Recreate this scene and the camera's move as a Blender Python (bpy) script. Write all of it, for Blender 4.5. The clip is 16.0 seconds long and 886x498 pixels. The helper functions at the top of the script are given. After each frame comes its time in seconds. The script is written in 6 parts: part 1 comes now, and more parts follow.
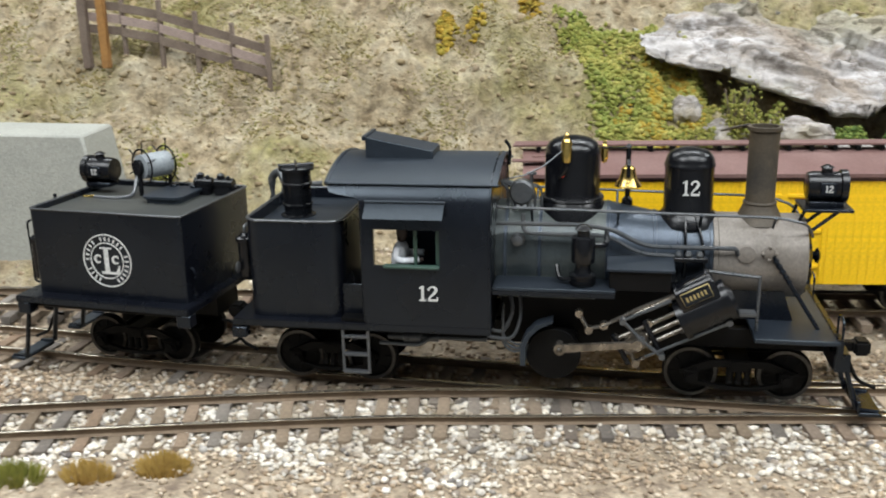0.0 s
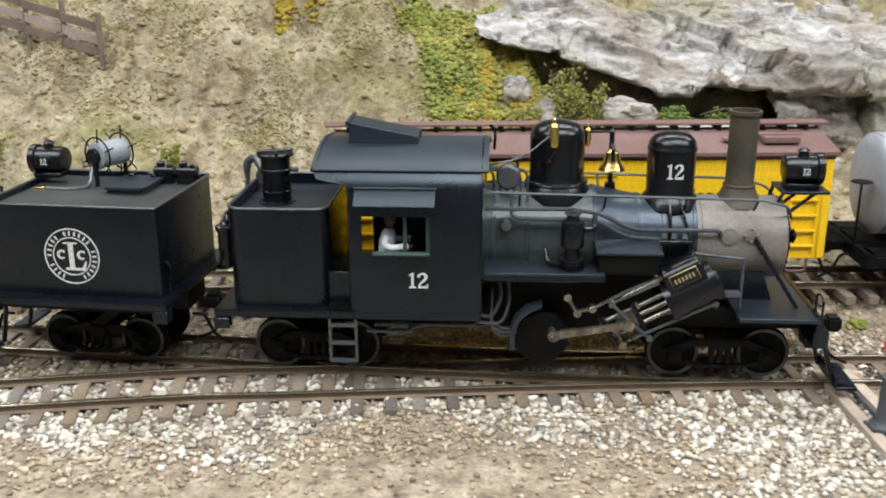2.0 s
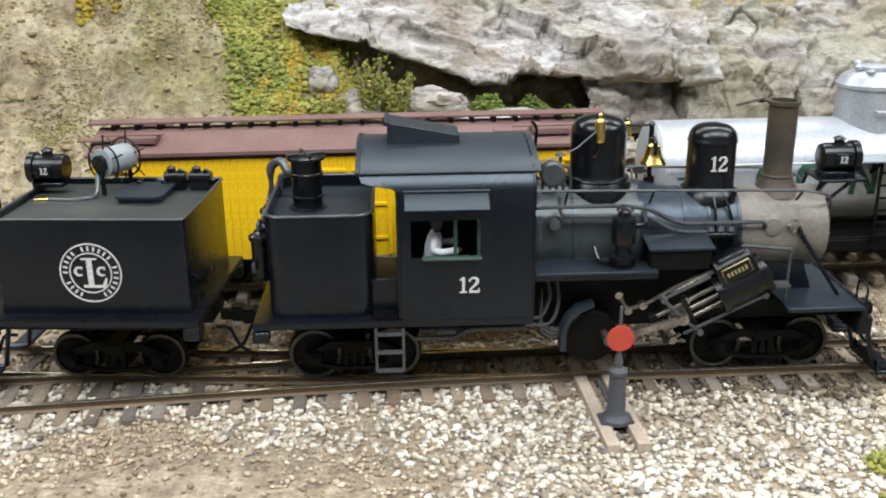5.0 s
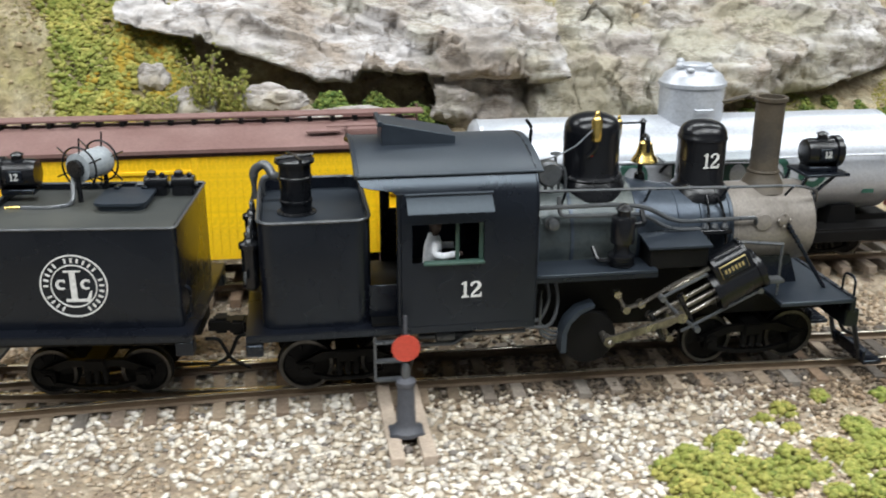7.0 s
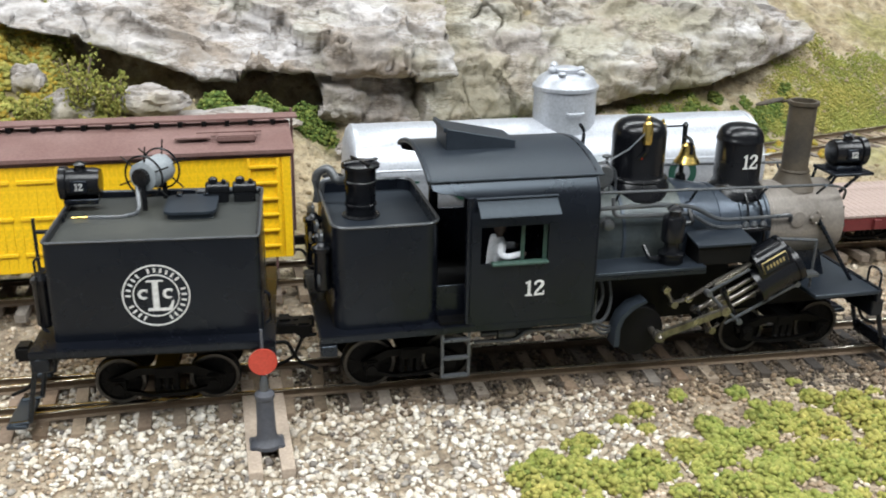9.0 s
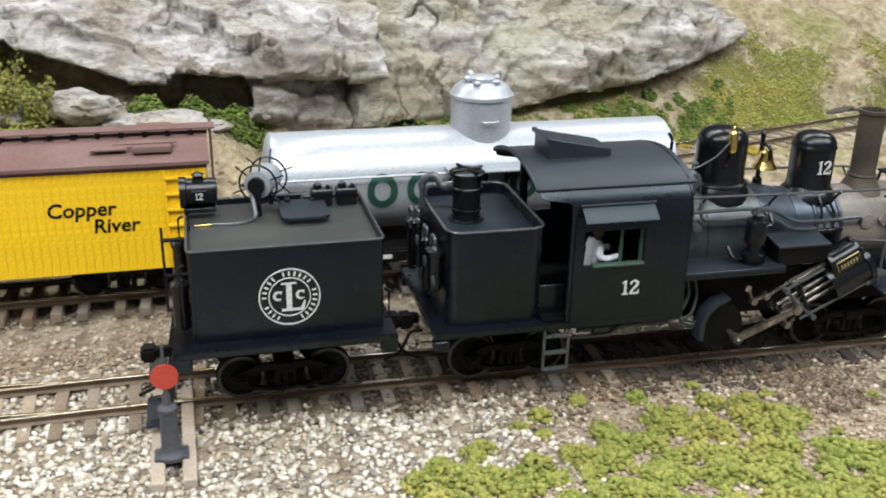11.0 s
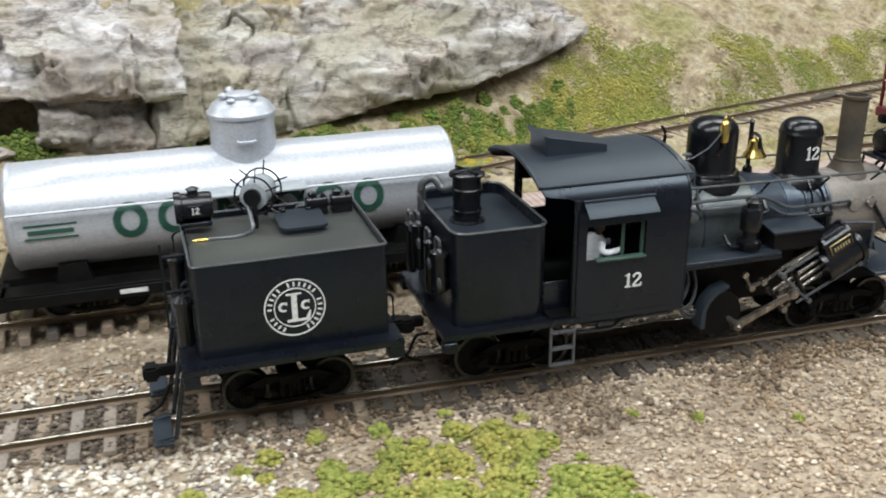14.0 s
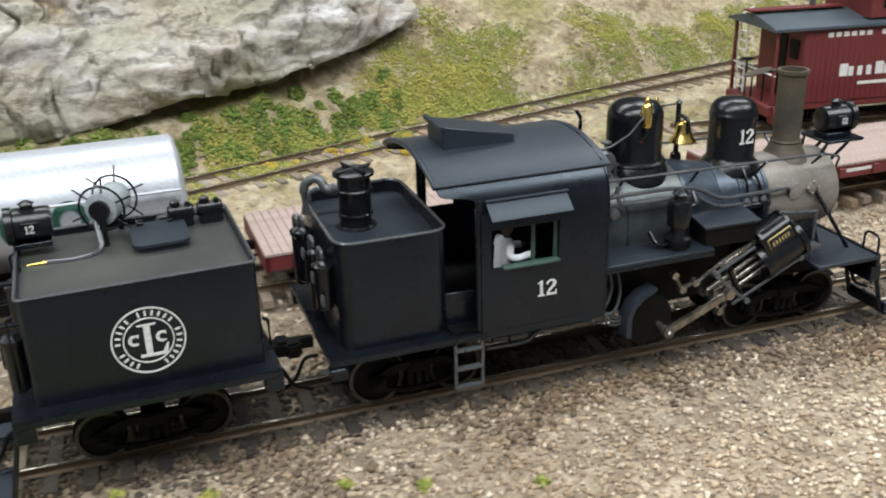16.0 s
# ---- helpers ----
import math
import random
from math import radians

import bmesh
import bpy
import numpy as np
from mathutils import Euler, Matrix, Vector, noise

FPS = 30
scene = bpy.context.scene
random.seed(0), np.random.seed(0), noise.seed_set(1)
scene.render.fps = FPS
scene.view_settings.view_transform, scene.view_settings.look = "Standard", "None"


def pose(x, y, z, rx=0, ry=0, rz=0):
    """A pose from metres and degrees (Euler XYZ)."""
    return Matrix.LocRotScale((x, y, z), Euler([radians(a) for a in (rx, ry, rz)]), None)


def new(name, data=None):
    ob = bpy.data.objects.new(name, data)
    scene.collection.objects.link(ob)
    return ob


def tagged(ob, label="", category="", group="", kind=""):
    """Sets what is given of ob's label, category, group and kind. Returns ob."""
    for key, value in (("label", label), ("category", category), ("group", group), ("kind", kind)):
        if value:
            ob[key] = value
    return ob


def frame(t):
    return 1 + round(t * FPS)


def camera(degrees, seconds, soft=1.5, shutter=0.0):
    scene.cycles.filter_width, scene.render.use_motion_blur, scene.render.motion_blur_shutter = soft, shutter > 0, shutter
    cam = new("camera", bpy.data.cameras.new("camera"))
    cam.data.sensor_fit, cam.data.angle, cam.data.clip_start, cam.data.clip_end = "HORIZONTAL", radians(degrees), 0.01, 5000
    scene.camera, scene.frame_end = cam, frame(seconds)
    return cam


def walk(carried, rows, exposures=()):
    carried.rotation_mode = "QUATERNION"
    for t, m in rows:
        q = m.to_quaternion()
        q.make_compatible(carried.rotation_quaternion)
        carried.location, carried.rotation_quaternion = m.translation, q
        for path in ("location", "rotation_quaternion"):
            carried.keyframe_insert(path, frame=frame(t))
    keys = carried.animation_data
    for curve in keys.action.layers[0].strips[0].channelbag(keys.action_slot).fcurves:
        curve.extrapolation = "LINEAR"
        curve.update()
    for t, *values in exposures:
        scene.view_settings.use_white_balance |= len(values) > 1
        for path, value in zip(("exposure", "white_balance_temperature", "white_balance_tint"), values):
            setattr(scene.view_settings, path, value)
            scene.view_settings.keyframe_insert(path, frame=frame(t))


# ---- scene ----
S = 0.0235  # metres of model per unit of the plan (about one full-size metre at 1:48)

# ---- camera and its way: seconds, x, y, z, pitch, roll, yaw (plan units, degrees)
PATH = [
    (0.0, -11.681, -17.011, 7.900, -16.38, 1.10, 3.91),
    (0.5, -10.992, -16.984, 7.873, -16.86, 0.61, 2.40),
    (1.0, -10.415, -17.074, 7.947, -17.41, 0.44, 1.38),
    (1.5, -9.631, -17.193, 8.061, -17.78, 0.27, 0.39),
    (2.0, -9.117, -17.351, 8.075, -17.90, 0.31, -0.77),
    (2.5, -8.653, -17.359, 8.062, -18.21, 0.21, -1.69),
    (3.0, -8.198, -17.114, 8.118, -18.75, 0.11, -2.11),
    (3.5, -7.253, -16.962, 8.079, -18.75, 0.25, -2.60),
    (4.0, -6.401, -17.229, 8.182, -18.84, 0.32, -3.71),
    (6.5, -3.873, -16.763, 8.320, -19.49, 0.08, -7.65),
    (7.0, -2.851, -16.720, 8.328, -19.57, -0.24, -9.28),
    (7.5, -1.611, -16.703, 8.443, -19.59, 0.02, -9.23),
    (8.0, -1.090, -16.453, 8.508, -19.92, -0.31, -10.42),
    (8.5, -1.688, -16.675, 8.625, -20.15, -0.92, -12.41),
    (11.0, -0.340, -17.484, 9.638, -21.72, -1.11, -14.96),
    (11.5, 0.188, -17.731, 9.687, -21.63, -1.39, -16.01),
    (12.0, 1.057, -17.750, 9.669, -21.79, -1.41, -16.85),
    (12.5, 1.681, -17.739, 9.889, -21.92, -1.19, -17.52),
    (13.0, 2.201, -17.563, 9.805, -21.50, -0.64, -17.99),
    (13.5, 3.302, -17.568, 9.795, -21.44, 0.41, -17.79),
    (14.0, 4.362, -17.488, 9.663, -21.62, 0.53, -18.30),
    (14.5, 6.032, -17.167, 9.592, -21.94, 0.97, -18.25),
    (15.0, 7.560, -16.661, 9.471, -22.25, 1.35, -19.52),
    (15.5, 8.530, -16.146, 9.369, -22.59, 1.06, -21.06),
    (16.0, 9.959, -15.766, 9.212, -22.83, 1.41, -21.50),
]


def P(x, y, z, rx=0, ry=0, rz=0):
    return pose(x * S, y * S, z * S, rx, ry, rz)


cam = camera(49.6, 16.0, 1.9, 0.5)
walk(cam, [(t, P(x, y, z, 90 + pi, ro, ya)) for t, x, y, z, pi, ro, ya in PATH],
     [(0, .07), (3, .13), (6.5, .16), (8.5, .18), (10.5, .09), (12.5, .03), (16, .09)])

# ---- light: a plain hall with rows of ceiling panels
world = bpy.data.worlds.new("hall")
scene.world = world
world.use_nodes = True
world.node_tree.nodes["Background"].inputs[0].default_value = (0.9, 0.95, 1.0, 1)
world.node_tree.nodes["Background"].inputs[1].default_value = 0.03
scene.view_settings.exposure = 0.0


def panel_light(x, y, z, sx, sy, power):
    d = bpy.data.lights.new("ceiling_panel", "AREA")
    d.shape, d.size, d.size_y, d.energy, d.color = "RECTANGLE", sx, sy, power, (0.94, 0.98, 1.0)
    ob = new("ceiling_panel_light", d)
    ob.location = (x, y, z)
    return ob


for lx in (-1.5, 0.1, 1.7):
    panel_light(lx, -0.92, 1.72, 1.3, 1.0, 41)
    panel_light(lx, 0.95, 1.72, 1.3, 0.4, 18)


# ---- materials
def nodes_of(name):
    m = bpy.data.materials.new(name)
    m.use_nodes = True
    nt = m.node_tree
    return m, nt, nt.nodes["Principled BSDF"]


def link(nt, a, b):
    nt.links.new(a, b)


def noise_node(nt, scale_u, detail=4, rough=0.6):
    tc = nt.nodes.new("ShaderNodeTexCoord")
    n = nt.nodes.new("ShaderNodeTexNoise")
    n.inputs["Scale"].default_value = scale_u / S
    n.inputs["Detail"].default_value = detail
    n.inputs["Roughness"].default_value = rough
    link(nt, tc.outputs["Object"], n.inputs["Vector"])
    return n


def ramp(nt, src, stops):
    r = nt.nodes.new("ShaderNodeValToRGB")
    els = r.color_ramp.elements
    while len(els) < len(stops):
        els.new(0.5)
    for e, (p, c) in zip(els, stops):
        e.position, e.color = p, (*c, 1)
    link(nt, src, r.inputs["Fac"])
    return r


def mix(nt, fac, a, b, mode="MIX"):
    m = nt.nodes.new("ShaderNodeMix")
    m.data_type, m.blend_type = "RGBA", mode
    for sock, v in ((m.inputs[0], fac), (m.inputs[6], a), (m.inputs[7], b)):
        if isinstance(v, (int, float)):
            sock.default_value = v
        elif isinstance(v, tuple):
            sock.default_value = (*v, 1)
        else:
            link(nt, v, sock)
    return m.outputs[2]


def bump(nt, bsdf, src, dist_u, strength=0.6):
    b = nt.nodes.new("ShaderNodeBump")
    b.inputs["Strength"].default_value = strength
    b.inputs["Distance"].default_value = dist_u * S
    link(nt, src, b.inputs["Height"])
    link(nt, b.outputs[0], bsdf.inputs["Normal"])


def paint(name, col, rough=0.5, metal=0.0, worn=None, amount=0.35, scale=1.2, grain=18, relief=0.006, spec=0.5, tint=None):
    """Paint or metal with broad dust or wear and a fine grain."""
    m, nt, b = nodes_of(name)
    worn = worn or tuple(min(1, c * 1.7 + 0.02) for c in col)
    big, fine = noise_node(nt, scale, 5), noise_node(nt, grain, 3)
    f = ramp(nt, big.outputs["Fac"], [(0.38, (0, 0, 0)), (0.75, (amount,) * 3)])
    c = mix(nt, f.outputs[0], col, worn)
    g = ramp(nt, fine.outputs["Fac"], [(0.3, (0.82,) * 3), (0.7, (1.12,) * 3)])
    c = mix(nt, 1.0, c, g.outputs[0], "MULTIPLY")
    link(nt, c, b.inputs["Base Color"])
    r = ramp(nt, big.outputs["Fac"], [(0.3, (rough * 0.85,) * 3), (0.7, (min(1, rough * 1.2),) * 3)])
    link(nt, r.outputs[0], b.inputs["Roughness"])
    b.inputs["Metallic"].default_value = metal
    b.inputs["Specular IOR Level"].default_value = spec
    if tint:
        b.inputs["Specular Tint"].default_value = (*tint, 1)
    bump(nt, b, fine.outputs["Fac"], relief)
    return m


def speckle(name, stops, rough=0.9, patch=0.25, patch_cols=((1, 1, 1), (0.7, 0.62, 0.5)), grain=9, relief=0.03, single=False):
    """Loose pieces, each with its own tone, in broad patches."""
    m, nt, b = nodes_of(name)
    geo = nt.nodes.new("ShaderNodeObjectInfo" if single else "ShaderNodeNewGeometry")
    c = ramp(nt, geo.outputs["Random" if single else "Random Per Island"], stops).outputs[0]
    n = noise_node(nt, patch, 4)
    pr = ramp(nt, n.outputs["Fac"], [(0.35, patch_cols[0]), (0.65, patch_cols[1])])
    c = mix(nt, 1.0, c, pr.outputs[0], "MULTIPLY")
    fine = noise_node(nt, grain, 3)
    g = ramp(nt, fine.outputs["Fac"], [(0.3, (0.75,) * 3), (0.7, (1.15,) * 3)])
    c = mix(nt, 1.0, c, g.outputs[0], "MULTIPLY")
    link(nt, c, b.inputs["Base Color"])
    b.inputs["Roughness"].default_value = rough
    bump(nt, b, fine.outputs["Fac"], relief)
    return m


def earth(name, stops, scale=0.5, grain=7, relief=0.12, rough=0.95, green=None):
    m, nt, b = nodes_of(name)
    big, mid, fine = noise_node(nt, scale, 6), noise_node(nt, scale * 5, 5), noise_node(nt, grain, 5, 0.7)
    c = ramp(nt, mid.outputs["Fac"], stops).outputs[0]
    if green:
        f = ramp(nt, big.outputs["Fac"], [(0.5, (0, 0, 0)), (0.66, (0.75,) * 3)])
        c = mix(nt, f.outputs[0], c, green)
    g = ramp(nt, fine.outputs["Fac"], [(0.3, (0.55,) * 3), (0.62, (1.2,) * 3)])
    c = mix(nt, 1.0, c, g.outputs[0], "MULTIPLY")
    link(nt, c, b.inputs["Base Color"])
    b.inputs["Roughness"].default_value = rough
    bump(nt, b, fine.outputs["Fac"], relief, 0.9)
    return m


BLACK = paint("weathered_black_paint", (0.003, 0.0036, 0.0062), 0.27, 0.0, (0.008, 0.0092, 0.0135), 0.5, 0.8, relief=0.0015, spec=0.5, tint=(0.74, 0.87, 1.0))
BLACK_ROOF = paint("dusty_black_roof", (0.013, 0.017, 0.024), 0.42, 0.0, (0.036, 0.044, 0.054), 0.45, 0.6, relief=0.003, spec=0.45, tint=(0.8, 0.92, 1.0))
TOP = paint("dusty_tank_top", (0.03, 0.033, 0.031), 0.5, 0.0, (0.075, 0.075, 0.06), 0.5, 0.5)
GLOSS = paint("polished_black_metal", (0.004, 0.0045, 0.006), 0.24, 0.0, (0.01, 0.01, 0.011), 0.2, 1.0, spec=0.42)
DARK = paint("sooty_underframe", (0.002, 0.002, 0.0023), 0.55, 0.0, (0.007, 0.006, 0.005), 0.4, 1.5, spec=0.18)
BOILER = paint("blue_black_boiler", (0.04, 0.053, 0.075), 0.3, 0.5, (0.13, 0.155, 0.175), 0.5, 0.7)
FIREBOX = paint("dusty_firebox_lagging", (0.045, 0.056, 0.06), 0.32, 0.35, (0.17, 0.185, 0.165), 0.7, 0.9)
SMOKE = paint("graphite_smokebox", (0.25, 0.225, 0.2), 0.45, 0.3, (0.095, 0.078, 0.06), 0.8, 1.1)
STACK = paint("rusty_stack", (0.075, 0.058, 0.038), 0.6, 0.1, (0.016, 0.015, 0.014), 0.8, 1.4)
STEEL = paint("bright_rod_steel", (0.36, 0.33, 0.29), 0.28, 0.9, (0.05, 0.043, 0.036), 0.9, 3.0)
PIPE = paint("pipe_metal", (0.085, 0.092, 0.1), 0.3, 0.4, (0.15, 0.145, 0.135), 0.4, 2.0)
BRASS = paint("polished_brass", (0.80, 0.58, 0.18), 0.22, 1.0, (0.65, 0.42, 0.10), 0.3, 3.0)
WHITE = paint("white_lettering", (0.62, 0.62, 0.60), 0.6, 0.0, (0.42, 0.42, 0.40), 0.5, 4.0, relief=0.001)
GOLD = paint("gold_lettering", (0.36, 0.28, 0.12), 0.5, 0.3, relief=0.001)
GREEN = paint("cab_green", (0.03, 0.065, 0.05), 0.5)
REEL = paint("pale_reel_drum", (0.30, 0.33, 0.35), 0.5, 0.0, (0.18, 0.19, 0.19), 0.5, 2.0)
GREENLET = paint("dark_green_lettering", (0.01, 0.06, 0.04), 0.55, relief=0.001)
TYRE = paint("worn_tyre_steel", (0.10, 0.095, 0.09), 0.4, 0.7, (0.03, 0.028, 0.025), 0.7, 4.0)
YELLOW = paint("reefer_yellow", (0.86, 0.53, 0.006), 0.5, 0.0, (0.80, 0.46, 0.01), 0.5, 0.7)
BROWN = paint("mineral_brown", (0.15, 0.078, 0.068), 0.85, 0.0, (0.25, 0.165, 0.15), 0.6, 0.7)
RED = paint("oxide_red", (0.11, 0.014, 0.015), 0.5, 0.0, (0.16, 0.035, 0.033), 0.4, 1.0)
SLATE = paint("slate_blue_roof", (0.045, 0.06, 0.075), 0.5, 0.0, (0.09, 0.11, 0.125), 0.5, 0.8)
SILVER = paint("aluminium_paint", (0.48, 0.50, 0.54), 0.38, 0.4, (0.39, 0.415, 0.45), 0.35, 0.5, relief=0.001)
SIGNALRED = paint("signal_red", (0.45, 0.045, 0.025), 0.6, 0.0, (0.5, 0.10, 0.06), 0.4, 3.0)
LANTERN = paint("switch_stand_grey", (0.055, 0.058, 0.07), 0.6, 0.0, (0.11, 0.11, 0.12), 0.5, 2.0)
DECKWOOD = paint("pinkish_deck_wood", (0.36, 0.275, 0.24), 0.8, 0.0, (0.25, 0.19, 0.165), 0.7, 2.5)
PALEWOOD = paint("pale_bare_timber", (0.46, 0.37, 0.29), 0.85, 0.0, (0.32, 0.26, 0.21), 0.6, 2.0, relief=0.02)
FENCEWOOD = paint("grey_brown_fence_wood", (0.15, 0.11, 0.085), 0.9, 0.0, (0.24, 0.19, 0.15), 0.7, 2.0, relief=0.02)
ORANGEWOOD = paint("orange_stained_timber", (0.36, 0.18, 0.05), 0.85, 0.0, (0.2, 0.11, 0.05), 0.6, 2.0)
CONCRETE = paint("grey_green_slab", (0.36, 0.36, 0.32), 0.9, 0.0, (0.27, 0.28, 0.25), 0.5, 0.6, relief=0.02)
RAIL = paint("brown_rail_sides", (0.16, 0.115, 0.075), 0.55, 0.5, (0.09, 0.06, 0.04), 0.6, 2.0)
RAILTOP = paint("polished_rail_head", (0.55, 0.50, 0.42), 0.25, 0.9, (0.3, 0.26, 0.2), 0.5, 1.0)
FIGURE = paint("cream_figurine", (0.66, 0.68, 0.72), 0.8)
FIGURE_DARK = paint("dark_painted_figurine", (0.045, 0.03, 0.024), 0.7)
GLASS_RED = paint("red_marker_glass", (0.5, 0.02, 0.01), 0.15)
HALL = paint("hall_wall_paint", (0.32, 0.325, 0.33), 0.9, 0.0, None, 0.1, 0.02, 0.4)
CEILING = paint("white_ceiling_paint", (0.75, 0.77, 0.79), 0.9, 0.0, None, 0.1, 0.02, 0.4)
HALLFLOOR = paint("grey_floor_paint", (0.2, 0.2, 0.2), 0.6, 0.0, None, 0.2, 0.02, 0.4)
TIE = speckle("weathered_tie_wood", [(0, (0.17, 0.13, 0.09)), (0.2, (0.30, 0.235, 0.17)), (0.4, (0.14, 0.12, 0.105)), (0.55, (0.36, 0.29, 0.215)), (0.7, (0.22, 0.15, 0.10)), (0.85, (0.27, 0.245, 0.215)), (1, (0.11, 0.095, 0.085))], 0.9, 0.7, ((1.05, 1.02, 1.0), (0.75, 0.72, 0.68)), grain=14, single=True)
# tones dark for oil, with the shadow under the train put into the colour
DARKTIE = speckle("oily_shaded_tie_wood", [(0, (0.05, 0.041, 0.033)), (0.3, (0.09, 0.073, 0.056)), (0.6, (0.035, 0.03, 0.027)), (1, (0.12, 0.10, 0.08))], 0.8, 0.7, ((1.05, 1.02, 1.0), (0.75, 0.72, 0.68)), grain=14, single=True)
DIRT = speckle("brown_track_dirt", [(0, (0.17, 0.125, 0.09)), (0.4, (0.26, 0.20, 0.145)), (0.7, (0.12, 0.092, 0.07)), (0.93, (0.32, 0.26, 0.2)), (1, (0.5, 0.44, 0.36))], 0.95, 0.35)
# darker than the other gravel: oil, plus shadow under the train painted in
DARKGRAVEL = speckle("oily_shaded_ballast", [(0, (0.07, 0.058, 0.048)), (0.4, (0.15, 0.12, 0.092)), (0.7, (0.045, 0.038, 0.033)), (1, (0.22, 0.18, 0.145))], 0.9, 0.35)
BALLAST = speckle("pale_ballast", [(0, (0.78, 0.75, 0.68)), (0.16, (0.42, 0.36, 0.28)), (0.3, (0.84, 0.82, 0.77)), (0.5, (0.30, 0.26, 0.22)), (0.62, (0.66, 0.60, 0.50)), (0.78, (0.88, 0.86, 0.80)), (0.9, (0.13, 0.115, 0.11)), (1, (0.8, 0.77, 0.7))], 0.92, 0.3, ((1.1, 1.09, 1.07), (0.72, 0.66, 0.58)))
BROWNGRAVEL = speckle("brown_fine_gravel", [(0, (0.52, 0.43, 0.32)), (0.25, (0.34, 0.27, 0.195)), (0.5, (0.66, 0.58, 0.47)), (0.7, (0.24, 0.19, 0.145)), (0.9, (0.78, 0.73, 0.64)), (1, (0.40, 0.32, 0.23))], 0.92, 0.35, ((1.1, 1.06, 1.0), (0.72, 0.62, 0.52)))
CLODS = speckle("tan_hill_clods", [(0, (0.31, 0.25, 0.165)), (0.4, (0.40, 0.33, 0.225)), (0.7, (0.22, 0.165, 0.105)), (1, (0.46, 0.41, 0.32))], 0.95, 0.3, ((1.05, 1.03, 0.98), (0.85, 0.8, 0.62)))
FOAM = speckle("yellow_green_foam", [(0, (0.25, 0.26, 0.06)), (0.3, (0.34, 0.32, 0.09)), (0.6, (0.17, 0.20, 0.04)), (0.85, (0.39, 0.355, 0.11)), (1, (0.14, 0.175, 0.04))], 0.95, 0.35, ((1.15, 1.05, 0.95), (0.75, 0.88, 0.7)), 20)
FOAM_OCHRE = speckle("ochre_foam", [(0, (0.42, 0.28, 0.03)), (0.5, (0.34, 0.30, 0.05)), (1, (0.5, 0.33, 0.04))], 0.95, 0.8, grain=20)
FOAM_DARK = speckle("dark_green_leaves", [(0, (0.06, 0.12, 0.02)), (0.5, (0.14, 0.21, 0.04)), (1, (0.24, 0.29, 0.06))], 0.9, 0.9, grain=20)
DRYGRASS = speckle("dry_straw_flock", [(0, (0.36, 0.31, 0.13)), (0.5, (0.27, 0.25, 0.10)), (1, (0.42, 0.35, 0.18))], 0.95, 0.6, grain=20)
STRAW = speckle("straw_tuft_fibre", [(0, (0.42, 0.28, 0.07)), (0.5, (0.52, 0.36, 0.10)), (1, (0.34, 0.22, 0.05))], 0.9, 0.9)
OLIVE = speckle("olive_tuft_fibre", [(0, (0.20, 0.22, 0.03)), (0.5, (0.28, 0.28, 0.05)), (1, (0.15, 0.17, 0.03))], 0.9, 0.9)
GROUND = earth("sandy_ground", [(0.3, (0.17, 0.125, 0.09)), (0.5, (0.34, 0.27, 0.19)), (0.7, (0.49, 0.41, 0.31))], 0.5, 9, 0.08)
HILL = earth("dry_hill_earth", [(0.3, (0.17, 0.125, 0.07)), (0.46, (0.37, 0.295, 0.185)), (0.7, (0.48, 0.42, 0.30))], 0.22, 3.0, 0.3, green=(0.25, 0.235, 0.075))


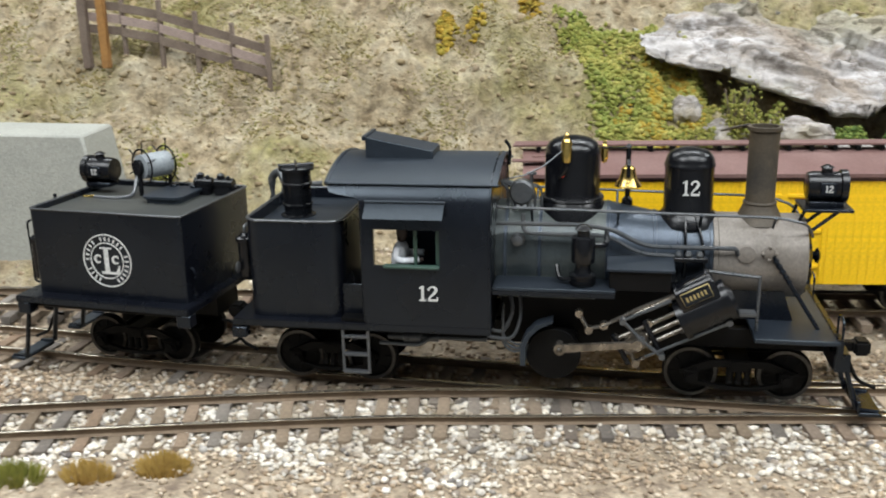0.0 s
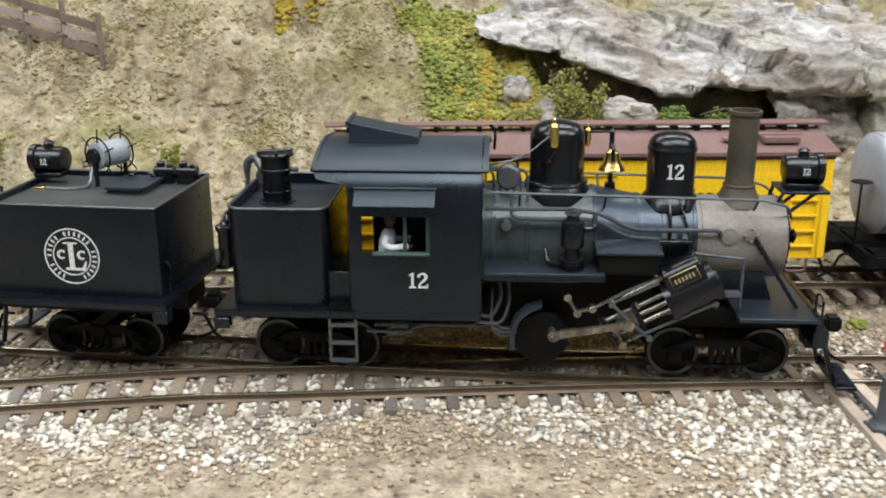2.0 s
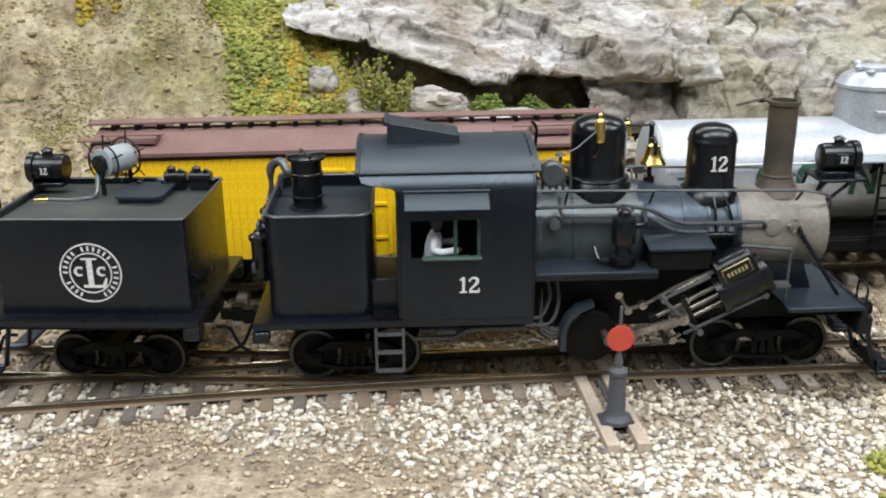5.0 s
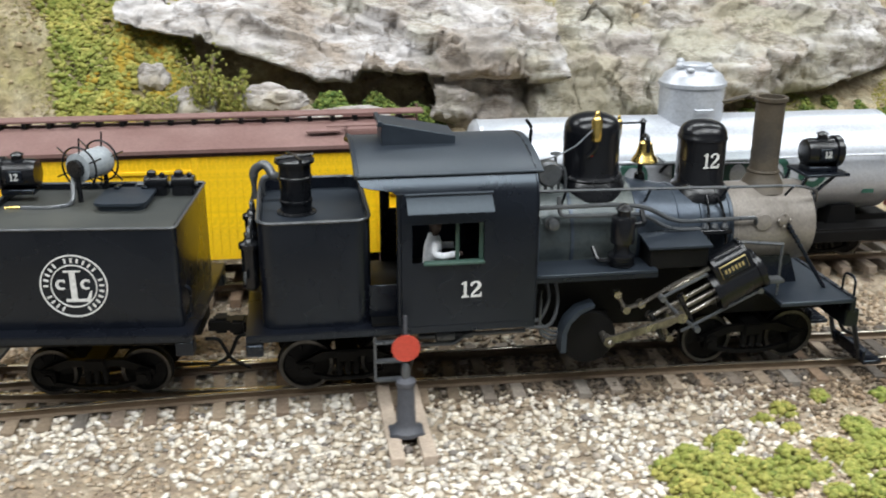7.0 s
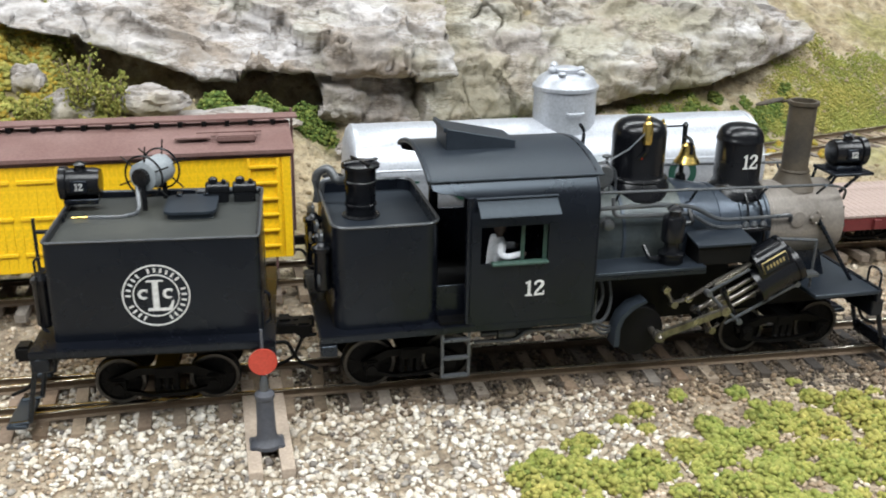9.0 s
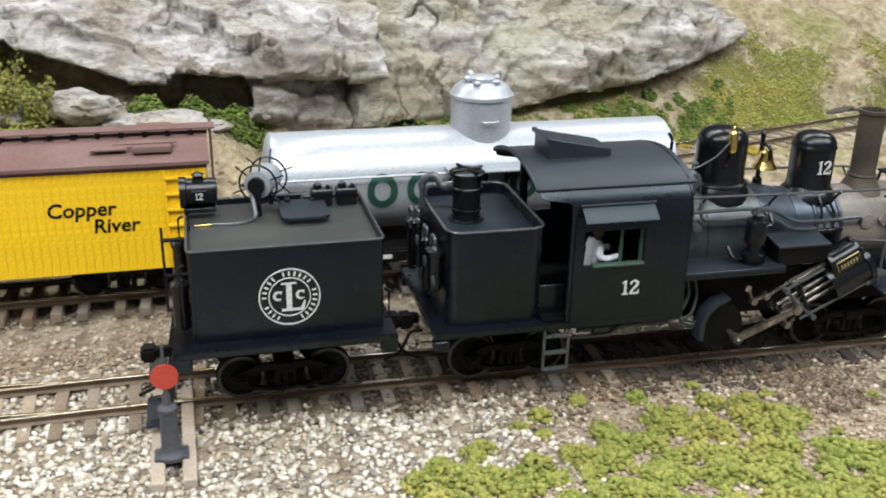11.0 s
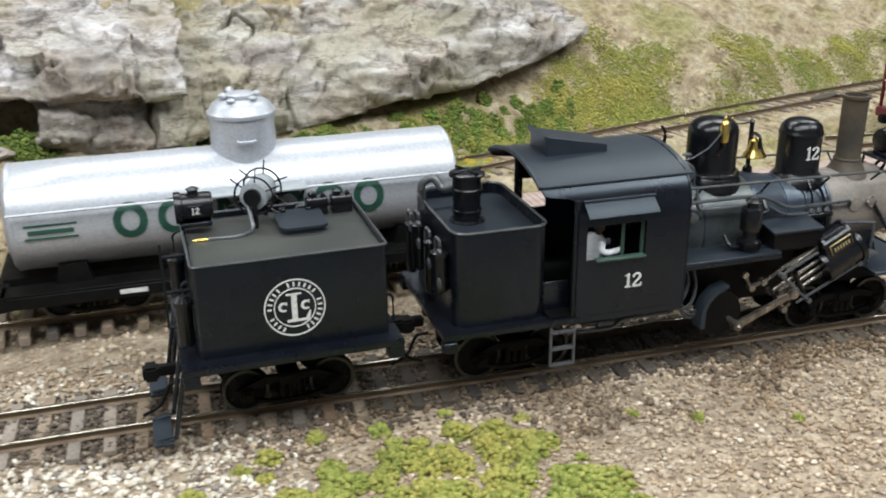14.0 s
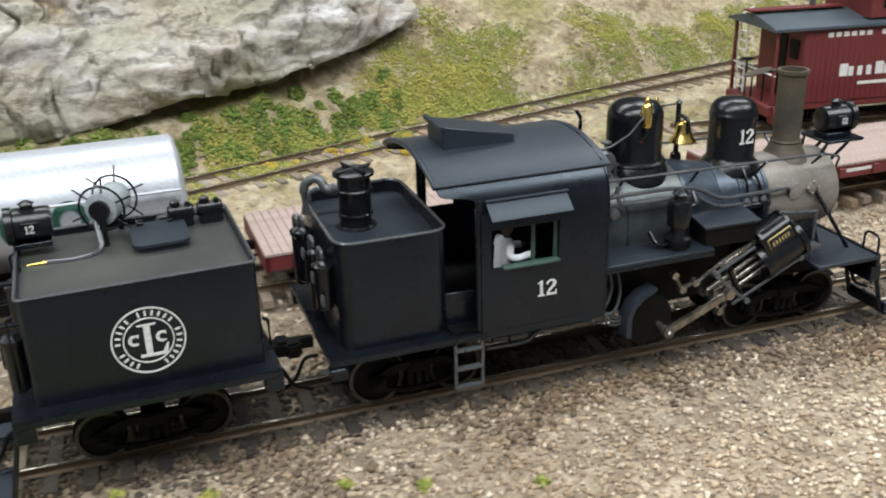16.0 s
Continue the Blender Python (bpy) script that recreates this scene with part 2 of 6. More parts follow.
def rock_material(name, moss_from, moss_most):
    m, nt, b = nodes_of(name)
    big, mid, fine = noise_node(nt, 0.35, 6), noise_node(nt, 0.75, 7, 0.6), noise_node(nt, 6, 6, 0.65)
    tc = nt.nodes.new("ShaderNodeTexCoord")
    mp = nt.nodes.new("ShaderNodeMapping")
    mp.inputs["Scale"].default_value = (0.55 / S, 0.55 / S, 1.9 / S)
    mp.inputs["Rotation"].default_value = (0.25, 0.12, 0.0)
    link(nt, tc.outputs["Object"], mp.inputs["Vector"])
    mp2 = nt.nodes.new("ShaderNodeMapping")
    mp2.inputs["Scale"].default_value = (0.4, 0.6, 1.5)
    mp2.inputs["Rotation"].default_value = (0.35, 0.15, 0.0)
    link(nt, tc.outputs["Object"], mp2.inputs["Vector"])
    link(nt, mp2.outputs[0], mid.inputs["Vector"])
    crack = nt.nodes.new("ShaderNodeTexNoise")
    crack.inputs["Scale"].default_value, crack.inputs["Detail"].default_value, crack.inputs["Roughness"].default_value = 1.0, 9, 0.7
    link(nt, mp.outputs[0], crack.inputs["Vector"])
    c = ramp(nt, mid.outputs["Fac"], [(0.3, (0.20, 0.175, 0.15)), (0.43, (0.33, 0.30, 0.275)), (0.53, (0.46, 0.435, 0.42)), (0.66, (0.66, 0.64, 0.645))]).outputs[0]
    br = ramp(nt, big.outputs["Fac"], [(0.48, (0, 0, 0)), (0.6, (0.7,) * 3)])
    c = mix(nt, br.outputs[0], c, (0.37, 0.30, 0.235))
    moss = noise_node(nt, 0.22, 5)
    mo = ramp(nt, moss.outputs["Fac"], [(moss_from, (0, 0, 0)), (moss_from + 0.14, (moss_most,) * 3)])
    c = mix(nt, mo.outputs[0], c, (0.34, 0.325, 0.22))
    k = ramp(nt, crack.outputs["Fac"], [(0.40, (1, 1, 1)), (0.44, (0.55, 0.51, 0.47)), (0.48, (1, 1, 1)), (0.6, (0.88, 0.86, 0.84)), (0.72, (1, 1, 1))])
    c = mix(nt, 1.0, c, k.outputs[0], "MULTIPLY")
    g = ramp(nt, fine.outputs["Fac"], [(0.32, (0.8,) * 3), (0.6, (1.06,) * 3)])
    c = mix(nt, 1.0, c, g.outputs[0], "MULTIPLY")
    link(nt, c, b.inputs["Base Color"])
    b.inputs["Roughness"].default_value = 0.9
    add = nt.nodes.new("ShaderNodeMath")
    add.operation = "MULTIPLY_ADD"
    add.inputs[1].default_value = 0.5
    link(nt, fine.outputs["Fac"], add.inputs[0])
    link(nt, crack.outputs["Fac"], add.inputs[2])
    bump(nt, b, add.outputs[0], 0.2, 0.8)
    return m


ROCK = rock_material("grey_ledge_rock", 0.5, 0.6)
ROCK_MOSSY = rock_material("mossy_ledge_rock", 0.47, 0.55)


# ---- mesh helpers (plan units; part() scales to metres)
def part(name, bm, material, parent=None, label="", smooth=True):
    bmesh.ops.scale(bm, vec=(S, S, S), verts=bm.verts)
    bmesh.ops.recalc_face_normals(bm, faces=bm.faces)
    me = bpy.data.meshes.new(name)
    bm.to_mesh(me)
    bm.free()
    me.materials.append(material)
    if smooth:
        me.polygons.foreach_set("use_smooth", [True] * len(me.polygons))
        me.set_sharp_from_angle(angle=radians(38))
    ob = new(name, me)
    if parent:
        ob.parent = parent
    if label:
        tagged(ob, label)
    return ob


def share(name, ob, parent, m=None):
    c = new(name, ob.data)
    c.parent = parent
    if m is not None:
        c.matrix_basis = m
    return c


def thing(name, m, label, category, group=""):
    ob = new(name)
    ob.empty_display_size = 0.01
    ob.matrix_basis = m
    return tagged(ob, label, category, group)


def B():
    return bmesh.new()


def box(bm, x0, x1, y0, y1, z0, z1, bev=0.0, seg=2):
    r = bmesh.ops.create_cube(bm, size=1.0)
    vs = r["verts"]
    for v in vs:
        v.co = Vector(((x0 + x1) / 2 + v.co.x * (x1 - x0), (y0 + y1) / 2 + v.co.y * (y1 - y0), (z0 + z1) / 2 + v.co.z * (z1 - z0)))
    if bev:
        es = list({e for v in vs for e in v.link_edges})
        bmesh.ops.bevel(bm, geom=es, offset=bev, segments=seg, affect="EDGES")
    return bm


def cyl(bm, p0, p1, r0, r1=None, seg=20):
    p0, p1 = Vector(p0), Vector(p1)
    d = p1 - p0
    m = Matrix.Translation((p0 + p1) / 2) @ d.to_track_quat("Z", "Y").to_matrix().to_4x4()
    bmesh.ops.create_cone(bm, cap_ends=True, segments=seg, radius1=r0, radius2=r0 if r1 is None else r1, depth=d.length, matrix=m)
    return bm


def ball(bm, p, r, sub=2):
    bmesh.ops.create_icosphere(bm, subdivisions=sub, radius=r, matrix=Matrix.Translation(p))
    return bm


def lathe(bm, profile, origin=(0, 0, 0), axis="Z", seg=32):
    """Turned shape: profile of (radius, height) along the axis from origin."""
    rot = {"Z": Matrix.Identity(4), "X": pose(0, 0, 0, 0, 90, 0), "Y": pose(0, 0, 0, -90, 0, 0)}[axis]
    m = Matrix.Translation(origin) @ rot
    rings = []
    for r, h in profile:
        rings.append([bm.verts.new(m @ Vector((max(r, 1e-4) * math.cos(a), max(r, 1e-4) * math.sin(a), h))) for a in (2 * math.pi * k / seg for k in range(seg))])
    for a, b in zip(rings, rings[1:]):
        for k in range(seg):
            bm.faces.new((a[k], a[(k + 1) % seg], b[(k + 1) % seg], b[k]))
    bm.faces.new(rings[0])
    bm.faces.new(rings[-1])
    return bm


def tube(bm, pts, r, seg=8):
    pts = [Vector(p) for p in pts]
    rings = []
    for i, p in enumerate(pts):
        d = (pts[min(i + 1, len(pts) - 1)] - pts[max(i - 1, 0)]).normalized()
        q = d.to_track_quat("Z", "Y")
        rings.append([bm.verts.new(p + q @ Vector((r * math.cos(a), r * math.sin(a), 0))) for a in (2 * math.pi * k / seg for k in range(seg))])
    for a, b in zip(rings, rings[1:]):
        for k in range(seg):
            bm.faces.new((a[k], a[(k + 1) % seg], b[(k + 1) % seg], b[k]))
    bm.faces.new(rings[0])
    bm.faces.new(rings[-1])
    return bm


def bent(pts, n=5):
    """Rounds the corners of a line of points."""
    pts = [Vector(p) for p in pts]
    out = [pts[0]]
    for a, b, c in zip(pts, pts[1:], pts[2:]):
        k = min((a - b).length, (c - b).length) * 0.4
        p, q = b + (a - b).normalized() * k, b + (c - b).normalized() * k
        for i in range(n + 1):
            s = i / n
            out.append(p * (1 - s) ** 2 + b * 2 * s * (1 - s) + q * s * s)
    return out + [pts[-1]]


def prism(bm, poly, y0, y1, bev=0.0):
    """A plate: outline of (x, z) points between two y."""
    a = [bm.verts.new((x, y0, z)) for x, z in poly]
    b = [bm.verts.new((x, y1, z)) for x, z in poly]
    n = len(poly)
    bm.faces.new(a)
    bm.faces.new(b)
    for k in range(n):
        bm.faces.new((a[k], a[(k + 1) % n], b[(k + 1) % n], b[k]))
    if bev:
        bmesh.ops.bevel(bm, geom=list(bm.edges), offset=bev, segments=1, affect="EDGES")
    return bm


def ring(bm, c, r_out, r_in, y0, y1, seg=48):
    """A flat ring facing -y."""
    vs = []
    for y in (y0, y1):
        for r in (r_out, r_in):
            vs.append([bm.verts.new((c[0] + r * math.cos(a), y, c[1] + r * math.sin(a))) for a in (2 * math.pi * k / seg for k in range(seg))])
    for p, q in ((0, 1), (1, 3), (3, 2), (2, 0)):
        for k in range(seg):
            bm.faces.new((vs[p][k], vs[p][(k + 1) % seg], vs[q][(k + 1) % seg], vs[q][k]))
    return bm


def letters(name, body, size, m, material, parent, shear=0.0, bold=0.0, wide=1.0):
    """Raised lettering in the built-in font, upright in the xz plane, facing -y, centred; m in plan units."""
    cu = bpy.data.curves.new(name, "FONT")
    cu.body, cu.size, cu.extrude, cu.shear, cu.offset = body, size, 0.006, shear, bold
    cu.align_x, cu.align_y, cu.resolution_u = "CENTER", "CENTER", 3
    tmp = new(name, cu)
    bpy.context.view_layer.update()
    me = bpy.data.meshes.new_from_object(tmp.evaluated_get(bpy.context.evaluated_depsgraph_get()))
    bpy.data.objects.remove(tmp)
    me.transform(Matrix.Scale(S, 4) @ m @ pose(0, 0, 0, 90, 0, 0) @ Matrix.Diagonal((wide, 1, 1, 1)))
    me.materials.clear()
    me.materials.append(material)
    ob = new(name, me)
    ob.parent = parent
    return ob


# ---- noise on arrays, for ground and rock
def lattice(seed):
    return np.random.RandomState(seed).rand(64, 64)


def vnoise(x, y, seed):
    g = lattice(seed)
    xi, yi = np.floor(x).astype(int), np.floor(y).astype(int)
    fx, fy = x - xi, y - yi
    fx, fy = fx * fx * (3 - 2 * fx), fy * fy * (3 - 2 * fy)
    a, b = g[xi % 64, yi % 64], g[(xi + 1) % 64, yi % 64]
    c, d = g[xi % 64, (yi + 1) % 64], g[(xi + 1) % 64, (yi + 1) % 64]
    return (a * (1 - fx) + b * fx) * (1 - fy) + (c * (1 - fx) + d * fx) * fy - 0.5


def fbm(x, y, seed, octaves=5, gain=0.5):
    x, y = np.asarray(x, float), np.asarray(y, float)
    out, amp = np.zeros_like(x), 1.0
    for k in range(octaves):
        out += amp * vnoise(x + 13.7 * k, y + 7.3 * k, seed + k)
        x, y, amp = x * 2.03, y * 2.03, amp * gain
    return out


def grid_mesh(name, X, Y, Z, material, parent=None):
    """One sheet over a grid of points given as arrays, in plan units."""
    n, m = X.shape
    v = np.stack([X, Y, Z], -1).reshape(-1, 3) * S
    k = np.arange(n * m).reshape(n, m)
    q = np.stack([k[:-1, :-1], k[1:, :-1], k[1:, 1:], k[:-1, 1:]], -1).reshape(-1, 4)
    me = bpy.data.meshes.new(name)
    me.vertices.add(len(v))
    me.vertices.foreach_set("co", v.ravel())
    me.loops.add(q.size)
    me.loops.foreach_set("vertex_index", q.ravel().astype(np.int32))
    me.polygons.add(len(q))
    me.polygons.foreach_set("loop_start", np.arange(0, q.size, 4, dtype=np.int32))
    me.update(calc_edges=True)
    me.validate()
    me.materials.append(material)
    me.polygons.foreach_set("use_smooth", [True] * len(q))
    ob = new(name, me)
    if parent:
        ob.parent = parent
    return ob


def seed_shape(sub):
    bm = bmesh.new()
    bmesh.ops.create_icosphere(bm, subdivisions=sub, radius=1.0)
    v = np.array([p.co[:] for p in bm.verts])
    f = np.array([[q.index for q in p.verts] for p in bm.faces])
    bm.free()
    return v, f


def scatter(name, pos, size, material, label, category, seed=1, flat=0.75, jitter=0.25, sub=1, smooth=False):
    """Many loose pieces in one mesh: each an uneven, turned lump."""
    rs = np.random.RandomState(seed)
    v, f = seed_shape(sub)
    n = len(pos)
    a, tl = rs.rand(n) * 6.283, (rs.rand(n) - 0.5) * 1.2
    sc = size[:, None] * (1 + (rs.rand(n, 3) - 0.5) * 0.6) * np.array([1, 1, flat])
    p = v[None] * (1 + (rs.rand(n, len(v), 1) - 0.5) * 2 * jitter) * sc[:, None]
    y, z = p[..., 1] * np.cos(tl)[:, None] - p[..., 2] * np.sin(tl)[:, None], p[..., 1] * np.sin(tl)[:, None] + p[..., 2] * np.cos(tl)[:, None]
    x = p[..., 0] * np.cos(a)[:, None] - y * np.sin(a)[:, None]
    y2 = p[..., 0] * np.sin(a)[:, None] + y * np.cos(a)[:, None]
    w = (np.stack([x, y2, z], -1) + pos[:, None]) * S
    q = (f[None] + (np.arange(n) * len(v))[:, None, None]).reshape(-1, 3)
    me = bpy.data.meshes.new(name)
    me.vertices.add(n * len(v))
    me.vertices.foreach_set("co", w.ravel())
    me.loops.add(q.size)
    me.loops.foreach_set("vertex_index", q.ravel().astype(np.int32))
    me.polygons.add(len(q))
    me.polygons.foreach_set("loop_start", np.arange(0, q.size, 3, dtype=np.int32))
    me.update(calc_edges=True)
    me.materials.append(material)
    if smooth:
        me.polygons.foreach_set("use_smooth", [True] * len(q))
    return tagged(new(name, me), label, category, kind="stuff")


# ---- the ground
YS = [-40, 3.0, 6.6, 8, 10, 11.5, 12.5, 14, 16, 19, 24, 34, 60]
COLUMNS = [
    (-60, [-.5, -.45, -.1, 1.2, 3.4, 4.0, 4.8, 6.0, 7.0, 8.3, 10, 12, 16]),
    (-24.5, [-.5, -.45, -.1, 1.2, 2.6, 3.6, 5.0, 6.0, 7.0, 8.3, 10, 12, 16]),
    (-21.5, [-.5, -.45, -.1, 1.1, 2.6, 3.5, 4.8, 6.0, 7.0, 8.3, 10, 12, 16]),
    (-12, [-.5, -.45, -.3, .3, 2.0, 3.2, 4.9, 6.2, 7.2, 8.5, 10, 12, 16]),
    (-8, [-.5, -.45, -.3, .3, 2.0, 3.3, 4.5, 5.4, 6.6, 8.0, 10, 12, 16]),
    (-4, [-.5, -.45, -.3, .2, 1.6, 2.6, 2.9, 3.2, 5.0, 8.0, 10, 12, 16]),
    (0, [-.5, -.45, -.3, .2, 1.2, 1.9, 2.2, 2.4, 4.5, 8.0, 10, 12, 16]),
    (3, [-.5, -.45, -.3, .1, .8, 1.3, 1.6, 1.8, 4.0, 7.5, 10, 12, 16]),
    (9, [-.5, -.45, -.3, 0, .4, .8, 1.1, 1.4, 3.0, 6.5, 9, 11, 15]),
    (14, [-.5, -.45, -.3, -.1, .1, .2, .4, 1.2, 2.2, 4.5, 8, 10, 15]),
    (20, [-.5, -.45, -.3, -.2, -.1, .1, .2, .4, 1.7, 3.5, 6, 9, 14]),
    (26, [-.5, -.45, -.3, -.2, -.1, 0, .1, .2, .5, 2.5, 5, 8, 14]),
    (36, [-.5, -.45, -.3, -.2, -.1, 0, .1, .2, .3, .9, 3.5, 7, 14]),
    (90, [-.5, -.45, -.3, -.2, -.1, 0, .1, .2, .3, .9, 3.5, 7, 14]),
]


def ground_z(x, y):
    x, y = np.asarray(x, float), np.asarray(y, float)
    cols = np.array([np.interp(y, YS, c) for _, c in COLUMNS])
    xs = np.array([c[0] for c in COLUMNS], float)
    k = np.clip(np.searchsorted(xs, x) - 1, 0, len(xs) - 2)
    f = (x - xs[k]) / (xs[k + 1] - xs[k])
    f = np.clip(f * f * (3 - 2 * f), 0, 1)
    i = np.arange(x.size).reshape(x.shape)
    c = cols.reshape(len(xs), -1)
    z = (c[k.ravel(), i.ravel()] * (1 - f.ravel()) + c[k.ravel() + 1, i.ravel()] * f.ravel()).reshape(x.shape)
    # the upper track runs on a level bed
    yu = np.interp(x, [7, 13.7, 23.8, 35.8, 52], [9.9, 11.8, 14.6, 17.4, 20.5])
    bed = np.clip(1 - (np.abs(y - yu) * .96 - 1.1) / .9, 0, 1) * np.clip((x - 6) / 2, 0, 1)
    z = z * (1 - bed) + .17 * bed
    spur = np.clip(1 - (np.abs(y - np.interp(x, [28.2, 52], [9.98, 6.2])) - 1.3) / .8, 0, 1) * np.clip((x - 26.5) / 1.5, 0, 1)
    z = z * (1 - spur) + .2 * spur
    rough = (1 - bed) * np.clip((y - 7) / 4, 0, 1) * np.clip((14 - x) / 10, 0.45, 1)
    z = z + rough * (0.8 * fbm(x * 0.45, y * 0.45, 3, 3) + 0.75 * fbm(x * 1.3, y * 1.3, 9, 5) - 0.5 * np.abs(fbm(x * 0.9, y * 1.1, 29, 4))) + 0.06 * fbm(x * 1.5, y * 1.5, 5, 3)
    return z


gx, gy = np.meshgrid(np.linspace(-34, 52, 800), np.linspace(5.5, 36, 300), indexing="ij")
tagged(grid_mesh("ground", gx, gy, ground_z(gx, gy), HILL), "dry tan model hillside of dirt with grassy patches", "hillside", kind="structure")
gx, gy = np.meshgrid(np.linspace(-34, 52, 320), np.linspace(-9, 5.6, 90), indexing="ij")
tagged(grid_mesh("ground", gx, gy, ground_z(gx, gy) - 0.02, GROUND), "sandy track bed of a model railway", "ground", kind="structure")


# ---- the hall that closes the place, and the table under the layout
def hall():
    for nm, a, lb in (("wall_north", (-5, 5, 3.0, 3.1, -1.1, 1.9), "plain pale hall wall"), ("wall_south", (-5, 5, -3.1, -3.0, -1.1, 1.9), "plain pale hall wall"),
                      ("wall_west", (-5.1, -5, -3, 3, -1.1, 1.9), "plain pale hall wall"), ("wall_east", (5, 5.1, -3, 3, -1.1, 1.9), "plain pale hall wall"),
                      ("ceiling", (-5, 5, -3, 3, 1.9, 2.0), "plain white hall ceiling"), ("floor", (-5, 5, -3, 3, -1.2, -1.1), "grey hall floor")):
        tagged(part(nm, box(B(), *[v / S for v in a]), {"ceiling": CEILING, "floor": HALLFLOOR}.get(nm, HALL)), lb, nm.split("_")[0], kind="structure")
    tagged(part("trim", box(B(), -34, 52, -9.5, -9.02, -46.8, -.42, .08), FENCEWOOD), "plain wooden front panel under the model layout", "edge board", kind="structure")
    tagged(part("baseboard", box(B(), -34, 52, -9.4, 60, -3.2, -1.2), FENCEWOOD), "plain wooden board under the model layout", "board", kind="structure")


hall()


# ---- tracks
MAIN = [(-34, -3.0), (-24, -1.35), (-18.3, -.54), (-14, -.06), (-11.8, .02), (-7, .22), (-2.4, .3), (0.9, .2), (4, .1), (9.6, -.22), (18.7, -.62), (30, -1.1), (52, -2.0)]
SIDING = [(-34, 5.0), (-24, 3.35), (-19.9, 2.6), (-16.7, 2.1), (-14.5, 1.78), (-11, 1.25), (-7, .72), (-2.6, .31)]
STORAGE = [(-34, 5.4), (-12, 5.15), (0, 5.1), (14, 4.85), (30, 4.5), (52, 4.0)]
UPPER = [(7, 9.9), (13.7, 11.8), (23.8, 14.6), (35.8, 17.4), (52, 20.5)]
SPUR = [(28.2, 9.98), (30.6, 9.6), (39.6, 8.17), (52, 6.2)]


def resample(line, step):
    """Points every step along a smooth line through the given ones, with headings."""
    pts = [Vector((*p, 0)) for p in line]
    dense = []
    for i in range(len(pts) - 1):
        a, b, c, d = pts[max(i - 1, 0)], pts[i], pts[i + 1], pts[min(i + 2, len(pts) - 1)]
        n = max(2, int((c - b).length / 0.2))
        for k in range(n):
            s, L = k / n, (c - b).length
            t0 = (c - a) / max((c - a).length, 1e-6) * L
            t1 = (d - b) / max((d - b).length, 1e-6) * L
            dense.append(b * (2 * s ** 3 - 3 * s ** 2 + 1) + t0 * (s ** 3 - 2 * s ** 2 + s) + c * (3 * s ** 2 - 2 * s ** 3) + t1 * (s ** 3 - s ** 2))
    dense.append(pts[-1])
    out, acc = [dense[0]], 0.0
    for a, b in zip(dense, dense[1:]):
        acc += (b - a).length
        if acc >= step:
            out.append(b)
            acc -= step
    return [(p, (out[min(i + 1, len(out) - 1)] - out[max(i - 1, 0)]).normalized()) for i, p in enumerate(out)]


def sweep(bm, line, offset, profile):
    """A rail: profile of (across, up) points drawn along the line."""
    rings = []
    for p, d in line:
        n = Vector((-d.y, d.x, 0))
        rings.append([bm.verts.new(p + n * (offset + a) + Vector((0, 0, u))) for a, u in profile])
    k = len(profile)
    for a, b in zip(rings, rings[1:]):
        for j in range(k):
            bm.faces.new((a[j], a[(j + 1) % k], b[(j + 1) % k], b[j]))
    bm.faces.new(rings[0])
    bm.faces.new(rings[-1])
    return bm


tie_mesh = None


def track(line, z_top, label, x_ties=(-99, 99), long_ties=(), drop=0.0, seed=1):
    global tie_mesh
    t = tagged(thing("railway_track", Matrix.Identity(4), label, "track"), kind="structure")
    pts = [(p + Vector((0, 0, z_top)), d) for p, d in resample(line, 0.4)]
    for side in (-0.6, 0.6):
        r = part("rail", sweep(B(), pts, side, [(-.045, -.025), (-.018, -.045), (-.018, -.13), (-.07, -.165), (.07, -.165), (.018, -.13), (.018, -.045), (.045, -.025)]), RAIL, t)
        part("rail_head", sweep(B(), pts, side, [(-.04, -.028), (-.04, -.006), (-.028, 0), (.028, 0), (.04, -.006), (.04, -.028)]), RAILTOP, r, "worn bright rail head")
    rs = random.Random(seed)
    for p, d in resample(line, 0.62):
        if not x_ties[0] < p.x < x_ties[1]:
            continue
        m = P(p.x, p.y + rs.uniform(-.06, .06), z_top - .165 - .1 - drop, 0, 0, math.degrees(math.atan2(d.y, d.x)) + rs.uniform(-2.5, 2.5))
        if tie_mesh is None:
            o = part("tie", box(B(), -.12, .12, -1.2, 1.2, -.1, .1, 0.012, 1), TIE, t)
            o.matrix_basis = m
            tie_mesh = o
        else:
            share("tie", tie_mesh, t, m)
    return t


main = track(MAIN, -.2, "model main track with brown rails on wooden ties", seed=2)
# these ties are coloured dark for oil and for the train's shadow
oily = tie_mesh.data.copy()
oily.materials[0] = DARKTIE
for o in main.children:
    if o.name.startswith("tie") and o.matrix_basis.translation.x > 8 * S:
        o.data = oily
track(SIDING, -.205, "model siding track that joins the main track", (-40, -8.5), drop=.012, seed=3)
track(STORAGE, .1, "model storage track behind, under standing cars", seed=4)
track(UPPER, .38, "model track curving along the foot of the slope", seed=5)
track(SPUR, .46, "model spur track under a caboose", drop=.01, seed=6)
for hx in (-1.32, -.78):
    part("head_tie", box(B(), hx - .12, hx + .12, -3.0, .3, -.46, -.262, 0.012, 1), PALEWOOD, main, "long pale tie under the switch stand")


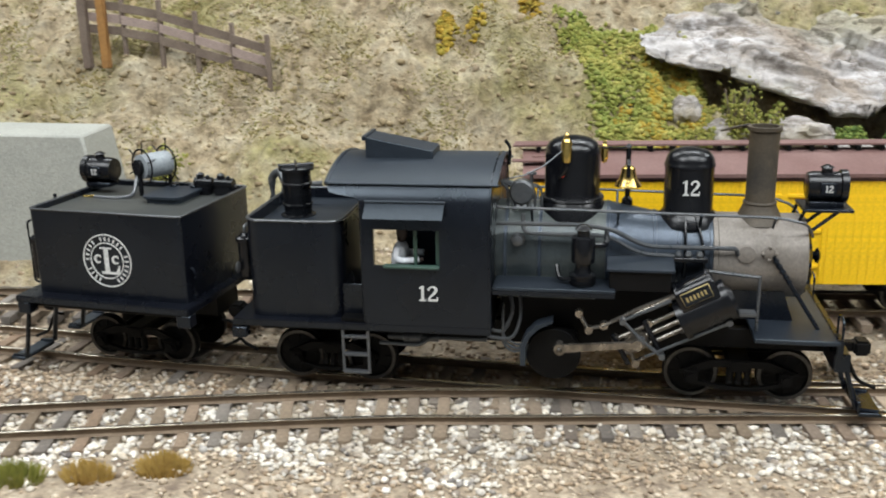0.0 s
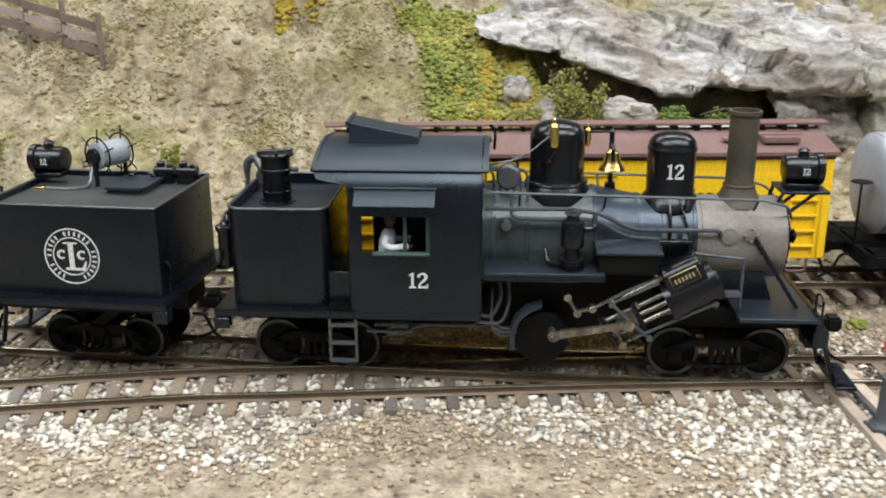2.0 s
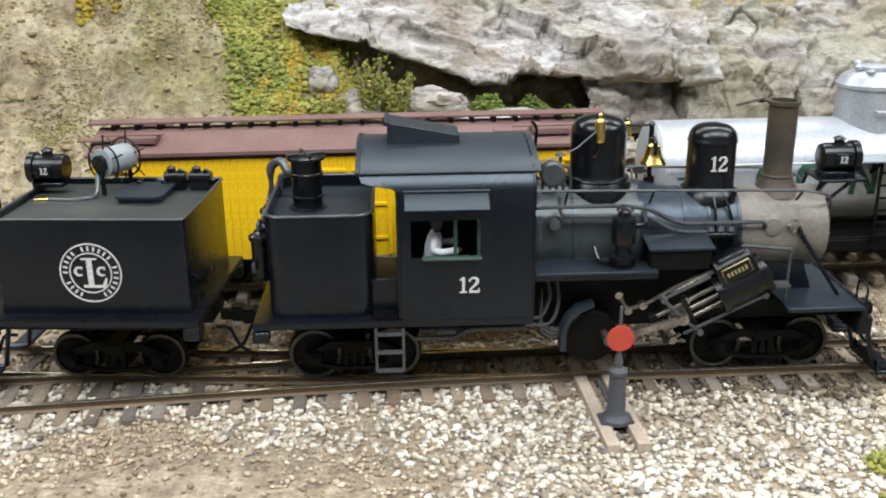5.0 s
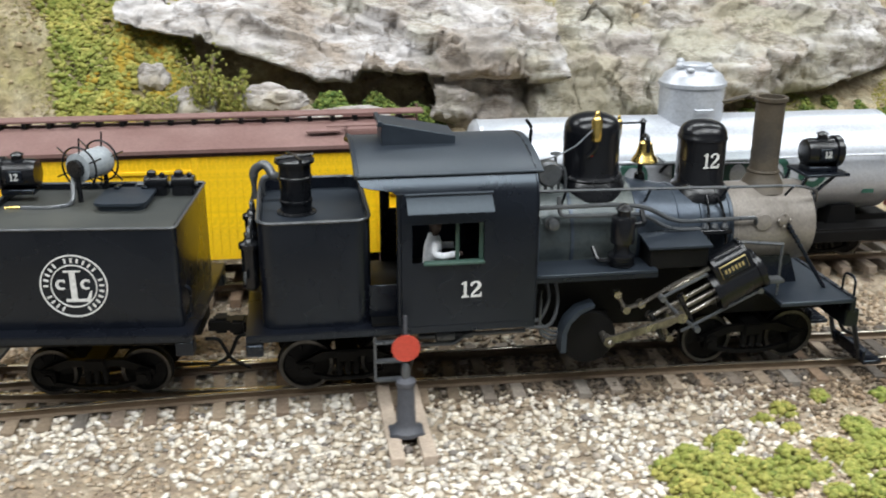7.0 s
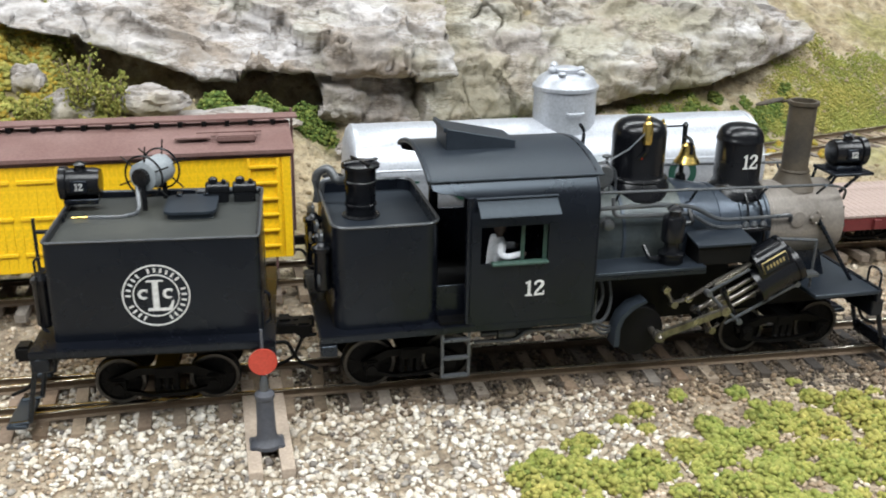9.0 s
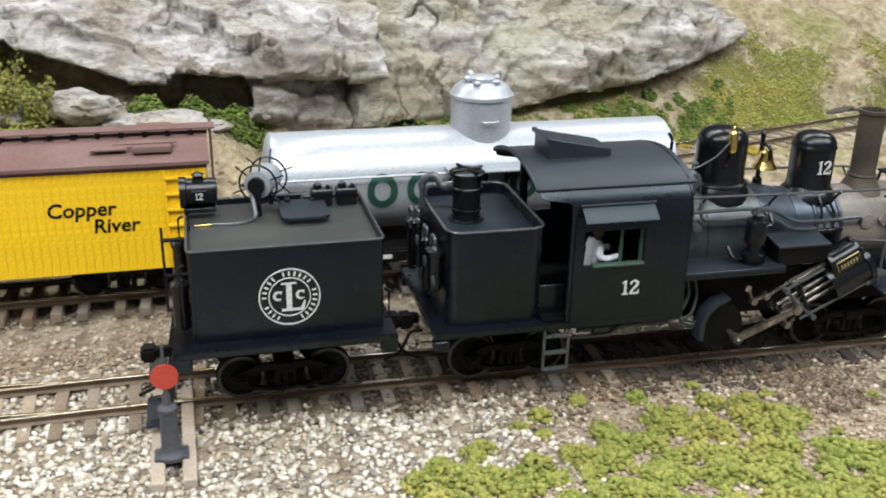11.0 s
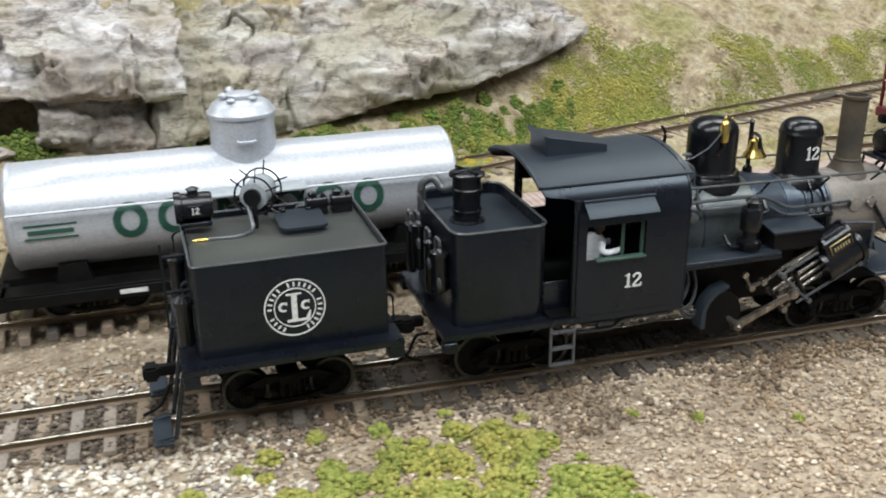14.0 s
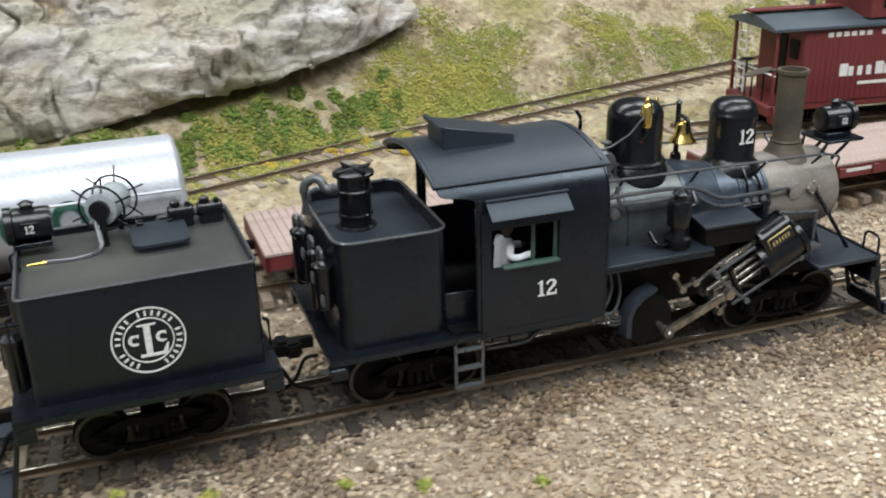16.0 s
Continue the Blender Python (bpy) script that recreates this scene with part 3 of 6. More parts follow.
# ---- bogies and cars
def wheel_pair(parent, x, z, r=.5, name="wheel", keyed=None, yo=0):
    """Two treaded wheels and their axle as one part that can roll."""
    bm = B()
    for s in (-1, 1):
        lathe(bm, [(r * .3, -.07), (r * .34, -.09), (r * .8, -.05), (r * .84, -.075), (r, -.075), (r * 1.0, .05), (r * 1.07, .06), (r * 1.07, .09), (r * .9, .09), (r * .3, .06)] if s < 0 else
              [(r * .3, -.06), (r * .9, -.09), (r * 1.07, -.09), (r * 1.07, -.06), (r, -.05), (r, .075), (r * .84, .075), (r * .8, .05), (r * .34, .09), (r * .3, .07)], (0, s * .62, 0), "Y", 28)
        for k in range(8):
            a = k * math.pi / 4
            cyl(bm, (r * .3 * math.cos(a), s * .67, r * .3 * math.sin(a)), (r * .82 * math.cos(a), s * .67, r * .82 * math.sin(a)), .03, .025, 6)
    cyl(bm, (0, -.6, 0), (0, .6, 0), .08, None, 12)
    w = part(name, bm, DARK, parent)
    w.matrix_basis = P(x, yo, z)
    for s in (-1, 1):
        part("tyre", ring(B(), (0, 0), r * 1.005, r * .88, s * .7 - .008, s * .7 + .008, 40), TYRE, w, "worn tyre rim")
    if keyed is not None:
        keyed.append((w, x, yo, z, r))
    return w


def bogie(parent, xc, z_rail, r=.5, base=1.75, keyed=None, yo=0):
    zc = z_rail + r
    for s in (-1, 1):
        wheel_pair(parent, xc + s * base / 2, zc, r, keyed=keyed, yo=yo)
    for s in (-1, 1):
        y = s * .86 + yo
        bm = B()
        prism(bm, [(xc - base * .62, zc + .12), (xc - base * .3, zc + .34), (xc + base * .3, zc + .34), (xc + base * .62, zc + .12), (xc + base * .62, zc + .02), (xc + base * .25, zc + .2), (xc - base * .25, zc + .2), (xc - base * .62, zc + .02)], y - .05, y + .05)
        prism(bm, [(xc - base * .55, zc - .12), (xc - base * .2, zc - .26), (xc + base * .2, zc - .26), (xc + base * .55, zc - .12), (xc + base * .55, zc - .05), (xc + base * .2, zc - .19), (xc - base * .2, zc - .19), (xc - base * .55, zc - .05)], y - .05, y + .05)
        part("side_frame", bm, DARK, parent)
        for k in (-1, 1):
            jb = box(B(), xc + k * base / 2 - .13, xc + k * base / 2 + .13, y - .12, y + .12, zc - .14, zc + .16, .03)
            cyl(jb, (xc + k * base / 2, y + s * .1, zc), (xc + k * base / 2, y + s * .16, zc), .09, None, 12)
            part("journal_box", jb, DARK, parent)
        sp = B()
        for k in (-.16, 0, .16):
            lathe(sp, [(.06, -.17), (.075, -.13), (.06, -.09), (.075, -.05), (.06, 0), (.075, .05), (.06, .09), (.075, .13), (.06, .18)], (xc + k, y, zc + .02), "Z", 10)
        part("spring", sp, DARK, parent)
    part("bolster", box(B(), xc - .2, xc + .2, yo - .95, yo + .95, zc + .12, zc + .36, .03), DARK, parent)


def coupler(parent, x, z, d):
    bm = B()
    box(bm, min(x, x + d * .5), max(x, x + d * .5), -.09, .09, z - .1, z + .1, .02)
    box(bm, min(x + d * .42, x + d * .72), max(x + d * .42, x + d * .72), -.2, .16, z - .15, z + .15, .05)
    part("coupler", bm, DARK, parent)
    part("air_hose", tube(B(), bent([(x, -.4, z - .1), (x + d * .25, -.4, z - .1), (x + d * .45, -.4, z - .55), (x + d * .8, -.4, z - .7)]), .035), DARK, parent)


def ladder(parent, x, y, z0, z1, w, n, mat, name="ladder"):
    bm = B()
    for s in (-1, 1):
        box(bm, x + s * w / 2 - .03, x + s * w / 2 + .03, y - .05, y, z0, z1, .008, 1)
    for k in range(n):
        z = z0 + (k + .5) * (z1 - z0) / n
        box(bm, x - w / 2, x + w / 2, y - .07, y - .02, z - .03, z + .03, .008, 1)
    return part(name, bm, mat, parent)


def gable(bm, x0, x1, hw, z_e, z_r, th=.1):
    """A low two-sided roof along x."""
    sec = [(-hw, z_e), (-hw, z_e + th), (0, z_r + th), (hw, z_e + th), (hw, z_e)]
    a = [bm.verts.new((x0, y, z)) for y, z in sec]
    b = [bm.verts.new((x1, y, z)) for y, z in sec]
    bm.faces.new(a)
    bm.faces.new(b)
    for k in range(5):
        bm.faces.new((a[k], a[(k + 1) % 5], b[(k + 1) % 5], b[k]))
    return bm


def build_reefer():
    c = thing("refrigerator_car", P(0, 5.1, 0, 0, 0, -.4), "yellow wooden model refrigerator car with a brown roof", "freight car")
    x0, x1, hw, zb, zt = -11.35, 0, 1.38, 1.0, 3.42
    part("body", box(B(), x0, x1, -hw, hw, zb, zt, .015, 1), BROWN, c, "mineral brown end walls")
    n = 62
    w = (x1 - x0 - .1) / n
    board = part("board", box(B(), -w / 2 + .0012, w / 2 - .0012, -.018, .018, zb - .02, zt - .1, .0025, 1), YELLOW, c)
    board.matrix_basis = P(x0 + .05 + w / 2, -hw - .016, 0)
    for k in range(1, n):
        share("board", board, c, P(x0 + .05 + w * (k + .5), -hw - .016, 0))
    part("fascia", box(B(), x0, x1, -hw - .05, hw + .05, zt - .1, zt, .01, 1), BROWN, c)
    part("roof", gable(B(), x0 - .06, x1 + .06, hw + .13, zt, zt + .3, .08), BROWN, c, "dusty brown sheathed roof")
    for k in range(3):
        part("roof_walk_plank", box(B(), x0 - .25, x1 + .25, -.24 + k * .165, -.09 + k * .165, zt + .47, zt + .52, .008, 1), BROWN, c)
    for k in range(22):
        x = x0 + .3 + k * (x1 - x0 - .6) / 21
        part("saddle", box(B(), x - .05, x + .05, -.26, .26, zt + .36, zt + .47), DARK, c)
    for x in (x0 + 1.0, x1 - 1.15):
        for s in (-1, 1):
            h = part("ice_hatch", box(B(), x - .42, x + .42, s * .8 - .36, s * .8 + .36, zt + .2, zt + .34, .03), BROWN, c)
            part("hatch_strap", box(B(), x - .85, x + .55, s * .8 - .05, s * .8 + .05, zt + .34, zt + .37, .008, 1), BROWN, h)
            part("lateral_walk", box(B(), x - 1.3, x - .55, s * .95 - .12, s * .95 + .12, zt + .27, zt + .31, .008, 1), BROWN, c)
    ladder(c, x1 - .62, -hw - .035, zb + .1, zt - .12, .62, 6, YELLOW)
    ladder(c, x0 + .62, -hw - .035, zb + .1, zt - .12, .62, 6, YELLOW)
    for x in (x1 - .12, x0 + .12):
        part("corner_post", box(B(), x - .09, x + .09, -hw - .06, -hw, zb - .02, zt - .1, .01, 1), YELLOW, c)
    part("door_frame", box(B(), -6.7, -6.6, -hw - .06, -hw, zb, zt - .12, .01, 1), YELLOW, c)
    part("door_frame", box(B(), -4.9, -4.8, -hw - .06, -hw, zb, zt - .12, .01, 1), YELLOW, c)
    for z in (1.4, 2.2, 3.0):
        for x in (-6.2, -5.3):
            part("hinge", box(B(), x - .38, x + .38, -hw - .07, -hw - .03, z - .04, z + .04, .008, 1), YELLOW, c)
    part("underframe", box(B(), x0 + .1, x1 - .1, -.5, .5, .72, 1.0), DARK, c)
    for s in (-1, 1):
        part("truss_rod", tube(B(), [(x0 + 1, s * .8, .95), (x0 + 3.6, s * .8, .6), (x1 - 3.6, s * .8, .6), (x1 - 1, s * .8, .95)], .03, 6), DARK, c)
    for x in (x0 + 2.0, x1 - 2.0):
        bogie(c, x, .1, .42, 1.6)
    for x, d in ((x0, -1), (x1, 1)):
        coupler(c, x, .85, d)
        st = B()
        tube(st, bent([(x - d * .9, -hw, zb), (x - d * .9, -hw, zb - .35), (x - d * .4, -hw, zb - .35), (x - d * .4, -hw, zb)], 3), .03, 6)
        part("stirrup", st, BROWN, c)
    part("brake_staff", cyl(B(), (x1 + .15, .3, 1.0), (x1 + .15, .3, zt + .6), .03, None, 8), BROWN, c)
    letters("lettering", "Copper", .46, P0(-2.75, -hw - .038, 2.48), DARK, c, .12, .008)
    letters("lettering", "River", .46, P0(-2.05, -hw - .038, 2.08), DARK, c, .12, .008)
    return c


def P0(x, y, z, rx=0, ry=0, rz=0):
    return pose(x, y, z, rx, ry, rz)


build_reefer()


def build_tank_car():
    c = thing("tank_car", P(0, 5.05, 0, 0, 0, -.9), "silver painted model tank car with a dome", "freight car")
    x0, x1, zc, r = 1.45, 11.7, 2.42, 1.22
    sh = part("tank", lathe(B(), [(.02, -.16), (.5, -.14), (.9, -.08), (1.15, -.01), (r, .08), (r, .1)] + [(r + (.012 if k % 2 else 0), .1 + (x1 - x0 - .2) * k / 8) for k in range(0, 9)] + [(r, x1 - x0 - .08), (1.15, x1 - x0 + .01), (.9, x1 - x0 + .08), (.02, x1 - x0 + .16)], (x0, 0, zc), "X", 64), SILVER, c)
    for x in (x0 + .1, x0 + 3.45, x1 - 3.45, x1 - .1):
        part("tank_band", lathe(B(), [(r + .004, -.05), (r + .012, -.045), (r + .012, .045), (r + .004, .05)], (x, 0, zc), "X", 64), SILVER, c)
    dx = 6.75
    d = part("dome", lathe(B(), [(.76, .7), (.76, 1.95), (.8, 1.97), (.8, 2.05), (.74, 2.1), (.68, 2.22), (.5, 2.33), (.02, 2.38)], (dx, 0, zc), "Z", 48), SILVER, c)
    part("manway", lathe(B(), [(.3, 2.33), (.34, 2.36), (.34, 2.44), (.28, 2.47), (.02, 2.49)], (dx, 0, zc), "Z", 24), SILVER, d)
    for k, (ax, ay, hh) in enumerate(((-.4, -.1, .26), (-.2, .35, .3), (.4, .1, .22), (.25, -.38, .2), (-.25, -.42, .18))):
        part("safety_valve", lathe(B(), [(.06, 0), (.06, hh * .5), (.1, hh * .55), (.1, hh * .8), (.05, hh)], (dx + ax, ay, zc + 2.24), "Z", 12), SILVER, d)
    part("dome_step", tube(B(), bent([(dx - .2, -.76, zc + 1.5), (dx - .2, -.86, zc + 1.5), (dx + .2, -.86, zc + 1.5), (dx + .2, -.76, zc + 1.5)], 2), .025, 6), SILVER, d)
    part("rail_bar", tube(B(), [(x0 + .05, -r - .14, zc + .45), (x1 - .05, -r - .14, zc + .45)], .03, 6), SILVER, c, "thin silver handrail")
    part("rail_bar", tube(B(), [(x0 + .05, r + .14, zc + .45), (x1 - .05, r + .14, zc + .45)], .03, 6), SILVER, c)
    for k in range(5):
        x = x0 + .5 + k * (x1 - x0 - 1) / 4
        part("rail_post", tube(B(), [(x, -r + .02, zc + .42), (x, -r - .14, zc + .45)], .03, 6), SILVER, c)
    part("platform", box(B(), dx - 1.2, dx + 1.2, -r - .5, -r + .25, zc + .5, zc + .55, .012, 1), REEL, c, "narrow pale grey platform below the dome")
    pl = B()
    for x in (dx - 1.1, dx - .35, dx + .35, dx + 1.1):
        tube(pl, [(x, -r - .45, zc + .5), (x, -r + .1, zc + .1)], .04, 6)
    part("platform_bracket", pl, DARK, c)
    ld = B()
    for s in (-.25, .25):
        box(ld, dx + s - .03, dx + s + .03, -r - .3, -r - .24, .9, zc + .5, .006, 1)
    for k in range(6):
        box(ld, dx - .25, dx + .25, -r - .3, -r - .25, 1.1 + k * .3, 1.15 + k * .3, .006, 1)
    part("ladder", ld, DARK, c)
    part("frame", box(B(), x0 - .35, x1 + .35, -.55, .55, .72, 1.12, .02), DARK, c)
    for s in (-1, 1):
        part("side_sill", box(B(), x0 - .35, x1 + .35, s * 1.36 - .08, s * 1.36 + .08, .72, 1.0, .015, 1), DARK, c)
        part("running_board", box(B(), x0 - .35, x1 + .35, s * 1.12 - .3, s * 1.12 + .3, 1.0, 1.06, .01, 1), DARK, c)
    for x in (x0 - .35, x1 + .35):
        part("end_sill", box(B(), x - .12, x + .12, -1.45, 1.45, .7, 1.06, .02), DARK, c)
    for x in (x0 + 1.2, x1 - 1.2):
        part("saddle", prism(B(), [(x - .4, 1.0), (x + .4, 1.0), (x + .3, 1.5), (x - .3, 1.5)], -1.0, 1.0), DARK, c)
        bogie(c, x + (.4 if x < 5 else -.4), .1, .42, 1.6)
    coupler(c, x0 - .4, .85, -1)
    coupler(c, x1 + .4, .85, 1)
    part("brake_staff", cyl(B(), (x0 - .45, -.6, .9), (x0 - .45, -.6, 2.6), .03, None, 8), DARK, c)
    part("brake_wheel", lathe(B(), [(.22, -.02), (.26, 0), (.22, .02), (.05, .03)], (x0 - .45, -.6, 2.6), "Z", 20), DARK, c)
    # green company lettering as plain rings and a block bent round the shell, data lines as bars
    def on_shell(u, v, up):
        an = math.pi - v / r
        return Vector((u, (r + up) * math.cos(an), zc + (r + up) * math.sin(an)))

    for x in (4.02, 4.98, 7.55, 8.5, 9.45):
        bm = B()
        n = 36
        rows = [[bm.verts.new(on_shell(x + ru * math.cos(6.2832 * k / n), .04 + rv * math.sin(6.2832 * k / n), .018)) for k in range(n)] for ru, rv in ((.37, .42), (.2, .24))]
        for k in range(n):
            bm.faces.new((rows[0][k], rows[0][(k + 1) % n], rows[1][(k + 1) % n], rows[1][k]))
        part("lettering", bm, GREENLET, c, "dark green lettering ring")
    bm = B()
    for xa, xb, xc, xd in ((5.93, 6.07, 5.93, 6.07), (6.43, 6.57, 6.43, 6.57), (5.93, 6.09, 6.41, 6.57)):
        rows = [[bm.verts.new(on_shell(p + (q - p) * g / 8, .04 + (1 - g / 4) * .42, .018)) for p, q in ((xa, xc), (xb, xd))] for g in range(9)]
        for p, q in zip(rows, rows[1:]):
            bm.faces.new((p[0], p[1], q[1], q[0]))
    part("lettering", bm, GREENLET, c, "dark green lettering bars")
    for x, z, w in ((2.35, 2.55, 1.1), (2.35, 2.4, .95), (2.35, 2.25, 1.1), (11.0, 1.9, .3)):
        yy = -math.sqrt(max(.01, (r + .015) ** 2 - (z - zc) ** 2))
        part("data_line", box(B(), x - w / 2, x + w / 2, yy - .015, yy + .03, z - (.02 if w == 1.1 else .05), z + (.02 if w == 1.1 else .05)), GREENLET, c)
    part("data_line", box(B(), 3.6, 4.2, -1.46, -1.44, .82, .92), WHITE, c, "white painted number bar")
    return c


build_tank_car()


def build_flat_car(x0):
    c = thing("flat_car", P(x0, 4.9 - (x0 - 13) * .022, 0, 0, 0, -1.2), "dark red model flat car with a bare pinkish plank deck", "freight car", "flat cars")
    L, hw = 11.6, 1.4
    for s in (-1, 1):
        part("side_sill", box(B(), 0, L, s * (hw - .07) - .07, s * (hw - .07) + .07, .7, 1.05, .015, 1), RED, c)
    for x in (.06, L - .06):
        part("end_sill", box(B(), x - .07, x + .07, -hw, hw, .68, 1.05, .015, 1), RED, c)
    part("centre_sill", box(B(), .2, L - .2, -.35, .35, .62, 1.0, .015, 1), RED, c)
    n = 58
    w = L / n
    plank = None
    for k in range(n):
        m = P((k + .5) * w, 0, 0)
        if plank is None:
            plank = part("plank", box(B(), -w / 2 + .006, w / 2 - .006, -hw - .02, hw + .02, 1.05, 1.12, .008, 1), DECKWOOD, c)
            plank.matrix_basis = m
        else:
            share("plank", plank, c, m)
    pocket = None
    for k in range(10):
        m = P(.7 + k * (L - 1.4) / 9, -hw - .05, .88)
        if pocket is None:
            pocket = part("stake_pocket", box(B(), -.1, .1, -.06, .06, -.13, .13, .015, 1), RED, c)
            pocket.matrix_basis = m
        else:
            share("stake_pocket", pocket, c, m)
    for x in (1.9, L - 1.9):
        bogie(c, x, .1, .42, 1.6)
    coupler(c, 0, .85, -1)
    coupler(c, L, .85, 1)
    part("data_line", box(B(), 3.0, 4.2, -hw - .012, -hw, .86, .95), WHITE, c)
    return c


build_flat_car(13.2)
build_flat_car(25.7)


def build_caboose():
    c = thing("caboose", P(30.6, 9.6, .36, 0, 0, -9), "dark red wooden model caboose with white side lettering", "caboose")
    L, hw, zb, zt = 9.0, 1.35, .95, 3.3
    part("body", box(B(), 1.0, L - 1.0, -hw, hw, zb, zt, .02, 1), RED, c)
    roof = part("roof", gable(B(), -.15, L + .15, hw + .15, zt, zt + .32, .08), SLATE, c, "slate blue low-pitched roof")
    part("roof_walk", box(B(), -.35, 3.0, -.22, .22, zt + .44, zt + .5, .01, 1), RED, roof)
    cu = part("cupola", box(B(), 3.2, 5.6, -hw + .1, hw - .1, zt + .2, zt + 1.2, .02, 1), RED, c)
    part("cupola_roof", gable(B(), 3.0, 5.8, hw + .08, zt + 1.2, zt + 1.42, .06), SLATE, cu)
    for x in (3.9, 4.9):
        part("window", box(B(), x - .25, x + .25, -hw + .08, -hw + .12, zt + .5, zt + 1.0), DARK, cu)
    for x in (5.0, 6.8):
        wn = part("window_frame", box(B(), x - .34, x + .34, -hw - .03, -hw, 2.3, 3.05, .01, 1), RED, c)
        part("window", box(B(), x - .26, x + .26, -hw - .04, -hw - .02, 2.37, 2.98), DARK, wn)
    board = part("board", box(B(), -.092, .092, -.014, .014, zb + .02, zt - .05, .004, 1), RED, c)
    board.matrix_basis = P(1.1, -hw - .012, 0)
    for k in range(1, 36):
        share("board", board, c, P(1.1 + k * .194, -hw - .012, 0))
    part("end_door", box(B(), .96, 1.0, -.35, .35, zb + .05, zt - .3, .01, 1), DARK, c)
    part("end_window", box(B(), .96, 1.0, -1.05, -.55, 2.3, 2.9, .01, 1), DARK, c)
    part("platform", box(B(), 0, L, -hw, hw, zb - .2, zb, .02, 1), RED, c)
    part("end_beam", box(B(), -.1, .1, -hw, hw, zb - .35, zb - .02, .02, 1), RED, c)
    for x in (.06, L - .06):
        for y in (-hw + .06, hw - .06):
            part("corner_post", box(B(), x - .05, x + .05, y - .05, y + .05, zb, zt, .012, 1), RED, c)
        for y in (-.7, 0, .7):
            part("railing_post", cyl(B(), (x, y, zb), (x, y, 1.9), .03, None, 8), DARK, c)
        part("railing_bar", cyl(B(), (x, -hw, 1.9), (x, hw, 1.9), .035, None, 8), WHITE, c)
    ld = B()
    for y in (.35, .8):
        tube(ld, bent([(-.06, y, zb + .1), (-.06, y, zt + .25), (.35, y, zt + .45)], 5), .035, 8)
    for k in range(8):
        cyl(ld, (-.06, .35, 1.2 + k * .3), (-.06, .8, 1.2 + k * .3), .025, None, 8)
    part("end_ladder", ld, WHITE, c, "whitish pipe ladder with curved tops")
    for x in (1.12, L - 1.12):
        part("grab_iron", tube(B(), bent([(x, -hw, 1.1), (x, -hw - .09, 1.2), (x, -hw - .09, 2.0), (x, -hw, 2.1)], 3), .025, 6), WHITE, c)
    part("brake_staff", cyl(B(), (-.12, .1, zb), (-.12, .1, 2.2), .03, None, 8), DARK, c)
    part("brake_wheel", lathe(B(), [(.2, -.02), (.24, 0), (.2, .02), (.05, .03)], (-.12, .1, 2.2), "Z", 20), DARK, c)
    part("step", box(B(), .1, .8, -hw - .05, -hw + .3, .35, .95, .02, 1), RED, c)
    for k, w in enumerate((.34, .2, .2, .2, .34, .2, .2, .2)):
        part("lettering_bar", box(B(), 2.3 + k * .32, 2.3 + k * .32 + w * .85, -hw - .036, -hw - .02, 1.75, 2.05 + (.1 if w > .3 else 0)), WHITE, c, "white lettering bar")
    for k in range(14):
        if k not in (6, 8):
            part("lettering_bar", box(B(), 1.75 + k * .27, 1.93 + k * .27, -hw - .036, -hw - .02, 3.02, 3.17), WHITE, c, "white lettering bar")
    part("lettering_bar", box(B(), 3.0, 4.3, -hw - .036, -hw - .02, 1.45, 1.55), WHITE, c)
    part("chimney", lathe(B(), [(.2, zt + .28), (.2, zt + .38), (.1, zt + .5), (.1, zt + 1.3), (.15, zt + 1.32), (.15, zt + 1.4)], (2.0, .1, 0), "Z", 16), PIPE, c)
    for x in (1.8, L - 1.8):
        bogie(c, x, .1, .42, 1.6)
    coupler(c, -.05, .8, -1)
    return c


build_caboose()


# ---- switch stand
def build_switch_stand():
    c = thing("switch_stand", P(-1.08, -2.15, -.265), "dark grey model switch stand with a red target disc", "switch stand")
    part("base", lathe(B(), [(.27, 0), (.27, .07), (.2, .12), (.17, .2), (.145, .9), (.17, .93), (.17, 1.0), (.1, 1.05), (.02, 1.07)], (0, 0, 0), "Z", 20), LANTERN, c)
    part("foot", box(B(), -.3, .3, -.2, .2, 0, .06, .02), LANTERN, c)
    part("mast", cyl(B(), (0, 0, 1.0), (0, 0, 2.2), .035, .028, 10), LANTERN, c)
    part("collar", lathe(B(), [(.07, 1.05), (.08, 1.2), (.05, 1.32), (.04, 1.34)], (0, 0, 0), "Z", 14), PIPE, c)
    part("target", cyl(B(), (0, -.06, 1.62), (0, -.03, 1.62), .24, None, 36), SIGNALRED, c, "flat round red target")
    part("throw_rod", tube(B(), [(0, 0, .06), (.05, 1.5, .02)], .04, 6), LANTERN, c)
    return c


build_switch_stand()


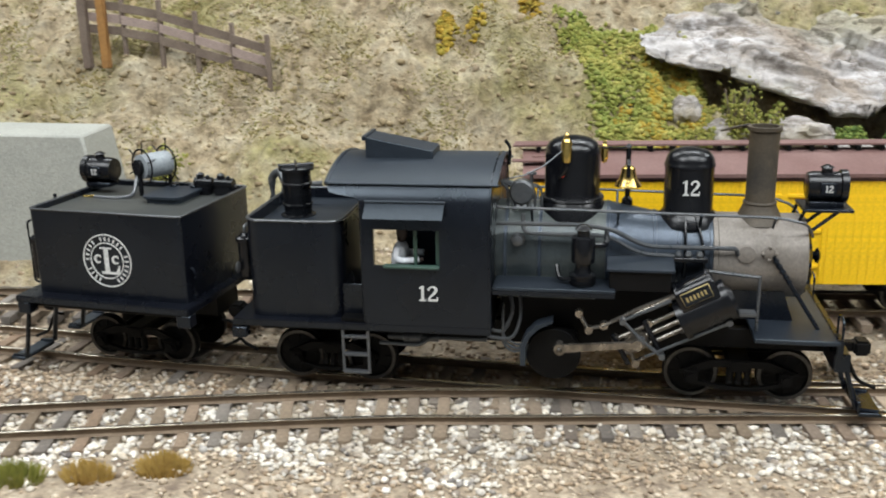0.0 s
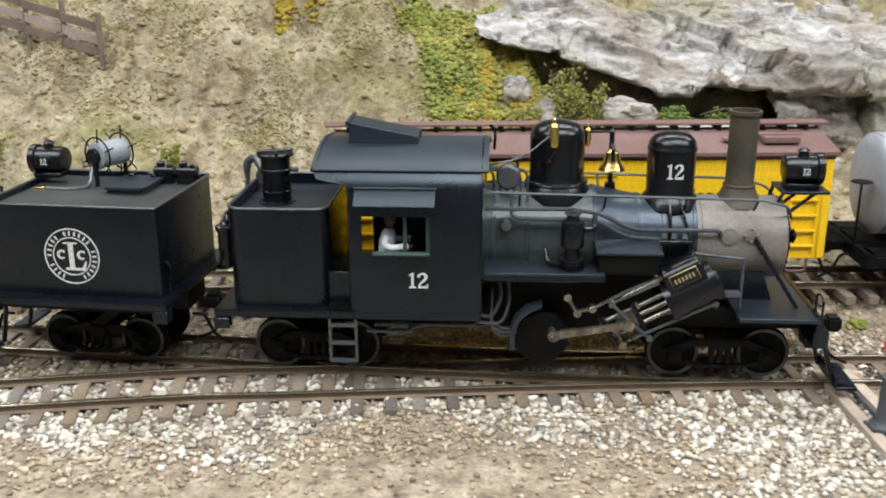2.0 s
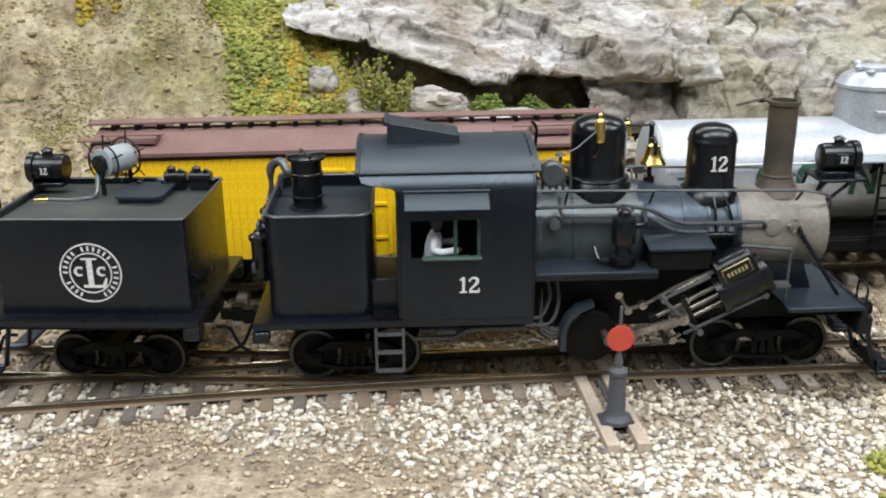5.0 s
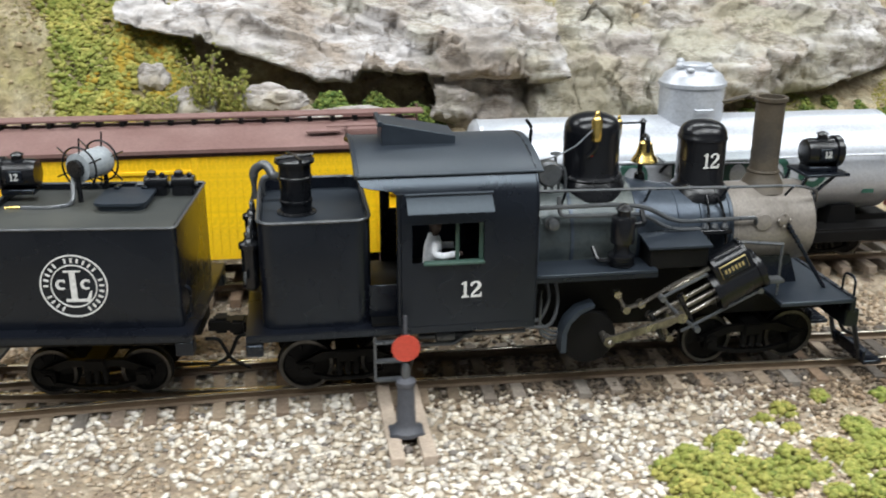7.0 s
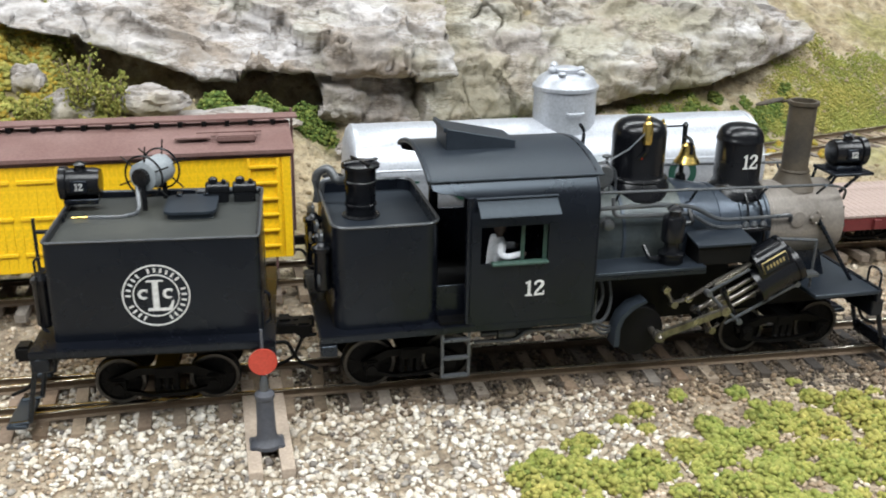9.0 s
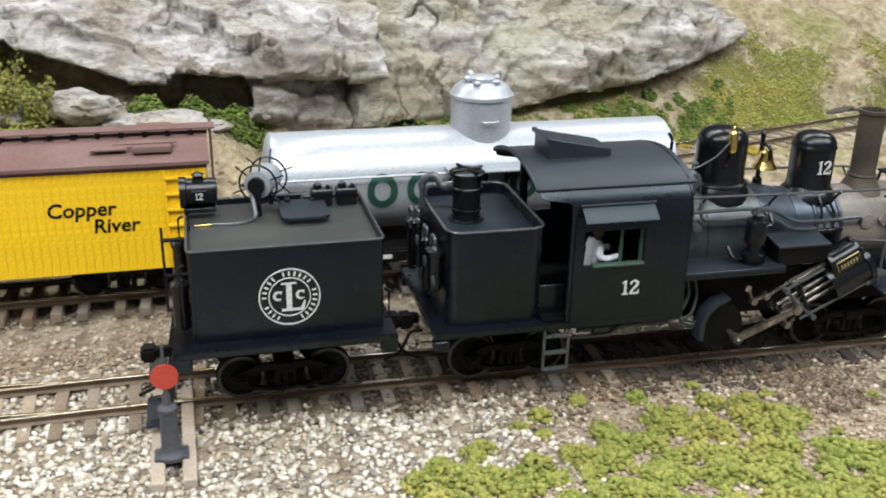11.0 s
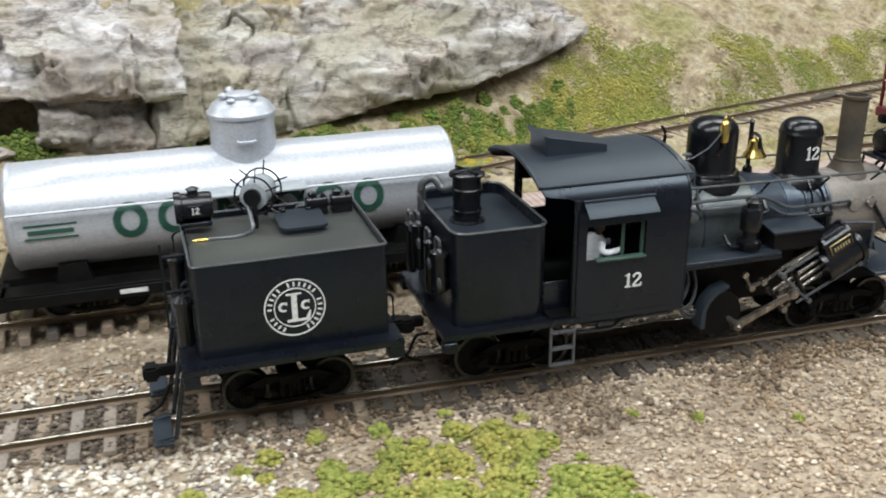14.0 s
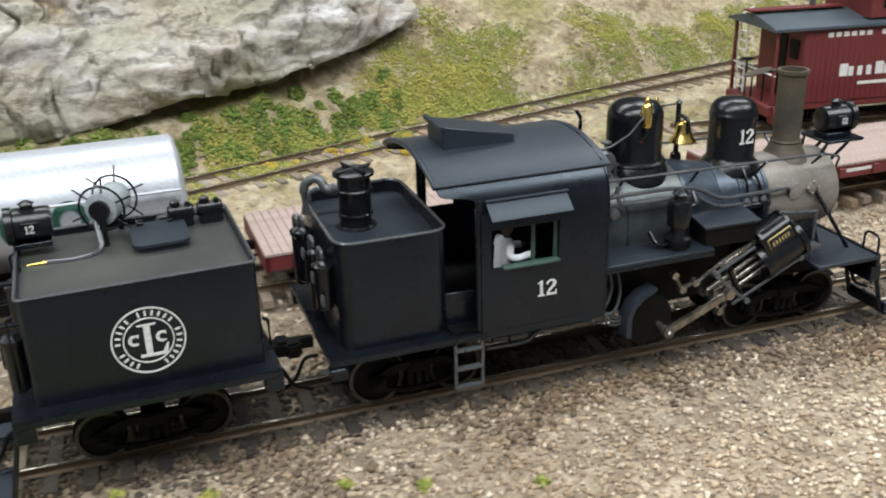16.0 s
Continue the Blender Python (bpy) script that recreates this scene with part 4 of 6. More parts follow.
# ---- rocks
def ledge(name, xa, xb, prof, label, seed, nx, nv, amp, stone):
    """A rock mass: cross-sections from prof(x) (a list of y, z) swept along x, broken into strata."""
    xs = np.linspace(xa, xb, nx)
    X, Y, Z = np.zeros((nx, nv)), np.zeros((nx, nv)), np.zeros((nx, nv))
    for i, x in enumerate(xs):
        p = np.array(prof(x), float)
        s = np.r_[0, np.cumsum(np.hypot(*np.diff(p, axis=0).T))]
        q = np.linspace(0, s[-1], nv)
        X[i], Y[i], Z[i] = x, np.interp(q, s, p[:, 0]), np.interp(q, s, p[:, 1])
    u = np.arange(nv)[None] / nv * 9 + 0 * X
    n1 = fbm(X * .35, u * .6, seed, 4)
    n2 = np.abs(fbm(X * .8 + 5, u * 1.7, seed + 20, 5))
    n3 = fbm(X * 2.5, u * 3.5, seed + 40, 4)
    w = (Z * 1.15 + Y * .12 + .5 * n1 + .10 * X) * 1.5
    fr = w - np.floor(w)
    shelf = np.clip(fr / .75, 0, 1) - np.clip((fr - .75) / .25, 0, 1)
    cw = X * .45 + 1.3 * fbm(X * .5, u * .8, seed + 80, 3)
    cleft = np.exp(-((cw - np.round(cw)) / .05) ** 2) * np.clip(fbm(X * .6, u * .9, seed + 90, 2) * 3, 0, 1)
    d = amp * (n1 * 1.0 - n2 * .6 + n3 * .3) + .24 * shelf * (.6 + n1) - .5 * cleft
    Y -= d * .8
    Z += d * .35
    # broken faces: each block of stone stands and leans a little differently
    rs = np.random.RandomState(seed + 70)
    sv = np.linspace(0, 1, nv)[None] * 14 + 0 * X
    wx, ws = X + 1.1 * fbm(X * .8, sv * .8, seed + 71, 3), sv + .8 * fbm(X * .9, sv * .9, seed + 72, 3)
    for count, lift, lean, sx in ((60, .26, .16, .55), (420, .1, .12, .6)):
        px, ps = rs.uniform(xa - 1, xb + 1, count), rs.uniform(-1, 15, count)
        hh, gx, gs = rs.normal(size=count) * lift, rs.normal(size=count) * lean, rs.normal(size=count) * lean
        best, which = np.full(X.shape, 1e9), np.zeros(X.shape, int)
        for k in range(count):
            q = ((wx - px[k]) * sx) ** 2 + (ws - ps[k]) ** 2
            m = q < best
            best[m], which[m] = q[m], k
        f = np.clip(hh[which] + gx[which] * (wx - px[which]) + gs[which] * (ws - ps[which]), -.5, .5)
        Y -= f * .7
        Z += f * .5
    X += .5 * fbm(u * 1.3, X * .7, seed + 60, 5)
    ob = grid_mesh(name, X, Y, Z, stone)
    return tagged(ob, label, "rock")


def upper_prof(x):
    zb = np.interp(x, [-7.6, -7, -4.2, -3.2, -1.9, 1.9, 3.5, 6], [5.25, 5.0, 4.35, 3.9, 3.4, 3.25, 3.2, 3.2])
    k = np.interp(x, [-7.6, -6.5, -3.5, 0, 6], [.15, .45, .8, 1, 1])
    return [(16.5, zb + .3), (13.2, zb + .1), (12.5, zb + .12), (12.4, zb + .28 * k), (12.8, zb + .75 * k), (14.6, zb + 1.6 * k), (17, zb + 2.4 * k + .2), (20, zb + 3.0 * k + 1.0), (25, zb + 5.5)]


def lower_prof(x):
    zb = np.interp(x, [1.6, 3, 5, 9, 12, 16, 19, 22], [2.0, 1.75, 1.6, 1.75, 2.0, 2.4, 2.9, 3.6])
    yo = np.interp(x, [1.6, 6, 12, 16, 20.5, 22], [12.5, 12.7, 13.8, 14.6, 16.4, 17.2])
    k = np.interp(x, [1.6, 2.4, 16, 19, 21, 22], [.75, 1, 1, .8, .5, .3])
    return [(yo + 4, zb + .3), (yo + .8, zb + .1), (yo + .1, zb + .05), (yo, zb + .3), (yo + .25, zb + 1.1 * k), (yo + 1.0, zb + 1.9 * k), (yo + 2.4, zb + 2.5 * k), (yo + 4.5, zb + 3.3 * k), (yo + 8, zb + 4.6 * k + .8), (yo + 13, zb + 7)]


ledge("rock_ledge", -7.6, 6, upper_prof, "pale grey layered model rock ledge with a dark overhang", 11, 330, 190, .6, ROCK)
ledge("rock_ledge", 1.6, 22, lower_prof, "large weathered grey model rock outcrop over a mossy foot", 31, 460, 220, .65, ROCK_MOSSY)


def boulder(x, y, z, rx, ry, rz, seed):
    bm = B()
    bmesh.ops.create_icosphere(bm, subdivisions=4, radius=1)
    for v in bm.verts:
        n = noise.fractal(v.co * 1.4 + Vector((seed, 0, 0)), 1, 2, 5)
        v.co = Vector((v.co.x * rx, v.co.y * ry, v.co.z * rz)) * (1 + .35 * n)
    ob = part("boulder", bm, ROCK)
    ob.matrix_basis = P(x, y, z)
    return tagged(ob, "small grey model boulder bedded in the grassy bank", "rock", "boulders on the bank")


boulder(-5.6, 11.3, 2.9, .8, .6, .5, 1)
boulder(-3.4, 11.5, 3.0, 1.0, .6, .45, 4)
boulder(-6.6, 11.6, 3.7, .5, .4, .45, 12)
boulder(-1.2, 11.7, 2.3, 1.9, .8, .4, 7)
boulder(2.6, 11.2, 1.5, .7, .5, .3, 9)


# ---- fence, posts and slab on the hill
def build_fence():
    c = thing("fence", Matrix.Identity(4), "weathered grey-brown plank fence stepping down the slope", "fence")
    posts = [(-25.4, 13.6, 5.9), (-23.9, 13.3, 5.75), (-22.6, 13.0, 5.5), (-21.4, 12.75, 5.15), (-20.2, 12.5, 4.8), (-19.05, 12.2, 4.45)]
    for x, y, z in posts:
        part("post", box(B(), x - .07, x + .07, y - .1, y + .04, z - .6, z + 1.6, .02, 1), FENCEWOOD, c)
    for a, b in zip(posts, posts[1:]):
        for h, wood in ((.25, FENCEWOOD), (.62, DECKWOOD), (1.0, FENCEWOOD)):
            part("rail_plank", prism(B(), [(a[0], a[2] + h), (b[0], b[2] + h), (b[0], b[2] + h + .26), (a[0], a[2] + h + .26)], (a[1] + b[1]) / 2 - .03, (a[1] + b[1]) / 2 + .03), wood, c)


build_fence()
for px, mt, lb in ((-24.6, ORANGEWOOD, "orange-stained timber post on the hillside"), (-25.2, FENCEWOOD, "grey timber post on the hillside")):
    tagged(part("timber_post", box(B(), px - .13, px + .13, 13.2, 13.46, 5.0, 7.6, .03), mt), lb, "post", "posts on the hill")
tagged(part("retaining_slab", prism(B(), [(-31, .1), (-22.3, .1), (-22.9, 3.85), (-31, 4.05)], 7.2, 9.2, .06), CONCRETE), "grey-green concrete retaining slab against the hill", "slab")


# ---- loose stones, earth and plants
def spread(n, x0, x1, y0, y1, seed, keep=None):
    rs = np.random.RandomState(seed)
    x, y = rs.uniform(x0, x1, n), rs.uniform(y0, y1, n)
    if keep is not None:
        m = rs.rand(n) < keep(x, y)
        x, y = x[m], y[m]
    return x, y, rs


def near_track(x, y):
    return np.interp(x, [p[0] for p in MAIN], [p[1] for p in MAIN]) - y


def ballast_keep(x, y):
    d = near_track(x, y)
    sand = 1 / (1 + np.exp((d - 2.5 + 2.6 * fbm(x * .35, y * .35, 71, 3)) * 3))
    left = np.clip((-x - 2) / 6, 0, 1)
    return np.clip(1 - left * (1 - sand) * .92, .07, 1) * np.clip(1.25 - .45 * np.clip((x - 7) / 6, 0, 1), 0, 1)


x, y, rs = spread(62000, -27, 30, -7, 2.8, 5, ballast_keep)
pale = x + 1.5 * fbm(x * .5, y * .5, 77, 3) * 3 + (y + 2) * -.5 < 4.5 + 1.2 * rs.normal(size=len(x))
pale &= (near_track(x, y) + 2.6 * fbm(x * .4, y * .5, 91, 3) < 1.65 + .35 * rs.normal(size=len(x))) | (x > -4.5 + .8 * rs.normal(size=len(x)))
pos, sz = np.stack([x, y, ground_z(x, y) + .012], -1), .03 + .05 * rs.rand(len(x)) ** 2
# dark mask along the track: oil stain and the train's shadow as colour
stain_shade = (np.abs(near_track(x, y)) < 1.2 + .25 * rs.normal(size=len(x)) + 1.2 * fbm(x * .6, y * .6, 93, 3)) & (x > -.5 + 1.2 * rs.normal(size=len(x)))
scatter("stained_ballast", pos[stain_shade], sz[stain_shade] * .85, DARKGRAVEL, "ballast between the rails, coloured dark for oil and train shadow", "gravel", 9)
pale &= ~((near_track(x, y) < np.where(x < -6, -1.0, -1.5)) & (rs.rand(len(x)) < .8))
brown = ~pale & ~stain_shade
pale &= ~stain_shade
scatter("ballast", pos[pale], sz[pale] * 1.12, BALLAST, "loose pale grey and white ballast stones round the track", "gravel", 5)
scatter("gravel", pos[brown], sz[brown] * .85, BROWNGRAVEL, "finer brown gravel and dirt beside the track", "gravel", 8)
# oily grime and painted train shadow between rails; brown dirt band along the ties
x, y, rs = spread(16000, -1, 30, -3.4, 1.3, 15)
d = near_track(x, y)
grime = (np.abs(d) < 1.12) & (x > .6 + .8 * rs.normal(size=len(x)))
dirt = (d > 1.0) & (d < 1.75 + .4 * rs.normal(size=len(x)) + 2.2 * fbm(x * .5, y * .5, 95, 3)) & (x > 1.5 + .9 * rs.normal(size=len(x)))
pos, sz = np.stack([x, y, ground_z(x, y) + .045], -1), .035 + .045 * rs.rand(len(x)) ** 2
scatter("track_grime", pos[grime], sz[grime], DARKGRAVEL, "oily grime and fine ballast between the rails, darkened for train shadow", "gravel", 19)
scatter("track_dirt", pos[dirt], sz[dirt], DIRT, "brown dirt spread along the ends of the ties", "dirt", 20)
x, y, rs = spread(9000, -26, 36, 2.8, 8.2, 6)
scatter("gravel", np.stack([x, y, ground_z(x, y) + .01], -1), .03 + .05 * rs.rand(len(x)) ** 2, BROWNGRAVEL, "loose gravel between the rear tracks", "gravel", 6)
x, y, rs = spread(26000, -32, 46, 7.5, 20, 7, lambda x, y: np.clip((12 - x) / 18, .25, 1))
scatter("earth_clods", np.stack([x, y, ground_z(x, y)], -1), .028 + .11 * rs.rand(len(x)) ** 4, CLODS, "crumbled tan earth clods on the hillside", "earth", 7, .7, .4)


def clump(n, centres, seed, size=(.05, .10), squash=.6):
    """Points of foam crumbs heaped round clump centres (x, y, radius)."""
    rs = np.random.RandomState(seed)
    c = np.array(centres, float)
    w = c[:, 2] ** 2
    k = rs.choice(len(c), n, p=w / w.sum())
    d = rs.normal(size=(n, 3))
    d /= np.linalg.norm(d, axis=1)[:, None]
    rr = rs.rand(n) ** .45
    x, y = c[k, 0] + d[:, 0] * c[k, 2] * rr, c[k, 1] + d[:, 1] * c[k, 2] * rr
    z = ground_z(x, y) + np.abs(d[:, 2]) * c[k, 2] * rr * squash
    return np.stack([x, y, z], -1), size[0] + (size[1] - size[0]) * rs.rand(n)


rs = np.random.RandomState(21)
front = []
for _ in range(420):
    x, y = rs.uniform(2.4, 13.5), rs.uniform(-7, -1.9)
    edge = -2.9 + .5 * math.sin(x * .9) if x > 4.5 else -2.9 - (4.5 - x) * .9
    if y < edge + .3 * rs.normal() and y > -7 and vnoise(np.array([x * .8]), np.array([y * .8]), 44)[0] > -.22 and x < 11.8 + (y + 5) * -.3:
        front.append((x, y, rs.uniform(.12, .36)))
for q in ((5.95, -2.2, .25), (6.9, -1.8, .2), (8.1, -2.0, .22), (10.9, -2.4, .15), (9.5, -1.75, .12), (5.4, -2.5, .18), (13.0, -3.0, .12), (14.2, -3.5, .14), (.6, 2.9, .22), (16.0, -4.2, .12)):
    front.append(q)
p, s = clump(26000, front, 22, (.03, .075), .75)
scatter("ground_cover", p, s, FOAM, "low yellow-green foam plants on the gravel", "plants", 22, .9, .35)

bank = []
for _ in range(700):
    x, y = rs.uniform(-10.5, -4.2), rs.uniform(9.0, 15.5)
    if abs(x + 7.2 - (y - 12) * -.25) < 1.5 + .8 * rs.rand():
        bank.append((x, y, rs.uniform(.2, .5)))
p, s = clump(16000, bank, 23, (.03, .10), .5)
scatter("bank_grass", p, s, FOAM, "yellow-green grassy foam on the bank", "plants", 23, .8, .35)
p, s = clump(2600, [(-6.9 + rs.normal() * .7, 12.4 + rs.normal() * .8, .3) for _ in range(40)] + [(-14 + 3 * rs.rand(), 14 + 2 * rs.rand(), .4) for _ in range(8)] + [(15 + rs.rand() * 6, 12.2 + rs.rand() * 2, .2) for _ in range(14)], 24, (.05, .12))
scatter("ochre_grass", p, s, FOAM_OCHRE, "ochre-yellow foam grass patches", "plants", 24)
dark = [(x, 12.35 + .2 * rs.normal(), rs.uniform(.5, .8)) for x in np.linspace(-1.6, 1.5, 12)]
dark += [(x, np.interp(x, [6, 12, 16, 21], [12.6, 13.5, 14.2, 15.8]) + .4 * rs.normal(), rs.uniform(.18, .34)) for x in np.linspace(5.5, 20.5, 90)]
dark += [(-27 + rs.rand() * 3, 9.6 + rs.rand(), .55) for _ in range(8)]
p, s = clump(24000, dark, 25, (.025, .075), .8)
scatter("undergrowth", p, s, FOAM_DARK, "dark green leafy undergrowth at the foot of the rocks", "plants", 25)
foot = [(x, np.interp(x, [6, 12, 16, 21, 26], [12.0, 12.9, 13.7, 15.4, 17.0]) + .4 * rs.normal(), rs.uniform(.25, .55)) for x in rs.uniform(6, 25, 90)]
p, s = clump(17000, foot, 28, (.022, .065), .4)
scatter("foot_grass", p, s, FOAM, "yellow-green grass creeping along the foot of the rock", "plants", 28)
p, s = clump(34000, [(x, np.interp(x, [8, 14, 20, 30, 44], [11.0, 12.9, 15.8, 18.5, 21.0]) + .9 * rs.normal(), rs.uniform(.4, 1.5)) for x in rs.uniform(8, 44, 80)], 26, (.018, .05), .08)
scatter("slope_grass", p, s, FOAM, "short yellow-green grass on the slope", "plants", 26)

p, s = clump(16000, [(rs.uniform(-30, -8), rs.uniform(9, 18), rs.uniform(.4, 1.3)) for _ in range(90)], 27, (.018, .05), .06)
scatter("dry_grass", p, s, DRYGRASS, "thin dry yellow grass on the hillside", "plants", 27)


def bush(x, y, h, w, seed, mat=FOAM, label="yellow-green leafy model bush on the bank"):
    c = thing("bush", P(x, y, float(ground_z(np.array([x]), np.array([y]))[0]) - .05), label, "bush", "bushes")
    rs = random.Random(seed)
    st, cr = B(), []
    for k in range(9):
        a, l = rs.uniform(0, 6.28), h * rs.uniform(.6, 1)
        tip = (w * .7 * math.cos(a) * rs.uniform(.4, 1), w * .5 * math.sin(a), l)
        tube(st, [(0, 0, 0), (tip[0] * .4, tip[1] * .4, l * .5), tip], .025, 5)
        cr.append(tip)
    part("stem", st, FENCEWOOD, c)
    lf = B()
    for k in range(520):
        t = rs.choice(cr)
        f = rs.uniform(.25, 1.08)
        q = Vector((t[0] * f + rs.gauss(0, w * .17), t[1] * f + rs.gauss(0, w * .17), t[2] * f + rs.gauss(0, h * .09)))
        if q.z < .03:
            continue
        m = Matrix.Translation(q) @ Euler((rs.uniform(0, 6), rs.uniform(0, 6), rs.uniform(0, 6))).to_matrix().to_4x4() @ Matrix.Diagonal((1, .7, .3, 1))
        bmesh.ops.create_icosphere(lf, subdivisions=1, radius=rs.uniform(.04, .085), matrix=m)
    part("crown", lf, mat, c, smooth=False)
    return c


bush(-5.2, 11.15, 1.9, .9, 1)
bush(-4.4, 11.0, 1.3, .7, 2)
bush(-6.3, 10.6, .9, .6, 3)
bush(-16.5, 9.4, .8, .35, 4)
bush(-21.6, 9.2, 1.1, .7, 5)


def tuft(x, y, w, mat, label, seed):
    rs = random.Random(seed)
    bm = B()
    for k in range(260):
        a, r = rs.uniform(0, 6.28), w * math.sqrt(rs.random())
        bx, by = r * math.cos(a), r * .55 * math.sin(a)
        hgt = .42 * (1 - (r / w) ** 2 * .6) * rs.uniform(.7, 1.1)
        cyl(bm, (bx, by, 0), (bx * 1.25, by * 1.25, hgt), .022, .006, 4)
    ob = part("grass_tuft", bm, mat, smooth=False)
    ob.matrix_basis = P(x, y, -.52)
    return tagged(ob, label, "grass tuft", "static grass tufts")


tuft(-20.3, -2.75, .55, OLIVE, "olive green static grass tuft on sand", 1)
tuft(-19.0, -2.65, .42, STRAW, "straw-yellow static grass tuft on sand", 2)
tuft(-17.75, -2.35, .48, STRAW, "straw-yellow static grass tuft on sand", 3)


# ---- the locomotive
ROLLING = []


def rounded_box(bm, x0, x1, hw, z0, z1, r, seg=5):
    """A tank: upright box with rounded vertical corners."""
    out = []
    for cx, cy, a0 in ((x1 - r, hw - r, 0), (x0 + r, hw - r, 90), (x0 + r, -hw + r, 180), (x1 - r, -hw + r, 270)):
        for k in range(seg + 1):
            a = math.radians(a0 + 90 * k / seg)
            out.append((cx + r * math.cos(a), cy + r * math.sin(a)))
    lo = [bm.verts.new((x, y, z0)) for x, y in out]
    hi = [bm.verts.new((x, y, z1)) for x, y in out]
    n = len(out)
    for k in range(n):
        bm.faces.new((lo[k], lo[(k + 1) % n], hi[(k + 1) % n], hi[k]))
    bm.faces.new(lo)
    bm.faces.new(hi)
    return bm


def rim(bm, x0, x1, hw, z0, z1, r, t=.05, seg=5):
    """A raised rim round a tank top, and its rounded bead."""
    rings = []
    for d, z in ((0, z0), (0, z1), (t, z1), (t, z0)):
        pts = []
        for cx, cy, a0 in ((x1 - r, hw - r, 0), (x0 + r, hw - r, 90), (x0 + r, -hw + r, 180), (x1 - r, -hw + r, 270)):
            for k in range(seg + 1):
                a = math.radians(a0 + 90 * k / seg)
                pts.append(bm.verts.new((cx + (r - d) * math.cos(a), cy + (r - d) * math.sin(a), z)))
        rings.append(pts)
    n = len(rings[0])
    for a, b in zip(rings, rings[1:] + rings[:1]):
        for k in range(n):
            bm.faces.new((a[k], a[(k + 1) % n], b[(k + 1) % n], b[k]))
    return bm


def bead(x0, x1, hw, z, r, thick=.03, seg=5):
    pts = []
    for cx, cy, a0 in ((x1 - r, hw - r, 0), (x0 + r, hw - r, 90), (x0 + r, -hw + r, 180), (x1 - r, -hw + r, 270)):
        for k in range(seg + 1):
            a = math.radians(a0 + 90 * k / seg)
            pts.append((cx + r * math.cos(a), cy + r * math.sin(a), z))
    return tube(B(), pts + pts[:1], thick, 6)


def arch(bm, sec, x0, x1, t=.05):
    """A bent sheet: section of (y, z), mirrored, with thickness, along x."""
    full = sec + [(-y, z) for y, z in reversed(sec[:-1])]
    inner = [(y * .97, z - t) for y, z in full]
    vs = [[bm.verts.new((x, y, z)) for y, z in s] for x in (x0, x1) for s in (full, inner)]
    n = len(full)
    for k in range(n - 1):
        for a, b in ((0, 2), (1, 3), (0, 1), (2, 3)):
            bm.faces.new((vs[a][k], vs[a][k + 1], vs[b][k + 1], vs[b][k]))
    for k in (0, n - 1):
        bm.faces.new((vs[0][k], vs[1][k], vs[3][k], vs[2][k]))
    return bm


def wall_with_window(bm, x0, x1, z0, z1, wx0, wx1, wz0, wz1, y, t=.05):
    for a in ((x0, wx0, z0, z1), (wx1, x1, z0, z1), (wx0, wx1, z0, wz0), (wx0, wx1, wz1, z1)):
        box(bm, a[0], a[1], y - t / 2, y + t / 2, a[2], a[3])
    bmesh.ops.remove_doubles(bm, verts=bm.verts, dist=.0005)
    return bm


def lamp(c, x, y, z, face, label):
    """A round headlamp on its bracket: barrel along x, visor rim, number boards."""
    h = part("headlamp", lathe(B(), [(.2, -.36), (.25, -.34), (.27, -.25), (.27, .22), (.31, .24), (.31, .36), (.24, .36), (.2, .3), (.02, .29)] if face > 0 else
                               [(.02, -.29), (.2, -.3), (.24, -.36), (.31, -.36), (.31, -.24), (.27, -.22), (.27, .25), (.25, .34), (.02, .36)], (x, y, z), "X", 28), GLOSS, c, label)
    part("number_board", box(B(), x - .14, x + .14, y - .30, y - .25, z - .11, z + .11, .01, 1), BLACK, h)
    numerals(.13, P0(x, y - .305, z), WHITE, h)
    part("vent_cap", lathe(B(), [(.1, .25), (.1, .34), (.13, .35), (.04, .4)], (x, y, z), "Z", 14), GLOSS, h)
    part("lens", lathe(B(), [(.23, 0), (.2, .03), (.02, .05)] if face > 0 else [(.02, -.05), (.2, -.03), (.23, 0)], (x + face * .3, y, z), "X", 20), SILVER, h)
    part("bracket", box(B(), x - .3, x + .3, y - .22, y + .22, z - .36, z - .26, .015, 1), BLACK, c)


def numerals(h, m, material, parent, wide=1.0):
    """The painted number 12 in block serif figures, upright in the xz plane, facing -y, centred."""
    bm, y0, y1 = B(), -.006, .006

    def slab(pts):
        prism(bm, [((x + ox) * h * wide, z * h) for x, z in pts], y0, y1)

    ox = -.3
    slab([(-.075, -.38), (.075, -.38), (.075, .5), (-.02, .5), (-.075, .45)])
    slab([(-.2, -.5), (.2, -.5), (.2, -.42), (.075, -.375), (-.075, -.375), (-.2, -.42)])
    slab([(-.2, .3), (-.075, .34), (-.075, .45), (-.2, .38)])
    ox = .28
    line = [(-.2, .2, .03), (-.25, .26, .07), (-.2, .36, .06), (-.07, .455, .045), (.08, .44, .065), (.17, .34, .085), (.18, .22, .09), (.1, .06, .08), (-.05, -.1, .06), (-.18, -.26, .05), (-.25, -.4, .045)]
    lr = []
    for i, (x, z, w) in enumerate(line):
        a, b = line[max(i - 1, 0)], line[min(i + 1, len(line) - 1)]
        dx, dz = b[0] - a[0], b[1] - a[1]
        k = w / math.hypot(dx, dz)
        lr.append(((x - dz * k, z + dx * k), (x + dz * k, z - dx * k)))
    for (a, b), (d, e) in zip(lr, lr[1:]):
        slab([a, b, e, d])
    slab([(-.29, -.5), (.28, -.5), (.28, -.36), (-.24, -.36)])
    slab([(.2, -.36), (.28, -.36), (.29, -.2), (.23, -.2)])
    bmesh.ops.transform(bm, matrix=m, verts=bm.verts)
    return part("number", bm, material, parent, smooth=False)


